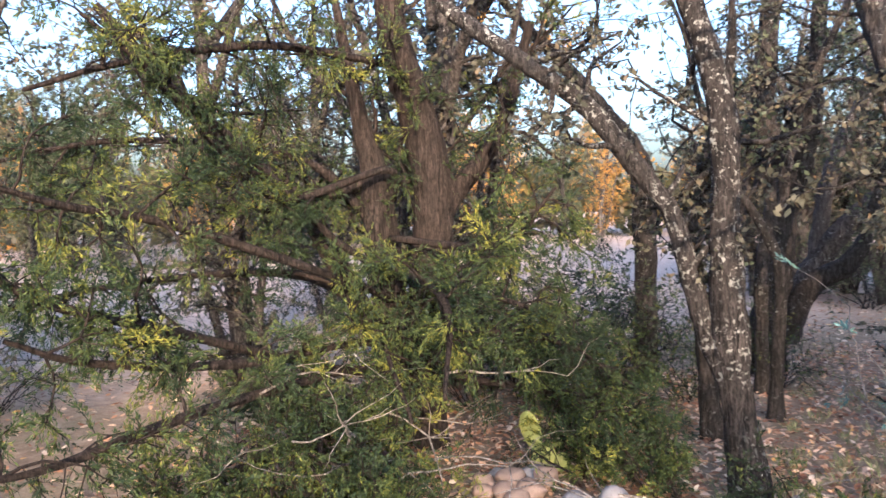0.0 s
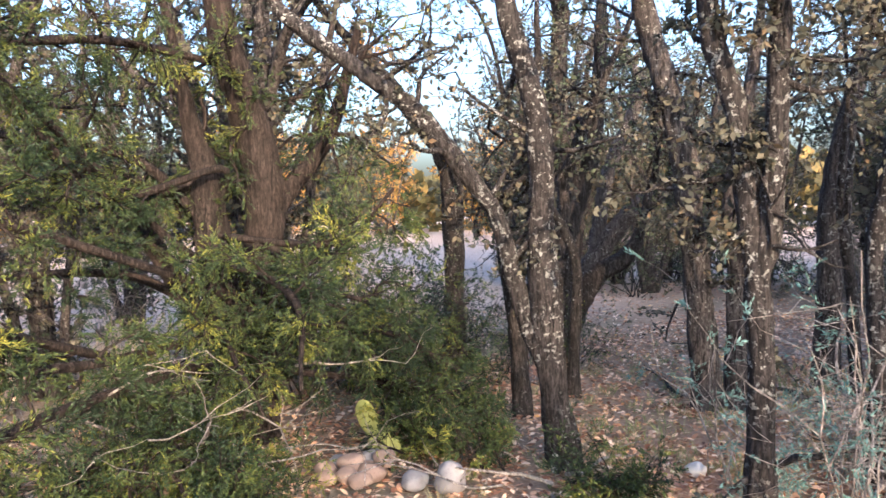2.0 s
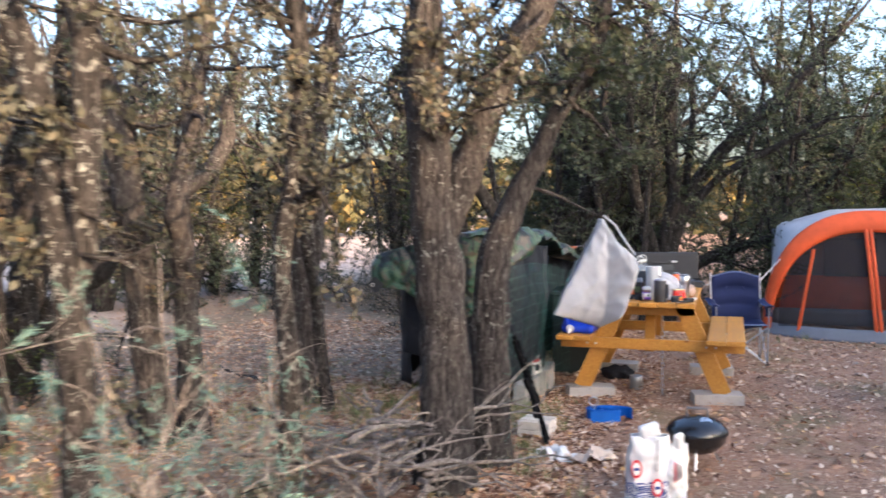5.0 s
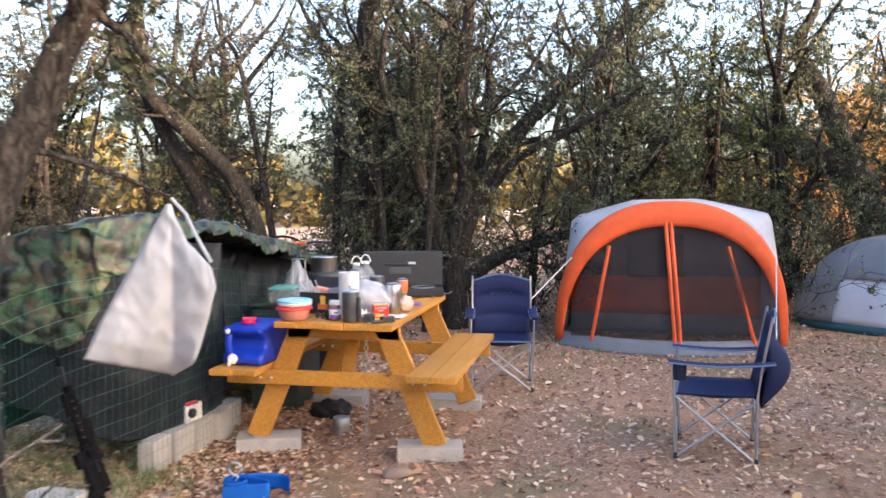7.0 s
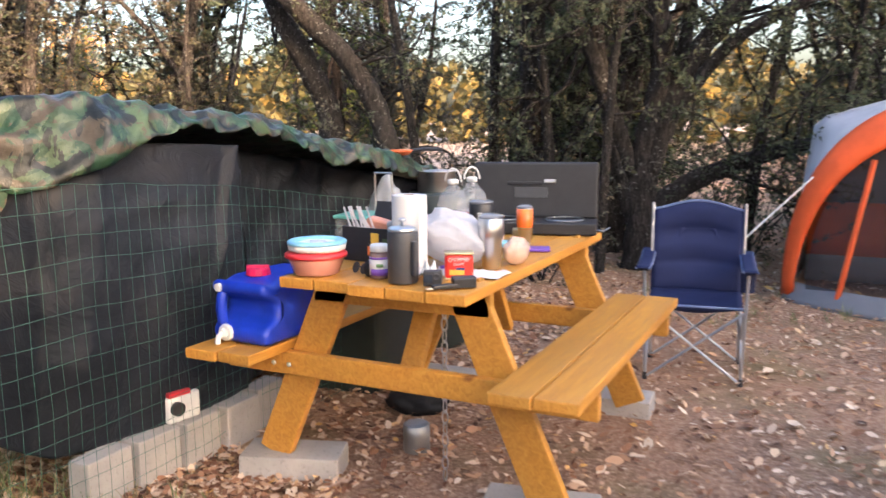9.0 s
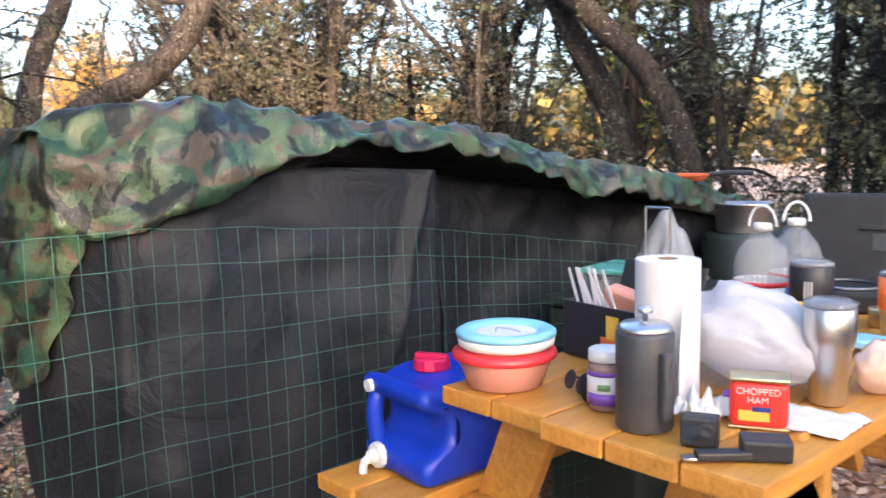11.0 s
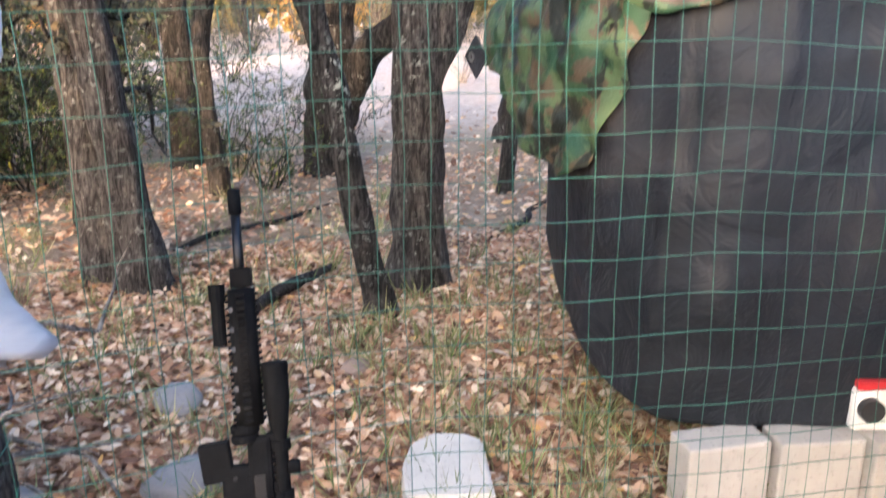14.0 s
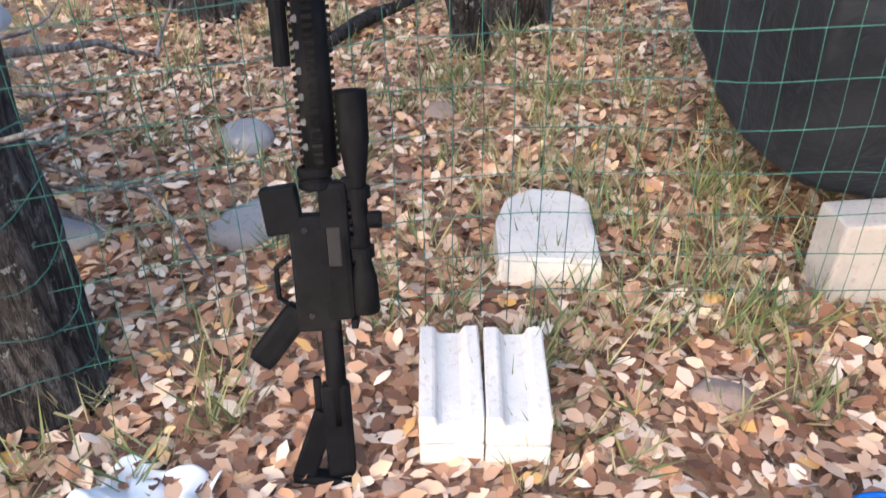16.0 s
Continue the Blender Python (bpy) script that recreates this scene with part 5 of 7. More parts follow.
for i, (x, y, z, s, m) in enumerate(((-3.78, -5.02, 0.03, 0.15, ROCK_TAN), (-3.62, -5.0, 0.0, 0.15, ROCK_TAN), (-3.70, -5.12, 0.0, 0.13, ROCK_TAN), (-3.88, -5.15, 0.0, 0.13, ROCK_TAN), (-3.58, -5.12, 0.0, 0.12, ROCK_TAN),
                                     (-3.80, -4.86, 0.0, 0.16, ROCK), (-3.66, -4.86, 0.05, 0.14, ROCK_TAN), (-3.95, -5.0, 0.0, 0.12, ROCK), (-3.76, -5.22, 0.0, 0.11, ROCK_TAN))):
    stone((x, y, z), (s * 1.2, s, s * 0.85), i + 1, m, "rounded pinkish-tan fieldstone in a small heap" if m is ROCK_TAN else "rounded grey fieldstone in a small heap", HEAP)
stone((-3.16, -4.78, 0), (0.19, 0.17, 0.20), 21, ROCK, "upright rounded grey boulder")
stone((-3.36, -4.88, 0), (0.24, 0.16, 0.11), 22, ROCK, "low grey stone beside the boulder")
stone((-2.32, -3.55, 0), (0.13, 0.11, 0.09), 23, LIMESTONE, "small pale stone on the path")
CAMP = "stones about the camp"
for i, (x, y, s, m) in enumerate(((-0.98, -2.95, 0.16, LIMESTONE), (-0.56, -2.76, 0.16, ROCK_TAN), (-0.42, -2.58, 0.10, LIMESTONE), (-0.75, -2.72, 0.12, ROCK_TAN), (0.41, -0.12, 0.14, ROCK_TAN),
                                  (-0.67, -0.66, 0.085, ROCK_TAN), (-1.26, -1.53, 0.17, ROCK), (-1.86, -1.08, 0.11, ROCK_TAN), (-1.72, -1.62, 0.16, ROCK), (-1.25, -1.95, 0.14, ROCK), (1.75, 1.75, 0.07, ROCK_TAN), (4.4, 3.5, 0.16, LIMESTONE))):
    stone((x, y, -0.005), (s * 1.25, s * 0.9, s * 0.55), 31 + i, m, "rough pale stone lying on the leaves" if m is LIMESTONE else "weathered stone lying on the leaves", CAMP)


def pad(u, s):
    b = bmesh.new()
    bmesh.ops.create_uvsphere(b, u_segments=20, v_segments=12, radius=0.5)
    for v in b.verts:
        k = 0.72 + 0.28 * (v.co.z + 0.5)
        v.co = Vector((v.co.x * s * k, v.co.y * 0.028 / 0.9, (v.co.z + 0.5) * s * 1.35))
    return b


k = Mat("cactus_skin", rough=0.6, spec=0.35)
k.color(k.mix(k.ramp(k.noise(60, 2), [(0.62, (0, 0, 0)), (0.68, (0.6, 0.6, 0.6))]), k.ramp(k.noise(5, 3), [(0.3, (0.16, 0.21, 0.07)), (0.7, (0.34, 0.33, 0.08))]), (0.45, 0.42, 0.24)))
CACTUS = k.m
pear = thing("prickly_pear", (-3.95, -4.72, 0), "yellow-green prickly pear cactus growing among stones", "cactus")
for x, y, z, s, a, l in ((0.02, -0.01, -0.02, 0.17, 10, 14), (0.03, -0.02, 0.15, 0.19, -20, -26), (0.07, 0.05, 0.0, 0.12, 40, 34)):
    part("cactus_pad", pad(0, s), CACTUS, pear, m=pose(x, y, z, 0, l, a + 35), smooth=True)

# ---- leaf litter and grass ----


def litter():
    rng = np.random.default_rng(3)
    quads = []
    for x0, x1, y0, y1, n, lo, hi in ((-3.4, -0.2, -2.4, 0.3, 30000, 0.022, 0.050), (-6, 0, -6.5, 4, 26000, 0.025, 0.06), (-1.0, 5, -3.2, 5.5, 22000, 0.018, 0.045), (-5, 1, -8, -3, 9000, 0.03, 0.065), (-9, 6, -8, 9, 14000, 0.04, 0.08)):
        x, y = rng.uniform(x0, x1, n), rng.uniform(y0, y1, n)
        z = np.array([floor_z(a, b) for a, b in zip(x, y)]) + rng.uniform(0.003, 0.028, n)
        a = rng.uniform(0, 2 * math.pi, n)
        tilt = rng.normal(0, 0.28, n)
        D = np.stack([np.cos(a) * np.cos(tilt), np.sin(a) * np.cos(tilt), np.sin(tilt)], 1)
        N = np.stack([rng.normal(0, 0.35, n), rng.normal(0, 0.35, n), np.ones(n)], 1)
        N /= np.linalg.norm(N, axis=1, keepdims=True)
        W = np.cross(D, N)
        W /= np.linalg.norm(W, axis=1, keepdims=True)
        U = np.cross(W, D)
        s = rng.uniform(lo, hi, n)[:, None]
        w = s * rng.uniform(0.20, 0.30, n)[:, None]
        curl = s * rng.uniform(-0.02, 0.22, n)[:, None]
        P = np.stack([x, y, z], 1)
        mid = P - U * curl * 0.5
        q = np.stack([P - D * s * 0.5, P - D * s * 0.12 + W * w + U * curl * 0.4, P + D * s * 0.30 + W * w * 0.8 + U * curl * 0.4, P + D * s * 0.55,
                      P + D * s * 0.30 - W * w * 0.8 + U * curl * 0.4, P - D * s * 0.12 - W * w + U * curl * 0.4], 1)
        quads.append(q.reshape(-1, 3))
    ob = new("leaf_litter", leaf_mesh("leaf_litter", np.concatenate(quads), LITTER, 6))
    tagged(ob, "curled brown and tan fallen oak leaves", "leaf litter", kind="stuff")


def grass():
    rng = np.random.default_rng(4)
    out = []
    spots = [(-1.2, -0.7, 0.3, 30), (-0.75, -0.75, 0.22, 22), (-0.95, -0.62, 0.18, 16), (-0.62, -1.0, 0.10, 12), (-1.5, -1.15, 0.35, 16), (-2.0, -1.0, 0.4, 60), (-3.0, -1.2, 0.8, 80), (-2.6, -3.3, 0.6, 50), (-3.2, -2.6, 0.9, 60), (-1.4, -0.4, 0.3, 16), (-0.9, -1.55, 0.25, 14), (-0.6, -1.75, 0.15, 10), (-1.9, -0.7, 0.5, 22), (-2.4, -0.6, 0.5, 22), (-2.3, -1.6, 0.6, 20), (-3.4, -0.4, 0.9, 30),
             (-2.5, -3.9, 0.5, 18), (-0.7, -2.3, 0.4, 16), (-3, -6, 1.0, 26), (-0.2, -2.6, 0.5, 16), (-1.3, -1.1, 0.5, 18), (-4.5, -1.5, 1.2, 30), (0.9, 3.7, 0.5, 16), (3.5, 6.5, 1.6, 40)]
    for cx, cy, sp, n in spots:
        for _ in range(n):
            x, y = rng.normal(cx, sp), rng.normal(cy, sp)
            m = rng.integers(10, 26)
            a = rng.uniform(0, 2 * math.pi, m)
            lean = rng.uniform(0.2, 1.1, m)
            D = np.stack([np.cos(a) * lean, np.sin(a) * lean, np.ones(m)], 1)
            D /= np.linalg.norm(D, axis=1, keepdims=True)
            P = np.stack([x + rng.normal(0, 0.02, m), y + rng.normal(0, 0.02, m), np.full(m, floor_z(x, y))], 1)
            out.append(leaf_quads(P, D, unit(rng, m), rng.uniform(0.04, 0.15, m), 0.018))
    ob = new("grass", leaf_mesh("grass", np.concatenate(out), GRASS))
    tagged(ob, "thin tufts of dry green and straw grass", "grass", kind="stuff")


litter()
grass()

# ---- things on the table ----
TOP = 0.832
STEEL_BRUSHED = metal("brushed_steel", (0.62, 0.61, 0.60), 0.28)
CHARCOAL = plastic("charcoal_enamel", (0.045, 0.047, 0.052), 0.42)
WHITE_PLASTIC = plastic("white_plastic", (0.66, 0.65, 0.62), 0.4)
PAPER = cloth("white_paper", (0.70, 0.68, 0.65), 0.04, 0.9, 0.1, 180)
RED_PLASTIC = plastic("red_plastic", (0.55, 0.025, 0.03), 0.35)
ORANGE_PAINT = plastic("orange_paint", (0.80, 0.14, 0.01), 0.35)
SKY_BLUE = plastic("pale_blue_plastic", (0.22, 0.50, 0.66), 0.4)
JUG_BLUE = plastic("blue_polyethylene", (0.006, 0.035, 0.42), 0.38, 0.5, 0.2)
PINK_CAP = plastic("crimson_plastic", (0.62, 0.01, 0.075), 0.3)
YELLOW_PRINT = plastic("yellow_print", (0.75, 0.45, 0.05), 0.5)
PURPLE = plastic("purple_plastic", (0.16, 0.06, 0.36), 0.4)
NAVY_PRINT = plastic("navy_print", (0.02, 0.045, 0.22), 0.5)
TIN_GOLD = metal("gilt_tin", (0.62, 0.50, 0.27), 0.3)
BLACK_CLOTH = cloth("black_fabric", (0.012, 0.012, 0.014))
INK = plastic("black_print", (0.03, 0.03, 0.035), 0.6)


def clear_mat(name, tint, amount, rough=0.12):
    return Mat(name, tint, rough, spec=0.6).see_through(amount).m


CLEAR_PINK = clear_mat("pinkish_clear_plastic", (0.62, 0.30, 0.24), 0.25)
CLEAR = clear_mat("clear_plastic", (0.45, 0.47, 0.49), 0.72)
FILM = cloth("thin_white_film", (0.70, 0.69, 0.70), 0.03, 0.45, 0.45)


def writing(text, size, parent, m, mat, label="", bend=0.0):
    """Raised lettering as a mesh."""
    c = bpy.data.curves.new("lettering", "FONT")
    c.body, c.size, c.extrude, c.align_x, c.align_y = text, size, 0.0004, "CENTER", "CENTER"
    tmp = bpy.data.objects.new("lettering", c)
    me = bpy.data.meshes.new_from_object(tmp)
    bpy.data.objects.remove(tmp)
    if bend:
        for v in me.vertices:
            a, r = v.co.x / bend, bend + v.co.z
            v.co = Vector((r * math.sin(a), v.co.y, r * math.cos(a) - bend))
    me.materials.clear()
    me.materials.append(mat)
    return part("lettering", me, None, parent, label, m=m)


def ring_band(r, z0, z1, a0=0, a1=360, mat=None, parent=None, name="label", n=28):
    """A printed sleeve round a can or bottle."""
    v = []
    for i in range(n + 1):
        a = radians(a0 + (a1 - a0) * i / n)
        v += [(r * math.cos(a), r * math.sin(a), z0), (r * math.cos(a), r * math.sin(a), z1)]
    f = [(2 * i, 2 * i + 2, 2 * i + 3, 2 * i + 1) for i in range(n)]
    ob = part(name, mesh_from(name, v, f, mat, True), None, parent)
    ob.modifiers.new("thickness", "SOLIDIFY").thickness = 0.0006
    return ob


def bowls():
    t = thing("food_container", (-0.268, 0.098, TOP), "round clear food container with a red lid under stacked plates", "container")
    part("bowl", lathe([(0, 0.001), (0.072, 0.0), (0.080, 0.004), (0.098, 0.055), (0.100, 0.062), (0.096, 0.062), (0.077, 0.008), (0, 0.006)], 40), CLEAR_PINK, t, "clear bowl stained pink", True)
    part("food", lathe([(0, 0.008), (0.074, 0.009), (0.084, 0.034), (0.05, 0.038), (0, 0.036)], 30), plastic("pale_pink_food", (0.55, 0.27, 0.20), 0.6), t, "pale pink food inside", True)
    part("lid", lathe([(0, 0.060), (0.107, 0.060), (0.110, 0.064), (0.108, 0.074), (0.098, 0.080), (0, 0.078)], 40), RED_PLASTIC, t, "red lid", True)
    p = thing("plate_stack", (-0.265, 0.101, TOP + 0.081), "stack of white bowls topped by a pale blue rimmed plate", "plates")
    part("white_bowl", lathe([(0, 0), (0.088, 0.0), (0.099, 0.006), (0.102, 0.024), (0.094, 0.024), (0, 0.010)], 40), WHITE_PLASTIC, p, smooth=True)
    part("rim", lathe([(0.062, 0.027), (0.072, 0.036), (0.094, 0.039), (0.104, 0.033), (0.103, 0.024), (0.07, 0.022), (0.062, 0.027)], 40), SKY_BLUE, p, "pale blue rim", True)
    part("inner_dish", lathe([(0, 0.014), (0.050, 0.015), (0.064, 0.030), (0.060, 0.031), (0, 0.018)], 32), WHITE_PLASTIC, p, smooth=True)
    part("wire_handle", tube([(-0.03, 0, 0.022), (-0.028, 0, 0.034), (0.005, 0.004, 0.036), (0.036, 0.004, 0.034), (0.04, 0, 0.022)], 0.0016, 6), STEEL, p)


def french_press():
    t = thing("coffee_press", (0.088, 0.078, TOP), "charcoal grey insulated coffee press with a steel lid", "coffee press")
    part("body", lathe([(0, 0), (0.047, 0), (0.050, 0.004), (0.050, 0.165), (0.048, 0.171), (0, 0.171)], 40), CHARCOAL, t, smooth=True)
    part("lid", lathe([(0, 0.168), (0.047, 0.170), (0.049, 0.176), (0.040, 0.184), (0.010, 0.187), (0, 0.187)], 40), STEEL_BRUSHED, t, "steel lid", True)
    part("knob", lathe([(0, 0.185), (0.005, 0.186), (0.005, 0.200), (0.013, 0.202), (0.014, 0.210), (0, 0.213)], 20), STEEL_BRUSHED, t, smooth=True)
    part("handle", box(0.022, 0.020, 0.115, (0.055, -0.020, 0.085), (0, 0, -20), 0.006), CHARCOAL, t, smooth=True)


def tumbler(name, at, label, r0, r1, h, body, upper=None, split=0.55):
    t = thing(name, at, label, "tumbler")
    zs = h * split
    rs = r0 + (r1 - r0) * 0.45
    part("body", lathe([(0, 0), (r0 - 0.003, 0), (r0, 0.004), (rs, zs * 0.96), (rs + 0.003, zs), (r1, zs + 0.02), (r1, h - 0.012), (r1 - 0.002, h - 0.01), (0, h - 0.01)], 40), body, t, smooth=True)
    if upper:
        part("sleeve", lathe([(rs + 0.002, zs - 0.002), (r1 + 0.0015, zs + 0.02), (r1 + 0.0015, h - 0.014), (r1 - 0.004, h - 0.013)], 40), upper, t, "coloured upper sleeve", True)
    part("lid", lathe([(0, h + 0.004), (r1 - 0.012, h + 0.004), (r1 - 0.006, h), (r1 + 0.001, h - 0.002), (r1 + 0.001, h - 0.012), (0, h - 0.012)], 32), clear_mat("smoky_lid", (0.25, 0.25, 0.26), 0.3), t, smooth=True)
    return t


def paper_towel():
    t = thing("paper_towel_roll", (0.022, 0.25, TOP), "upright roll of white paper towel", "paper towel")
    part("roll", lathe([(0.019, 0.001), (0.060, 0.001), (0.061, 0.004), (0.061, 0.268), (0.060, 0.271), (0.019, 0.271), (0.019, 0.001)], 48), PAPER, t, smooth=False)
    part("core", lathe([(0.0175, 0.0), (0.019, 0.0), (0.019, 0.272), (0.0175, 0.272), (0.0175, 0.0)], 24), cloth("brown_card", (0.36, 0.25, 0.15)), t, "brown card core")

    def tail(u, v):
        return (0.0625 + 0.02 * u ** 2, -0.03 - 0.05 * u + 0.01 * math.sin(6 * v), 0.004 + 0.26 * v * (1 - 0.85 * u))
    sheet("loose_end", tail, 12, 16, PAPER, t, "", 0.001)


def jar():
    t = thing("jar", (-0.022, 0.115, TOP), "small clear jar with a white lid and purple label", "jar")
    part("glass", lathe([(0, 0), (0.031, 0), (0.034, 0.004), (0.034, 0.078), (0.030, 0.092), (0, 0.092)], 32), clear_mat("brownish_glass", (0.30, 0.18, 0.15), 0.25), t, smooth=True)
    part("lid", lathe([(0, 0.091), (0.032, 0.091), (0.033, 0.094), (0.032, 0.112), (0.028, 0.115), (0, 0.115)], 32), WHITE_PLASTIC, t, "white screw lid", True)
    ring_band(0.0347, 0.012, 0.074, 0, 360, WHITE_PLASTIC, t)
    ring_band(0.0352, 0.066, 0.074, 0, 360, PURPLE, t, "label_stripe")
    ring_band(0.0352, 0.012, 0.034, -120, 20, PURPLE, t, "label_stripe")
    ring_band(0.0352, 0.040, 0.052, -80, -40, plastic("green_print", (0.12, 0.25, 0.08)), t, "label_print")


def tin():
    t = thing("food_tin", (0.225, 0.218, TOP), "red rectangular meat tin with a gilt pull-top", "tin can", turn=28)
    part("body", box(0.096, 0.055, 0.082, (0, 0, 0.042), bevel=0.016, seg=4), plastic("red_label", (0.72, 0.035, 0.02), 0.35), t, smooth=True)
    part("lid", box(0.098, 0.057, 0.009, (0, 0, 0.086), bevel=0.004, seg=2), TIN_GOLD, t, "gilt tin lid", True)
    part("rim", box(0.098, 0.057, 0.005, (0, 0, 0.0025), bevel=0.002), TIN_GOLD, t)
    writing("CHOPPED", 0.016, t, pose(-0.002, -0.0279, 0.066, 90, 0, 0), WHITE_PLASTIC, "white lettering")
    writing("HAM", 0.016, t, pose(-0.002, -0.0279, 0.051, 90, 0, 0), WHITE_PLASTIC, "white lettering")
    part("print_patch", box(0.05, 0.0012, 0.018, (-0.008, -0.028, 0.024), bevel=0), YELLOW_PRINT, t, "yellow picture on the label")
    part("print_patch", box(0.03, 0.0014, 0.008, (0.004, -0.0284, 0.036), bevel=0), NAVY_PRINT, t)


def black_bits():
    t = thing("action_camera", (0.205, 0.062, TOP), "small black square action camera", "camera", turn=24)
    part("body", box(0.060, 0.034, 0.050, (0, 0, 0.026), bevel=0.005), BLACK_PLASTIC, t)
    part("lens_ring", lathe([(0, 0), (0.013, 0), (0.013, 0.006), (0.009, 0.007), (0, 0.005)], 20), INK, t, m=pose(0.012, -0.017, 0.032, 90, 0, 0))
    part("screen", box(0.026, 0.002, 0.026, (-0.014, -0.0175, 0.026), bevel=0), plastic("dark_glass", (0.02, 0.03, 0.045), 0.1), t)
    t = thing("camera_grip", (0.295, 0.062, TOP), "black folding camera grip lying flat", "camera grip", turn=35)
    part("head", box(0.075, 0.050, 0.034, (0.02, 0.01, 0.018), bevel=0.006), BLACK_PLASTIC, t)
    part("arm", box(0.085, 0.026, 0.014, (-0.045, -0.012, 0.010), (0, 0, 12), 0.004), BLACK_PLASTIC, t)
    part("tip", box(0.030, 0.020, 0.004, (-0.092, -0.022, 0.006), (0, 0, 12), 0.001), STEEL_BRUSHED, t, "bare metal tip")
    t = thing("sunglasses", (-0.125, 0.16, TOP), "dark folded pair of sunglasses", "sunglasses", turn=-20)
    for s in (-1, 1):
        part("lens", lathe([(0, 0), (0.017, 0.001), (0.020, 0.004), (0.017, 0.006), (0, 0.006)], 18), INK, t, m=pose(s * 0.022, 0, 0.018, 70, 0, 0))
        part("arm", tube([(s * 0.042, 0, 0.02), (s * 0.03, 0.06, 0.008), (s * -0.02, 0.075, 0.006)], 0.0025, 6), BLACK_PLASTIC, t)
    t = thing("dark_ball", (-0.062, 0.135, TOP), "matt black round lens cap cover", "cover")
    part("shell", lathe([(0, 0), (0.022, 0), (0.030, 0.014), (0.032, 0.030), (0.026, 0.048), (0.012, 0.056), (0, 0.057)], 24), BLACK_CLOTH, t, smooth=True)


def utensil_box():
    t = thing("utensil_box", (-0.20, 0.44, TOP), "open black box packed with cutlery and packets", "box", turn=-8)
    for sx, sy, sz, at in ((0.26, 0.006, 0.13, (0, -0.08, 0.066)), (0.26, 0.006, 0.13, (0, 0.08, 0.066)), (0.006, 0.16, 0.13, (-0.13, 0, 0.066)), (0.006, 0.16, 0.13, (0.13, 0, 0.066)), (0.26, 0.16, 0.006, (0, 0, 0.004))):
        part("panel", box(sx, sy, sz, at, bevel=0.002), BLACK_PLASTIC, t)
    part("label", box(0.035, 0.002, 0.055, (0.03, -0.0845, 0.085), bevel=0), YELLOW_PRINT, t, "yellow sticker")
    part("label", box(0.07, 0.002, 0.035, (0.03, -0.0845, 0.045), bevel=0), plastic("orange_print", (0.75, 0.18, 0.04)), t, "orange sticker")
    part("label", box(0.05, 0.002, 0.05, (0.09, -0.0845, 0.07), bevel=0), plastic("green_card", (0.07, 0.12, 0.05)), t)
    rng = random.Random(4)
    for i in range(9):
        x, a = -0.115 + i * 0.012, rng.uniform(-35, -15)
        part("fork", box(0.008, 0.003, 0.17, (x, -0.05 + 0.01 * (i % 3), 0.125), (rng.uniform(-10, 10), a, 0), 0.001), clear_mat("clear_cutlery", (0.75, 0.70, 0.68), 0.35) if i == 0 else bpy.data.materials["clear_cutlery"], t)
    part("packet", box(0.10, 0.05, 0.09, (-0.03, 0.02, 0.11), (8, 12, 10), 0.012, seg=3), plastic("salmon_packet", (0.50, 0.22, 0.14)), t)
    part("packet", box(0.09, 0.05, 0.09, (0.07, 0.02, 0.11), (-6, -10, 4), 0.012, seg=3), plastic("grey_packet", (0.25, 0.27, 0.29)), t)
    part("lid", box(0.24, 0.012, 0.10, (0.02, 0.085, 0.165), (-18, 0, 0), 0.004), BLACK_PLASTIC, t, "open black lid")


def plastic_bag():
    t = thing("plastic_bag", (0.12, 0.435, TOP), "crumpled white plastic grocery bag", "plastic bag", turn=12)
    b = bmesh.new()
    bmesh.ops.create_icosphere(b, subdivisions=5, radius=1)
    for v in b.verts:
        d = v.co.normalized()
        k = 1 + 0.10 * noise.noise(d * 2.0) + 0.07 * abs(noise.noise(d * 4.5)) + 0.035 * abs(noise.noise(d * 10))
        x, y, z = d.x * 0.155 * k, d.y * 0.125 * k, (d.z * 0.5 + 0.5) ** 0.8 * 0.20 * k
        x -= 0.03 * (z / 0.2) ** 2
        z *= 1.0 - 0.35 * (x / 0.15 if x > 0 else 0)
        v.co = Vector((x, y, max(z, 0.001)))
    part("film", b, FILM, t, smooth=True)
    t2 = thing("bread_bag", (0.30, 0.56, TOP), "clear bag of bread rolls twisted shut", "bread bag")
    b = bmesh.new()
    bmesh.ops.create_icosphere(b, subdivisions=4, radius=1)
    for v in b.verts:
        d = v.co.normalized()
        k = 1 + 0.12 * noise.noise(d * 2.4)
        v.co = Vector((d.x * 0.045 * k, d.y * 0.07 * k, max(0.001, (d.z + 0.9) * 0.052 * k)))
    part("film", b, clear_mat("bread_film", (0.72, 0.50, 0.36), 0.25), t2, smooth=True)


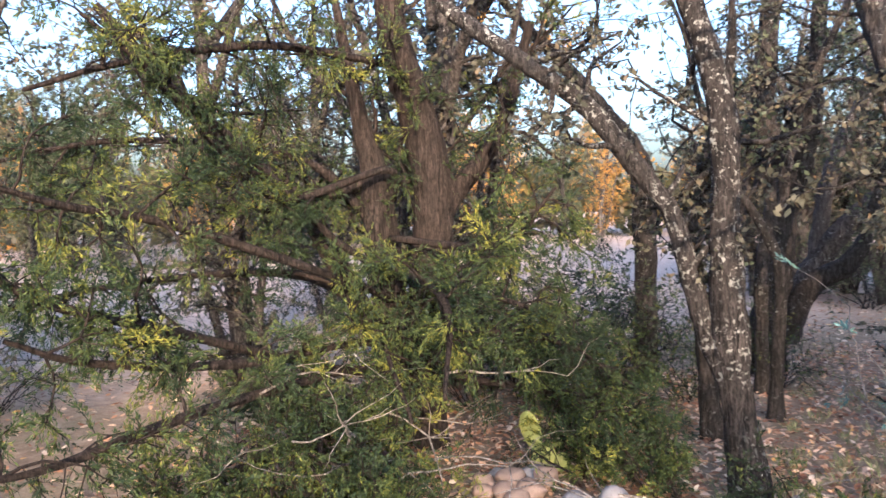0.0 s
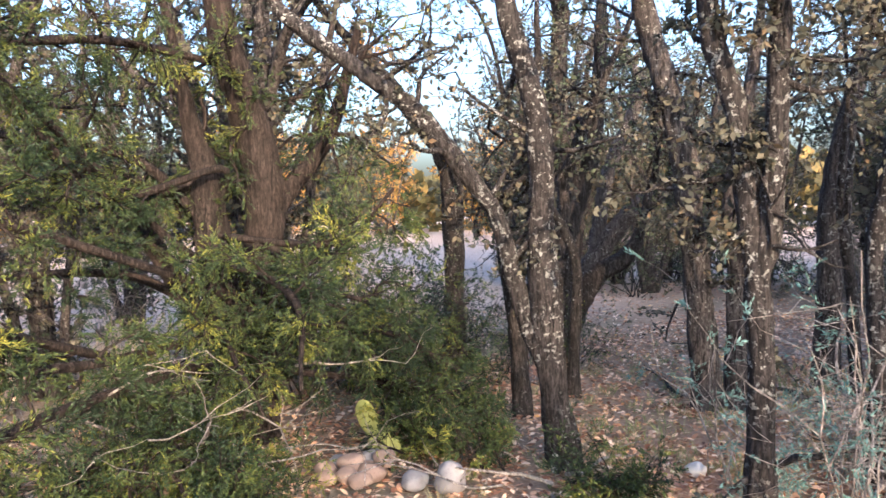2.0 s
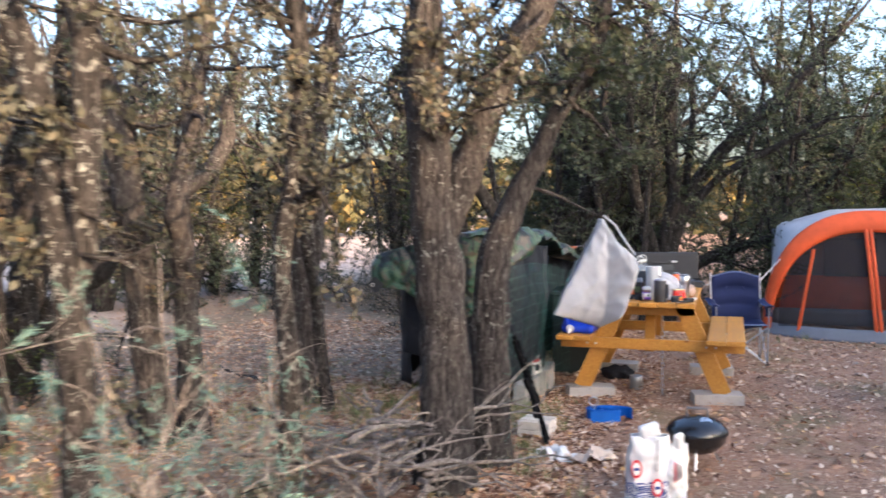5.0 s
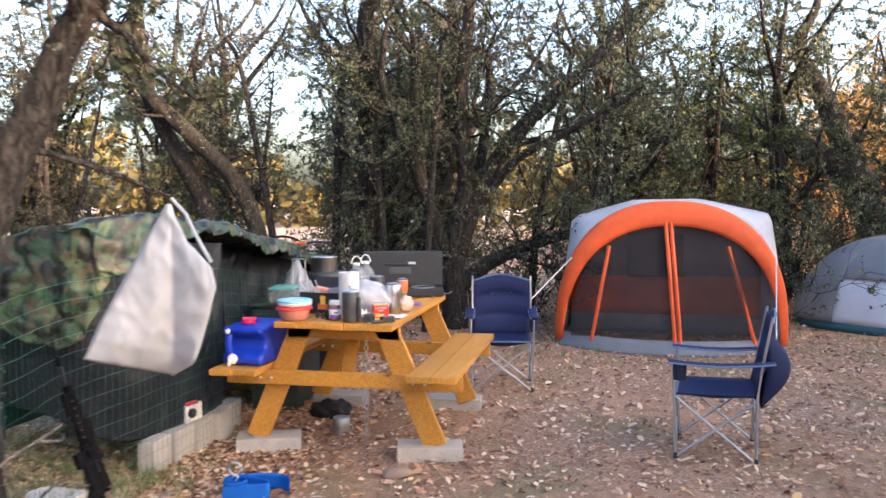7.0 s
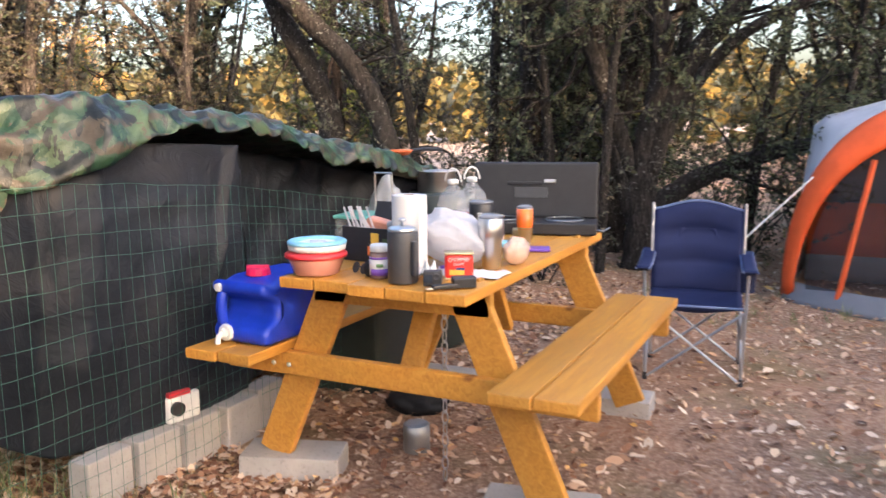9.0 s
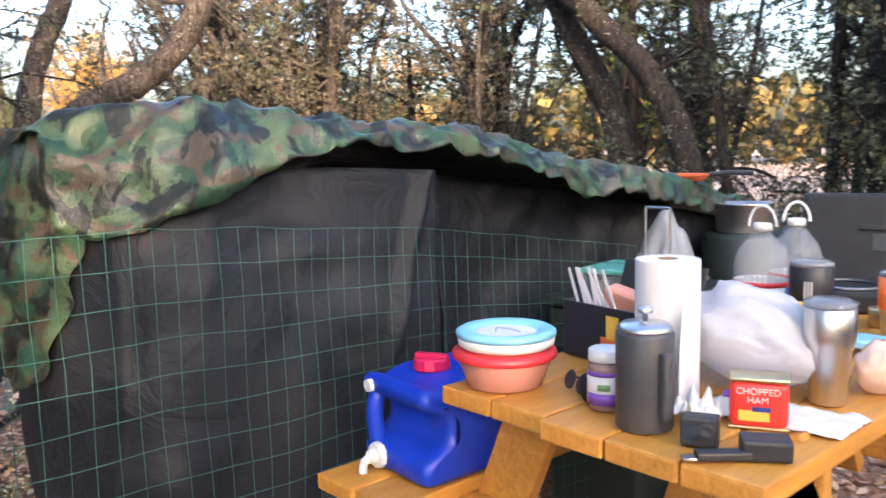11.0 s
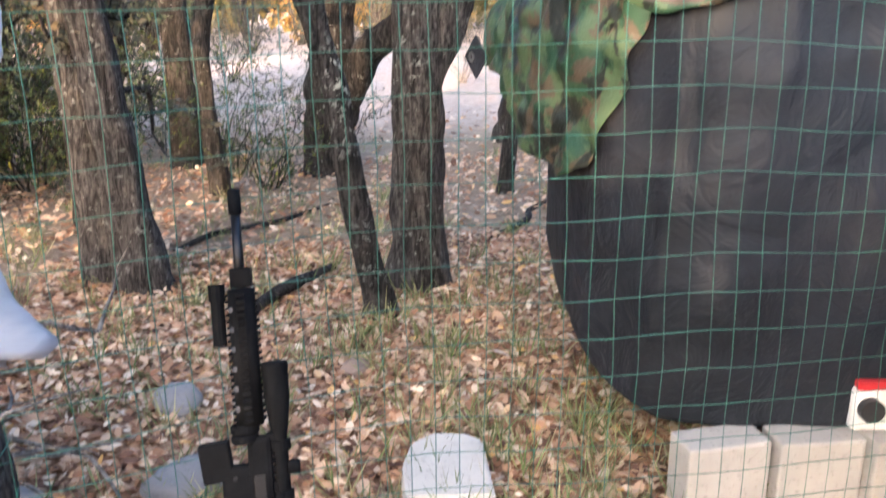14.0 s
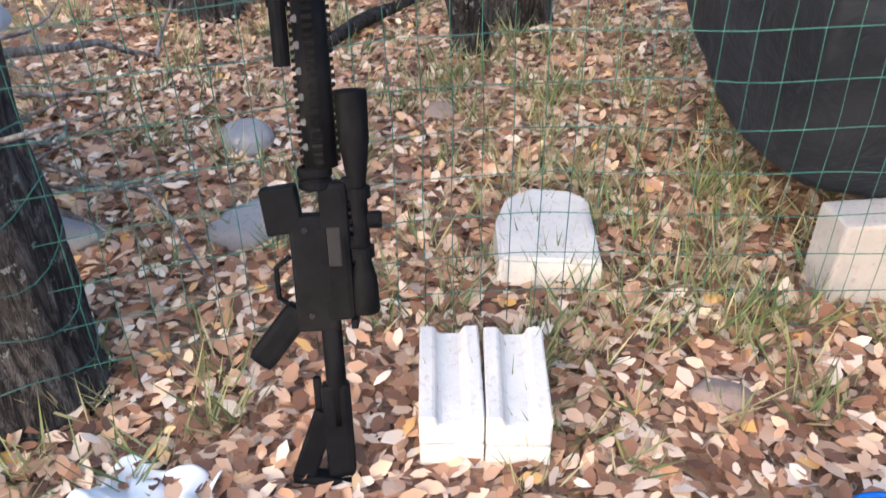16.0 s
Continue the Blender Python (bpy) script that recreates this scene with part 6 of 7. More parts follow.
def water_bottle(at, turn):
    t = thing("water_bottle", at, "large clear plastic water bottle with a carrying loop", "water bottle", "water bottles on the table", turn)
    part("bottle", lathe([(0, 0), (0.066, 0), (0.072, 0.006), (0.072, 0.10), (0.069, 0.105), (0.072, 0.11), (0.072, 0.16), (0.060, 0.20), (0.030, 0.235), (0.022, 0.243), (0.022, 0.252), (0, 0.252)], 36), CLEAR, t, smooth=True)
    part("cap", lathe([(0, 0.250), (0.024, 0.250), (0.024, 0.268), (0.021, 0.271), (0, 0.271)], 24), WHITE_PLASTIC, t, "white cap", True)
    ring_band(0.0728, 0.030, 0.118, 0, 360, WHITE_PLASTIC, t)
    ring_band(0.0732, 0.104, 0.118, 0, 360, RED_PLASTIC, t, "label_stripe")
    ring_band(0.0732, 0.030, 0.104, -20, 12, NAVY_PRINT, t, "label_stripe")
    part("carry_loop", tube([(0.024 * 1.5 * math.cos(a) , 0, 0.262 + 0.055 * math.sin(a)) for a in np.linspace(0, math.pi, 13)], 0.004, 6), WHITE_PLASTIC, t)


bowls()
french_press()
paper_towel()
jar()
tin()
black_bits()
utensil_box()
plastic_bag()
tumbler("steel_tumbler", (0.258, 0.42, TOP), "tall brushed steel travel tumbler", 0.033, 0.046, 0.195, STEEL_BRUSHED)
tumbler("orange_tumbler", (0.155, 1.04, TOP), "steel tumbler with a bright orange upper half", 0.026, 0.034, 0.165, STEEL_BRUSHED, ORANGE_PAINT, 0.40)
tumbler("black_tumbler", (0.0, 0.93, TOP), "wide black insulated mug with pale print", 0.045, 0.052, 0.19, BLACK_PLASTIC)
water_bottle((-0.165, 1.00, TOP), 10)
water_bottle((-0.155, 1.18, TOP), 40)
pk = thing("snack_packet", (0.02, 0.84, TOP), "yellow and red food packet", "packet")
part("body", box(0.11, 0.05, 0.10, (0, 0, 0.05), (-8, 0, 8), 0.014, seg=3), YELLOW_PRINT, pk)
part("print_patch", box(0.05, 0.004, 0.04, (-0.015, -0.031, 0.04), (-8, 0, 8), 0.001), RED_PLASTIC, pk)
for i in range(3):
    part("lettering", box(0.004, 0.002, 0.05, (0.008 + i * 0.008, -0.0535, 0.12), bevel=0), WHITE_PLASTIC, bpy.data.objects["black_tumbler"], "unreadable pale print")
cl = thing("folded_cloth", (0.22, 0.86, TOP), "blue cloth and purple plastic tray on the boards", "cloth", turn=20)
part("tray", box(0.17, 0.09, 0.012, (0.02, 0, 0.007), bevel=0.005), PURPLE, cl)
part("cloth", box(0.12, 0.10, 0.02, (-0.05, 0.02, 0.022), (0, 6, 8), 0.008, seg=3), SKY_BLUE, cl)
wr = thing("paper_wrapper", (0.26, 0.30, TOP), "torn white and purple paper wrapper", "wrapper")
sheet("paper", lambda u, v: (-0.16 + 0.26 * u, -0.10 + 0.13 * v + 0.03 * u, 0.004 + 0.014 * abs(noise.noise(Vector((u * 5, v * 5, 1))))), 24, 14, PAPER, wr, "", 0.001)
part("print_patch", box(0.10, 0.03, 0.003, (-0.10, 0.02, 0.020), (8, -6, 20), 0.001), PURPLE, wr)
tis = thing("paper_tissue", (0.135, 0.155, TOP), "crumpled white paper tissue", "tissue")
sheet("paper", lambda u, v: (-0.03 + 0.07 * u, -0.035 + 0.07 * v, 0.004 + 0.05 * abs(noise.noise(Vector((u * 4, v * 4, 7)))) + 0.02 * math.sin(u * 3)), 18, 18, PAPER, tis, "", 0.001)
fish = thing("fish_tin", (0.10, 1.16, TOP), "small flat gilt tin", "tin can")
part("body", lathe([(0, 0), (0.045, 0), (0.046, 0.003), (0.046, 0.045), (0.044, 0.048), (0, 0.046)], 28), TIN_GOLD, fish, smooth=True)


def stove():
    t = thing("camp_stove", (0.06, 1.41, TOP), "black two-burner camp stove with its lid raised", "camp stove", turn=14)
    blk = plastic("black_enamel", (0.012, 0.012, 0.014), 0.5)
    part("base", box(0.60, 0.24, 0.055, (0, 0, 0.030), bevel=0.008), blk, t)
    part("lid", box(0.60, 0.055, 0.27, (0, 0.125, 0.19), (-4, 0, 0), 0.016, seg=3), blk, t, "upright black lid")
    part("lid_rib", box(0.17, 0.010, 0.016, (-0.05, 0.094, 0.225), (-4, 0, 0), 0.004), blk, t)
    part("latch", box(0.055, 0.014, 0.018, (0.07, 0.094, 0.235), (-4, 0, 0), 0.004), STEEL, t, "steel latch")
    part("lid_groove", box(0.16, 0.006, 0.05, (-0.02, 0.096, 0.18), (-4, 0, 0), 0.002), CHARCOAL, t)
    for x in (-0.15, 0.15):
        part("burner_grate", tube([(x + 0.09 * math.cos(a), 0.09 * math.sin(a), 0.064) for a in np.linspace(0, 2 * math.pi, 17)], 0.004, 6), STEEL, t)
    part("hook", tube([(0.29, -0.10, 0.03), (0.33, -0.12, 0.025), (0.36, -0.10, 0.04)], 0.003, 6), STEEL, t)


stove()

# ---- water jug on the bench ----


def water_jug():
    t = thing("water_jug", (-0.565, 0.235, 0.554), "bright blue water container with a white spigot on the bench", "water jug", turn=-4)
    b = box(0.265, 0.40, 0.235, (0, 0, 0.118), bevel=0.035, seg=4)
    bmesh.ops.subdivide_edges(b, edges=[e for e in b.edges if e.calc_length() > 0.05], cuts=11, use_grid_fill=True)
    for v in b.verts:
        c = v.co
        waist = math.exp(-((c.z - 0.125) / 0.052) ** 4)
        if c.y < -0.12:
            c.y += 0.075 * waist * min(1.0, (-0.12 - c.y) / 0.05)
        if abs(c.x) > 0.10:
            groove = math.exp(-((c.y + 0.05 + 0.25 * math.sin((c.z - 0.12) * 14) * 0.12) / 0.022) ** 2) * math.sin(min(1.0, c.z / 0.2) * math.pi) ** 0.5
            pad = math.exp(-((c.y - 0.07) / 0.07) ** 4) * math.exp(-((c.z - 0.11) / 0.06) ** 4)
            c.x -= math.copysign(0.012 * groove + 0.008 * pad, c.x)
        if c.z > 0.2:
            c.z -= 0.018 * math.exp(-((c.y + 0.14) / 0.03) ** 2)
    part("body", b, JUG_BLUE, t, smooth=True)
    part("handle", tube([(-0.085, -0.165, 0.045), (-0.090, -0.182, 0.075), (-0.092, -0.186, 0.125), (-0.090, -0.182, 0.165), (-0.085, -0.165, 0.20)], 0.021, 14), JUG_BLUE, t, smooth=True)
    part("cap", lathe([(0, 0), (0.045, 0), (0.047, 0.004), (0.045, 0.026), (0.040, 0.030), (0, 0.028)], 12), PINK_CAP, t, "crimson screw cap", m=pose(-0.02, -0.06, 0.234))
    part("cap_bar", box(0.085, 0.022, 0.012, (-0.02, -0.06, 0.266), (0, 0, 30), 0.004), PINK_CAP, t)
    part("vent_cap", lathe([(0, 0), (0.016, 0), (0.015, 0.014), (0, 0.016)], 16), WHITE_PLASTIC, t, "white vent cap", m=pose(-0.085, -0.195, 0.205, 90, 0, 0))
    s = part("spigot", lathe([(0, 0), (0.030, 0), (0.033, 0.006), (0.030, 0.018), (0.018, 0.020), (0.016, 0.034), (0, 0.034)], 12), WHITE_PLASTIC, t, "white tap", m=pose(-0.055, -0.195, 0.040, 90, 0, 0))
    part("nozzle", tube([(0, 0, 0.03), (0, -0.008, 0.048), (0, -0.022, 0.052), (0, -0.034, 0.052)], 0.0105, 10), WHITE_PLASTIC, s)


water_jug()

# ---- hanging sack ----


def hanging_sack():
    o = Vector((-0.14, -1.495, 0.775))
    t = thing("woven_sack", tuple(o), "white woven plastic sack hung by one handle", "sack")
    side = Vector((0.83, 0.56, 0)).normalized()
    out = Vector((0.56, -0.83, 0)).normalized()
    mat = cloth("woven_white_poly", (0.50, 0.51, 0.54), 0.10, 0.55, 0.25, 320)

    def face(sgn):
        def fn(u, v):
            # narrow at the hung top, wide and slanted at the foot
            left = lerp_table(v, [(0, -0.32), (0.25, -0.26), (0.5, -0.18), (0.75, -0.10), (0.92, -0.04), (1, -0.008)])
            right = lerp_table(v, [(0, 0.02), (0.1, 0.09), (0.3, 0.14), (0.55, 0.19), (0.66, 0.17), (0.8, 0.07), (0.93, 0.025), (1, 0.008)])
            x = left + (right - left) * u
            z = 0.74 * v + (0.10 * (1 - u) + 0.05) * (1 - v) ** 1.3
            bulge = 0.07 * math.sin(math.pi * u) ** 0.6 * math.sin(math.pi * min(1, v * 0.9 + 0.04)) ** 0.7
            p = Vector((x * 5, z * 4, sgn * 3))
            k = bulge + 0.020 * noise.noise(p * 1.2) + 0.012 * (1 - 2 * abs(noise.noise(p * 2.3))) + 0.010 * (1 - 2 * abs(noise.noise(Vector((x * 16 + z * 4, z * 6, sgn))))) * (0.3 + v)
            way = side if x < 0 else Vector((1.25, -0.46, 0))
            poke = Vector((-0.055, 0.06, 0)) * max(0.0, 1 - v / 0.13) * u
            return tuple(way * x + poke + out * (sgn * k) + Vector((0, 0, z)))
        return fn

    sheet("front_panel", face(1), 40, 60, mat, t, "", 0.0015)
    sheet("back_panel", face(-1), 40, 60, mat, t, "", 0.0015)
    part("handle", tube([tuple(Vector((1.25, -0.46, 0)) * x + Vector((0, 0, z))) for x, z in ((0.01, 0.76), (0.07, 0.70), (0.11, 0.62), (0.17, 0.52), (0.13, 0.50), (0.07, 0.55), (0.04, 0.64))], 0.007, 8), mat, t)


hanging_sack()

# ---- rifle leaning on the fence ----


def rifle():
    butt, muzzle = Vector((-0.53, -1.298, 0.012)), Vector((-0.80, -1.315, 0.85))
    d = (muzzle - butt).normalized()
    up = Vector((0, 1, 0)) - d * d.y
    up.normalize()
    across = d.cross(up)
    m = Matrix((across, up, d)).transposed().to_4x4()
    m.translation = butt
    t = new("rifle")
    t.empty_display_size = 0.1
    t.matrix_world = m
    tagged(t, "black rifle with a scope leaning butt-down against the fence", "rifle")
    gun = plastic("matt_black_polymer", (0.0030, 0.0030, 0.0035), 0.6, 0.03, 0.05)
    steel = metal("black_steel", (0.03, 0.03, 0.033), 0.4)

    # local: z along the barrel, y towards the sights
    def bx(n, sx, sy, sz, at, rot=(0, 0, 0), bev=0.004, mat=gun, label=""):
        return part(n, box(sx, sy, sz, at, rot, bev), mat, t, label)

    bx("buttplate", 0.030, 0.100, 0.014, (0, -0.022, 0.008), (-10, 0, 0))
    bx("stock", 0.028, 0.042, 0.15, (0, 0.002, 0.09), bev=0.008)
    bx("stock", 0.024, 0.034, 0.12, (0, -0.036, 0.066), (-22, 0, 0))
    bx("stock_lever", 0.012, 0.012, 0.05, (0, -0.024, 0.15))
    part("buffer_tube", tube([(0, 0.004, 0.10), (0, 0.004, 0.27)], 0.015, 14), gun, t, smooth=True)
    bx("lower_receiver", 0.030, 0.060, 0.17, (0, -0.012, 0.335), bev=0.006)
    bx("upper_receiver", 0.034, 0.040, 0.20, (0, 0.022, 0.365), bev=0.008)
    bx("magazine_well", 0.030, 0.050, 0.066, (0, -0.050, 0.428), (6, 0, 0))
    g = bx("pistol_grip", 0.028, 0.040, 0.105, (0, -0.070, 0.243), (-40, 0, 0), 0.010)
    part("trigger_guard", tube([(0, -0.045, 0.285), (0, -0.066, 0.300), (0, -0.066, 0.345), (0, -0.045, 0.36)], 0.004, 6), gun, t)
    part("forward_assist", lathe([(0, 0), (0.007, 0), (0.007, 0.02), (0, 0.022)], 10), gun, t, m=pose(0.017, 0.012, 0.30, 0, 60, 0))
    bx("ejection_port", 0.002, 0.018, 0.055, (-0.0175, 0.020, 0.375), bev=0.0005, mat=steel)
    bx("dust_cover", 0.002, 0.012, 0.055, (-0.0178, 0.004, 0.375), bev=0.0005)
    bx("charging_handle", 0.050, 0.010, 0.014, (0, 0.040, 0.262), bev=0.002)
    for i in range(16):
        bx("rail_tooth", 0.020, 0.006, 0.006, (0, 0.044, 0.282 + i * 0.0115), bev=0.001)
    part("pin", lathe([(0, 0), (0.004, 0), (0.004, 0.002), (0, 0.002)], 10), steel, t, m=pose(-0.0155, -0.02, 0.275, 0, -90, 0))
    part("pin", lathe([(0, 0), (0.004, 0), (0.004, 0.002), (0, 0.002)], 10), steel, t, m=pose(-0.0155, -0.02, 0.40, 0, -90, 0))
    part("barrel_nut", lathe([(0.021, 0.455), (0.024, 0.458), (0.024, 0.466), (0.021, 0.470), (0.024, 0.474), (0.024, 0.484), (0.021, 0.487)], 20), gun, t)
    part("handguard", tube([(0, 0.010, 0.485), (0, 0.010, 0.715)], 0.023, 16), gun, t, smooth=True)
    for a in (0, 90, 180, 270):
        r = radians(a)
        for i in range(20):
            x, y = 0.0245 * math.sin(r), 0.010 + 0.0245 * math.cos(r)
            bx("rail_tooth", 0.014, 0.005, 0.006, (x, y, 0.495 + i * 0.0110), (0, 0, -a), 0.001)
    for i in range(6):
        for s in (-1, 1):
            part("vent", lathe([(0, 0), (0.005, 0), (0.005, 0.001), (0, 0.001)], 10), INK, t, m=pose(s * 0.0170, -0.0065, 0.515 + i * 0.033, 0, s * 90, 0) @ pose(0, 0, 0.0))
    part("gas_block", box(0.026, 0.036, 0.035, (0, 0.012, 0.733), bevel=0.004), gun, t)
    part("barrel", tube([(0, 0.010, 0.70), (0, 0.010, 0.845)], 0.0085, 12), steel, t, "steel barrel", True)
    part("flash_hider", lathe([(0.0, 0.0), (0.0105, 0.0), (0.011, 0.004), (0.011, 0.042), (0.007, 0.044), (0.005, 0.036), (0, 0.036)], 14), gun, t, m=pose(0, 0.010, 0.840), smooth=True)
    part("torch", tube([(0.0, -0.030, 0.62), (0.0, -0.030, 0.70)], 0.0115, 12), gun, t, "small weapon light")
    part("torch_head", tube([(0.0, -0.030, 0.695), (0.0, -0.030, 0.725)], 0.014, 12), gun, t)
    s = part("scope", lathe([(0, 0), (0.019, 0), (0.020, 0.004), (0.019, 0.05), (0.013, 0.075), (0.0127, 0.19), (0.016, 0.21), (0.021, 0.25), (0.0225, 0.31), (0.021, 0.315), (0, 0.31)], 24), gun, t, "telescopic sight", True, m=pose(0, 0.056, 0.272))
    for z in (0.09, 0.175):
        part("scope_ring", lathe([(0.0127, -0.008), (0.018, -0.008), (0.018, 0.008), (0.0127, 0.008)], 18), gun, s, m=pose(0, 0, z))
    for z in (0.375, 0.46):
        bx("scope_mount", 0.022, 0.024, 0.018, (0, 0.046, z))
    part("turret", lathe([(0, 0), (0.012, 0), (0.013, 0.016), (0.011, 0.020), (0, 0.020)], 16), gun, s, m=pose(0, 0.011, 0.135, -90, 0, 0))
    part("turret", lathe([(0, 0), (0.012, 0), (0.013, 0.016), (0.011, 0.020), (0, 0.020)], 16), gun, s, m=pose(0.011, 0, 0.135, 0, 90, 0))


rifle()

# ---- blocks and slab on the leaves ----


def grooved_block(at, turn):
    b = box(0.10, 0.225, 0.052, (0, 0, 0.026), bevel=0.005)
    ob = thing("concrete_block", at, "pale grooved concrete paver stacked beside the fence", "concrete block", "grooved pavers", turn)
    part("lower_course", b, LIMESTONE, ob)
    v = [(-0.05, 0), (0.05, 0), (0.05, 0.056), (0.026, 0.056), (0.018, 0.040), (-0.018, 0.040), (-0.026, 0.056), (-0.05, 0.056)]
    b = bmesh.new()
    a = [b.verts.new((x, -0.11, 0.054 + z)) for x, z in v]
    c = [b.verts.new((x, 0.11, 0.054 + z)) for x, z in v]
    b.faces.new(a)
    b.faces.new(list(reversed(c)))
    for i in range(8):
        j = (i + 1) % 8
        b.faces.new((a[j], a[i], c[i], c[j]))
    bmesh.ops.recalc_face_normals(b, faces=b.faces[:])
    bmesh.ops.bevel(b, geom=b.edges[:], offset=0.003, segments=1, affect="EDGES")
    part("upper_course", b, LIMESTONE, ob)


grooved_block((-0.665, -1.125, 0), 88)
grooved_block((-0.655, -1.020, 0), 86)


def slab():
    pts = [(-0.11, -0.15), (0.10, -0.15), (0.105, 0.12), (0.06, 0.15), (-0.03, 0.15), (-0.09, 0.10), (-0.115, 0.0)]
    b = bmesh.new()
    lo = [b.verts.new((x, y, 0)) for x, y in pts]
    hi = [b.verts.new((x * 0.97, y * 0.97, 0.07)) for x, y in pts]
    b.faces.new(list(reversed(lo)))
    b.faces.new(hi)
    for i in range(len(pts)):
        j = (i + 1) % len(pts)
        b.faces.new((lo[i], lo[j], hi[j], hi[i]))
    bmesh.ops.bevel(b, geom=b.edges[:], offset=0.008, segments=2, affect="EDGES")
    for v in b.verts:
        v.co += Vector((1, 1, 0.7)) * 0.004 * noise.noise(v.co * 25)
    ob = part("limestone_slab", b, LIMESTONE)
    ob.matrix_world = pose(-1.155, -0.89, 0.005, 0, 3, 86)
    tagged(ob, "flat white limestone slab with a broken corner", "stone slab")


slab()

# ---- blue strap with a steel ring ----


def strap():
    t = thing("tow_strap", (-0.28, -0.55, 0.0), "coiled wide blue webbing strap with a steel ring", "strap", turn=14)
    web = cloth("blue_webbing", (0.008, 0.10, 0.42), 0.15, 0.6, 0, 260)

    def coil(u, v):
        a = u * 2 * math.pi * 2.3
        k = 0.10 - 0.018 * u * 2.3
        if u < 0.42:
            w = 1.7
        else:
            w = 0.9
        cx = 0.05 if u < 0.42 else -0.055
        f = max(0, min(1, (u - 0.36) / 0.12))
        cx, w = 0.05 * (1 - f) - 0.055 * f, 1.7 * (1 - f) + 0.9 * f
        return (cx + k * w * math.cos(a), k * 0.95 * math.sin(a), 0.006 + 0.085 * v)

    sheet("webbing", coil, 110, 6, web, t, "", 0.006)
    part("loose_end", box(0.20, 0.006, 0.085, (0.0, -0.115, 0.05), (0, 0, 6), 0.002), web, t)
    part("ring", tube([(-0.065 + 0.032 * math.cos(a), 0.03, 0.135 + 0.032 * math.sin(a)) for a in np.linspace(0, 2 * math.pi, 21)], 0.006, 8), STEEL, t, "steel ring", True)
    part("shackle", tube([(-0.065, 0.03, 0.07), (-0.05, 0.03, 0.09), (-0.065, 0.03, 0.105), (-0.08, 0.03, 0.09)], 0.006, 8), STEEL, t)


strap()

# ---- charcoal, grill, litter ----


def paper_sack(at, turn, size, label, blue):
    t = thing("charcoal_bag", at, label, "paper bag", "charcoal bags", turn)
    sx, sy, sz = size

    def mk(z0, z1):
        def fn(u, v):
            a = 2 * math.pi * u
            z = z0 + (z1 - z0) * v
            k = z / sz
            pinch = 1 - 0.55 * max(0, (k - 0.62) / 0.38) ** 1.4
            c, s = math.cos(a), math.sin(a)
            x = sx / 2 * math.copysign(abs(c) ** 0.6, c) * (0.9 + 0.1 * pinch)
            y = sy / 2 * math.copysign(abs(s) ** 0.6, s) * pinch
            p = Vector((x * 9, y * 9, z * 7 + sx * 40))
            n = 0.020 * (1 - 2 * abs(noise.noise(p))) + 0.009 * (1 - 2 * abs(noise.noise(p * 2.3))) + 0.014 * noise.noise(p * 0.5)
            return (x + n + 0.05 * max(0, k - 0.6), y + n, max(0.001, z))
        return fn

    white = cloth("white_sack_paper", (0.76, 0.74, 0.72), 0.06, 0.6, 0.1, 60)
    sheet("sack", mk(0.0, sz), 48, 36, white, t, "", 0.0015)
    part("fold", box(sx * 0.5, sy * 0.35, 0.09, (0.03, 0, sz + 0.02), (10, -14, 8), 0.02, seg=3), white, t, smooth=True)
    if blue:
        sheet("blue_band", mk(0.03, sz * 0.33), 48, 12, NAVY_PRINT, t, "navy printed band", 0.003)
        for x, z in ((-0.055, 0.20), (0.055, 0.10)):
            part("emblem", lathe([(0, 0), (0.036, 0), (0.038, 0.001), (0, 0.002)], 24), RED_PLASTIC, t, "red oval emblem", m=pose(x, -sy / 2 - 0.010, z, 90, 0, 0) @ Matrix.Diagonal((0.8, 1.3, 1, 1)))
            part("emblem_field", lathe([(0, 0), (0.027, 0), (0, 0.003)], 24), WHITE_PLASTIC, t, m=pose(x, -sy / 2 - 0.012, z, 90, 0, 0) @ Matrix.Diagonal((0.8, 1.3, 1, 1)))
            part("emblem_bar", box(0.030, 0.002, 0.016, (x, -sy / 2 - 0.0155, z), bevel=0), NAVY_PRINT, t)
        writing("THE ORIGINAL", 0.026, t, pose(0.055, -sy / 2 - 0.006, 0.27, 90, -90, 0), INK)
    else:
        for i in range(3):
            part("lettering", box(0.008, 0.002, 0.11 - 0.02 * i, (-0.02 + i * 0.017, -sy / 2 - 0.006, 0.17), bevel=0), INK if i else RED_PLASTIC, t, "unreadable print")


paper_sack((0.185, -2.20, 0), 18, (0.22, 0.13, 0.36), "tall white and navy charcoal bag, half folded shut", True)
paper_sack((0.335, -2.13, 0), 32, (0.12, 0.10, 0.30), "slumped white charcoal bag", False)


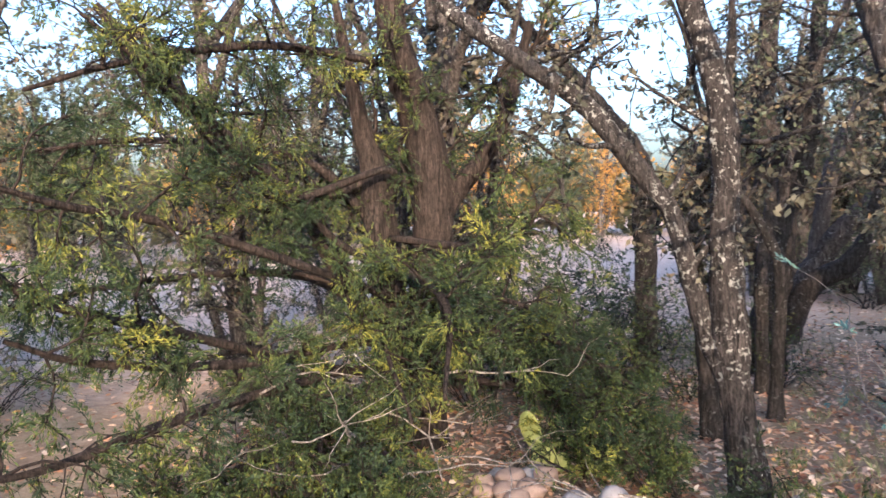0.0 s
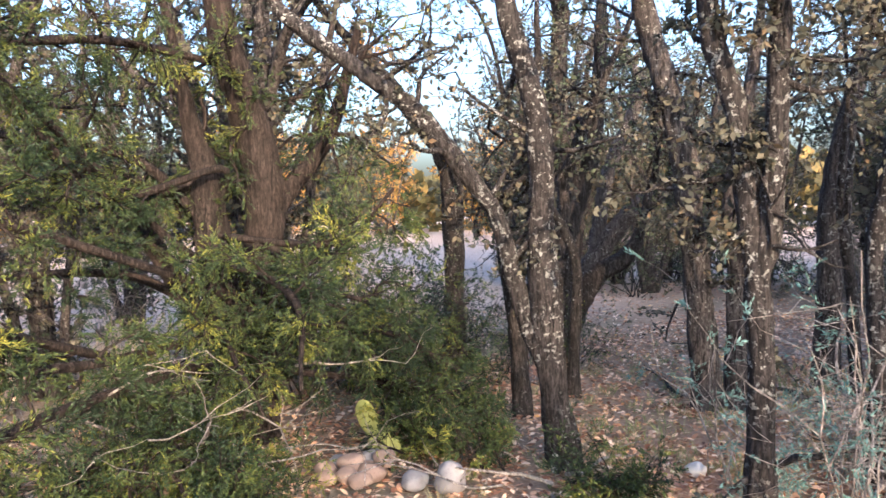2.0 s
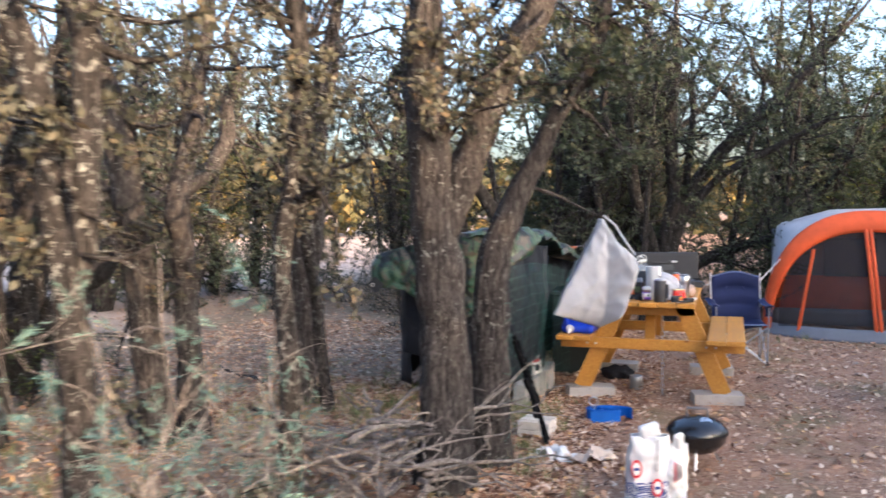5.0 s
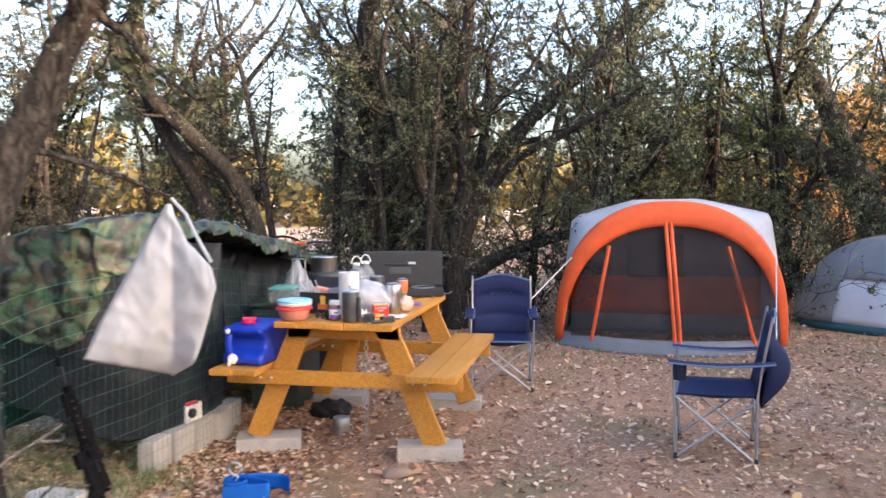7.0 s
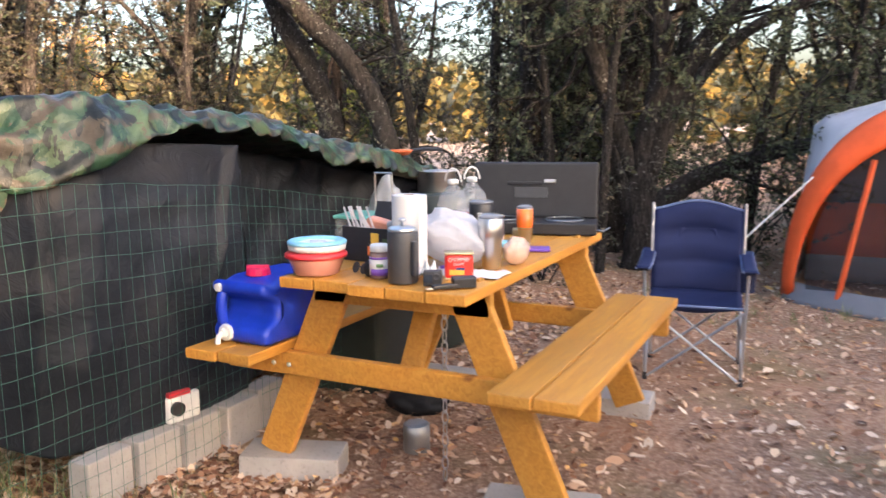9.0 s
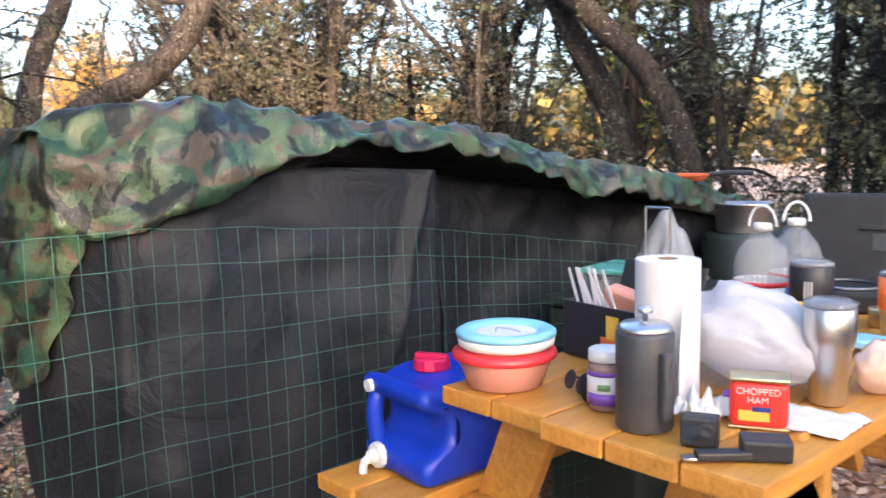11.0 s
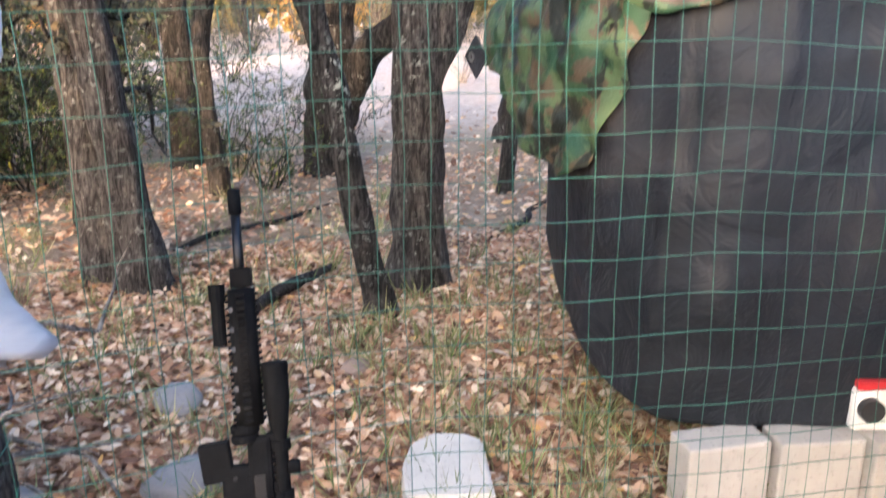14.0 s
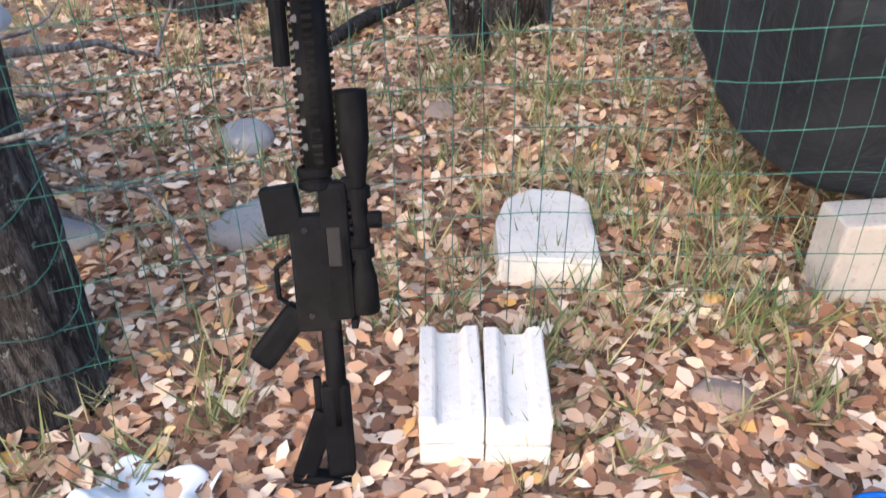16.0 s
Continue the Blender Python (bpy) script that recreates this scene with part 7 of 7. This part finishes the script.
def kettle():
    t = thing("kettle_grill", (0.43, -1.44, 0.0), "small black kettle charcoal grill standing on short legs", "grill")
    en = plastic("black_porcelain", (0.010, 0.010, 0.012), 0.18, 0.6)
    part("bowl", lathe([(0, 0.07), (0.06, 0.074), (0.12, 0.10), (0.165, 0.15), (0.178, 0.195), (0.182, 0.20), (0.17, 0.20), (0, 0.19)], 44), en, t, smooth=True)
    part("lid", lathe([(0.185, 0.198), (0.187, 0.206), (0.175, 0.235), (0.13, 0.272), (0.07, 0.293), (0, 0.300)], 44), en, t, "domed black lid", True)
    part("vent", lathe([(0, 0), (0.035, 0), (0.036, 0.003), (0, 0.004)], 24), STEEL_BRUSHED, t, "aluminium vent", m=pose(0.055, -0.065, 0.284, 22, 16, 0))
    for i in range(3):
        a = i * 2.1
        part("vent_hole", lathe([(0, 0), (0.007, 0), (0, 0.001)], 10), INK, t, m=pose(0.055, -0.065, 0.2885, 22, 16, 0) @ pose(0.018 * math.cos(a), 0.018 * math.sin(a), 0.001))
    part("handle", tube([(-0.06, 0.0, 0.294), (-0.06, 0.0, 0.345), (0.06, 0.0, 0.345), (0.06, 0.0, 0.294)], 0.009, 8), plastic("grey_handle", (0.16, 0.14, 0.13), 0.6), t, "grey handle")
    for i in range(3):
        a = 0.5 + i * 2.094
        part("leg", tube([(0.10 * math.cos(a), 0.10 * math.sin(a), 0.10), (0.15 * math.cos(a), 0.15 * math.sin(a), 0.0)], 0.007, 8), STEEL, t)


kettle()


def rubbish(at, turn, seed, label, brown):
    t = thing("torn_sack", at, label, "litter", "litter", turn)

    def fn(u, v):
        x, y = (u - 0.5) * 0.30, (v - 0.5) * 0.17
        p = Vector((x * 9, y * 9, seed))
        z = 0.012 + 0.11 * abs(noise.noise(p)) + 0.04 * abs(noise.noise(p * 2.7)) * math.sin(math.pi * u)
        return (x + 0.03 * noise.noise(p * 1.7), y + 0.03 * noise.noise(p * 1.3 + Vector((5, 0, 0))), max(0.004, z))

    sheet("crumpled_paper", fn, 40, 30, brown, t, "", 0.002)


rubbish((-0.42, -1.60, 0), -20, 3, "crumpled white paper sack on the ground", PAPER)
rubbish((-0.20, -1.58, 0), 40, 8, "crumpled tan and white paper on the ground", cloth("tan_paper", (0.58, 0.46, 0.36), 0.2, 0.9))


def wire_roll():
    t = thing("wire_roll", (0.15, -2.62, 0.0), "roll of grey galvanised wire lying flat", "wire roll")
    zinc = metal("galvanised_wire", (0.42, 0.43, 0.45), 0.45, 0.9)
    rng = random.Random(2)
    for k in range(26):
        r, z = 0.115 + rng.uniform(0, 0.05), 0.008 + rng.uniform(0, 0.095)
        ph, tilt = rng.uniform(0, 6), rng.uniform(-0.10, 0.10)
        v, f = tube_data([(r * math.cos(a), r * math.sin(a), max(0.004, z + tilt * r * math.sin(a + ph))) for a in np.linspace(0, 2 * math.pi, 37)], [0.0022] * 37, 5)
        part("wire_turn", mesh_from("wire_turn", v, f, zinc, True), None, t)
    part("tie", tube([(-0.02, -0.12, 0.03), (0.0, -0.14, 0.11), (0.02, -0.12, 0.10)], 0.004, 6), CORD, t, "white cord tie")


wire_roll()

# ---- beside and under the table ----


def storage():
    t = thing("storage_tote", (-0.86, 1.42, 0.0), "dark plastic storage tote standing under the tarp", "storage box", turn=6)
    dk = plastic("dark_green_tote", (0.012, 0.02, 0.018), 0.5)
    part("tub", box(0.36, 0.62, 0.76, (0, 0, 0.38), bevel=0.025, seg=3), dk, t)
    part("lid", box(0.39, 0.65, 0.035, (0, 0, 0.778), bevel=0.012), dk, t)
    c = thing("clear_container", (-0.80, 1.24, 0.797), "clear food box with a teal lid", "container", turn=8)
    part("box", box(0.17, 0.24, 0.09, (0, 0, 0.045), bevel=0.012), CLEAR, c)
    part("lid", box(0.18, 0.25, 0.018, (0, 0, 0.098), bevel=0.006), plastic("teal_lid", (0.10, 0.32, 0.28), 0.4), c, "teal lid")
    w = thing("grey_bag", (-0.84, 1.58, 0.797), "rumpled grey plastic bag on the tote", "plastic bag")
    sheet("film", lambda u, v: (-0.12 + 0.24 * u, -0.13 + 0.26 * v, 0.01 + 0.26 * math.sin(math.pi * u) * math.sin(math.pi * v) + 0.05 * noise.noise(Vector((u * 6, v * 6, 2)))), 24, 24, cloth("grey_film", (0.30, 0.31, 0.32), 0.2, 0.35, 0.2), w, "", 0.002)
    r = thing("wire_rack", (-0.74, 1.38, 0.797), "tall chromed wire rack", "rack")
    for x in (-0.05, 0.05):
        part("upright", tube([(x, 0, 0), (x, 0, 0.30)], 0.005, 6), STEEL, r)
    part("top_bar", tube([(-0.05, 0, 0.30), (0.05, 0, 0.30)], 0.005, 6), STEEL, r)
    part("mid_bar", tube([(-0.05, 0, 0.08), (0.05, 0, 0.08)], 0.004, 6), STEEL, r)
    p = thing("frying_pan", (-1.05, 2.02, 1.16), "copper-orange frying pan on the tarp", "frying pan", turn=20)
    part("pan", lathe([(0, 0), (0.10, 0.0), (0.125, 0.028), (0.128, 0.030), (0.10, 0.006), (0, 0.006)], 36), plastic("copper_enamel", (0.55, 0.12, 0.03), 0.35), p, smooth=True)
    part("handle", tube([(0.12, 0, 0.026), (0.20, 0, 0.035), (0.30, 0, 0.032)], 0.011, 8), BLACK_PLASTIC, p, "black handle")
    q = thing("cooking_pot", (-0.82, 2.15, 0.0), "dark barrel with a steel pot on top", "pot")
    part("barrel", lathe([(0, 0), (0.16, 0), (0.17, 0.02), (0.17, 0.92), (0.16, 0.94), (0, 0.94)], 28), dk, q, smooth=True)
    part("pot", lathe([(0, 0.94), (0.11, 0.94), (0.115, 0.95), (0.115, 1.06), (0.12, 1.065), (0.11, 1.065), (0.105, 0.955), (0, 0.955)], 32), STEEL_BRUSHED, q, "steel pot", True)
    n = thing("bleach_jug", (-0.945, 0.10, 0.19), "white plastic jug with a red and black top on the blocks", "jug", turn=80)
    part("body", box(0.15, 0.06, 0.11, (0, 0, 0.055), bevel=0.015, seg=3), WHITE_PLASTIC, n, smooth=True)
    part("band", box(0.10, 0.062, 0.02, (-0.02, 0, 0.115), bevel=0.004), RED_PLASTIC, n)
    part("cap", lathe([(0, 0), (0.028, 0), (0.028, 0.02), (0, 0.022)], 18), BLACK_PLASTIC, n, m=pose(-0.04, -0.03, 0.06, 90, 0, 0))
    b = thing("black_duffel", (-0.38, 1.05, 0.0), "slumped black fabric bag under the table", "bag")
    bm = bmesh.new()
    bmesh.ops.create_icosphere(bm, subdivisions=4, radius=1)
    for v in bm.verts:
        d = v.co.normalized()
        k = 1 + 0.2 * noise.noise(d * 2) + 0.08 * noise.noise(d * 6)
        v.co = Vector((d.x * 0.15 * k, d.y * 0.11 * k, max(0.0, (d.z + 0.6) * 0.075 * k)))
    part("fabric", bm, BLACK_CLOTH, b, smooth=True)
    j = thing("metal_can", (-0.16, 0.62, 0.0), "dented grey metal can on the ground", "can")
    part("can", lathe([(0, 0), (0.055, 0), (0.057, 0.005), (0.055, 0.06), (0.057, 0.065), (0.055, 0.115), (0.05, 0.118), (0.045, 0.105), (0, 0.105)], 24), metal("dull_zinc", (0.40, 0.40, 0.39), 0.5), j, smooth=True)
    ch = thing("chain", (0.08, 0.40, 0.0), "short steel chain hanging from the table to the ground", "chain")
    for i in range(16):
        z = 0.03 + i * 0.045
        part("link", tube([(0.011 * math.cos(a) * (1 if i % 2 else 0.15), 0.011 * math.cos(a) * (0.15 if i % 2 else 1), z + 0.027 * math.sin(a)) for a in np.linspace(0, 2 * math.pi, 11)], 0.003, 5), STEEL, ch)


storage()
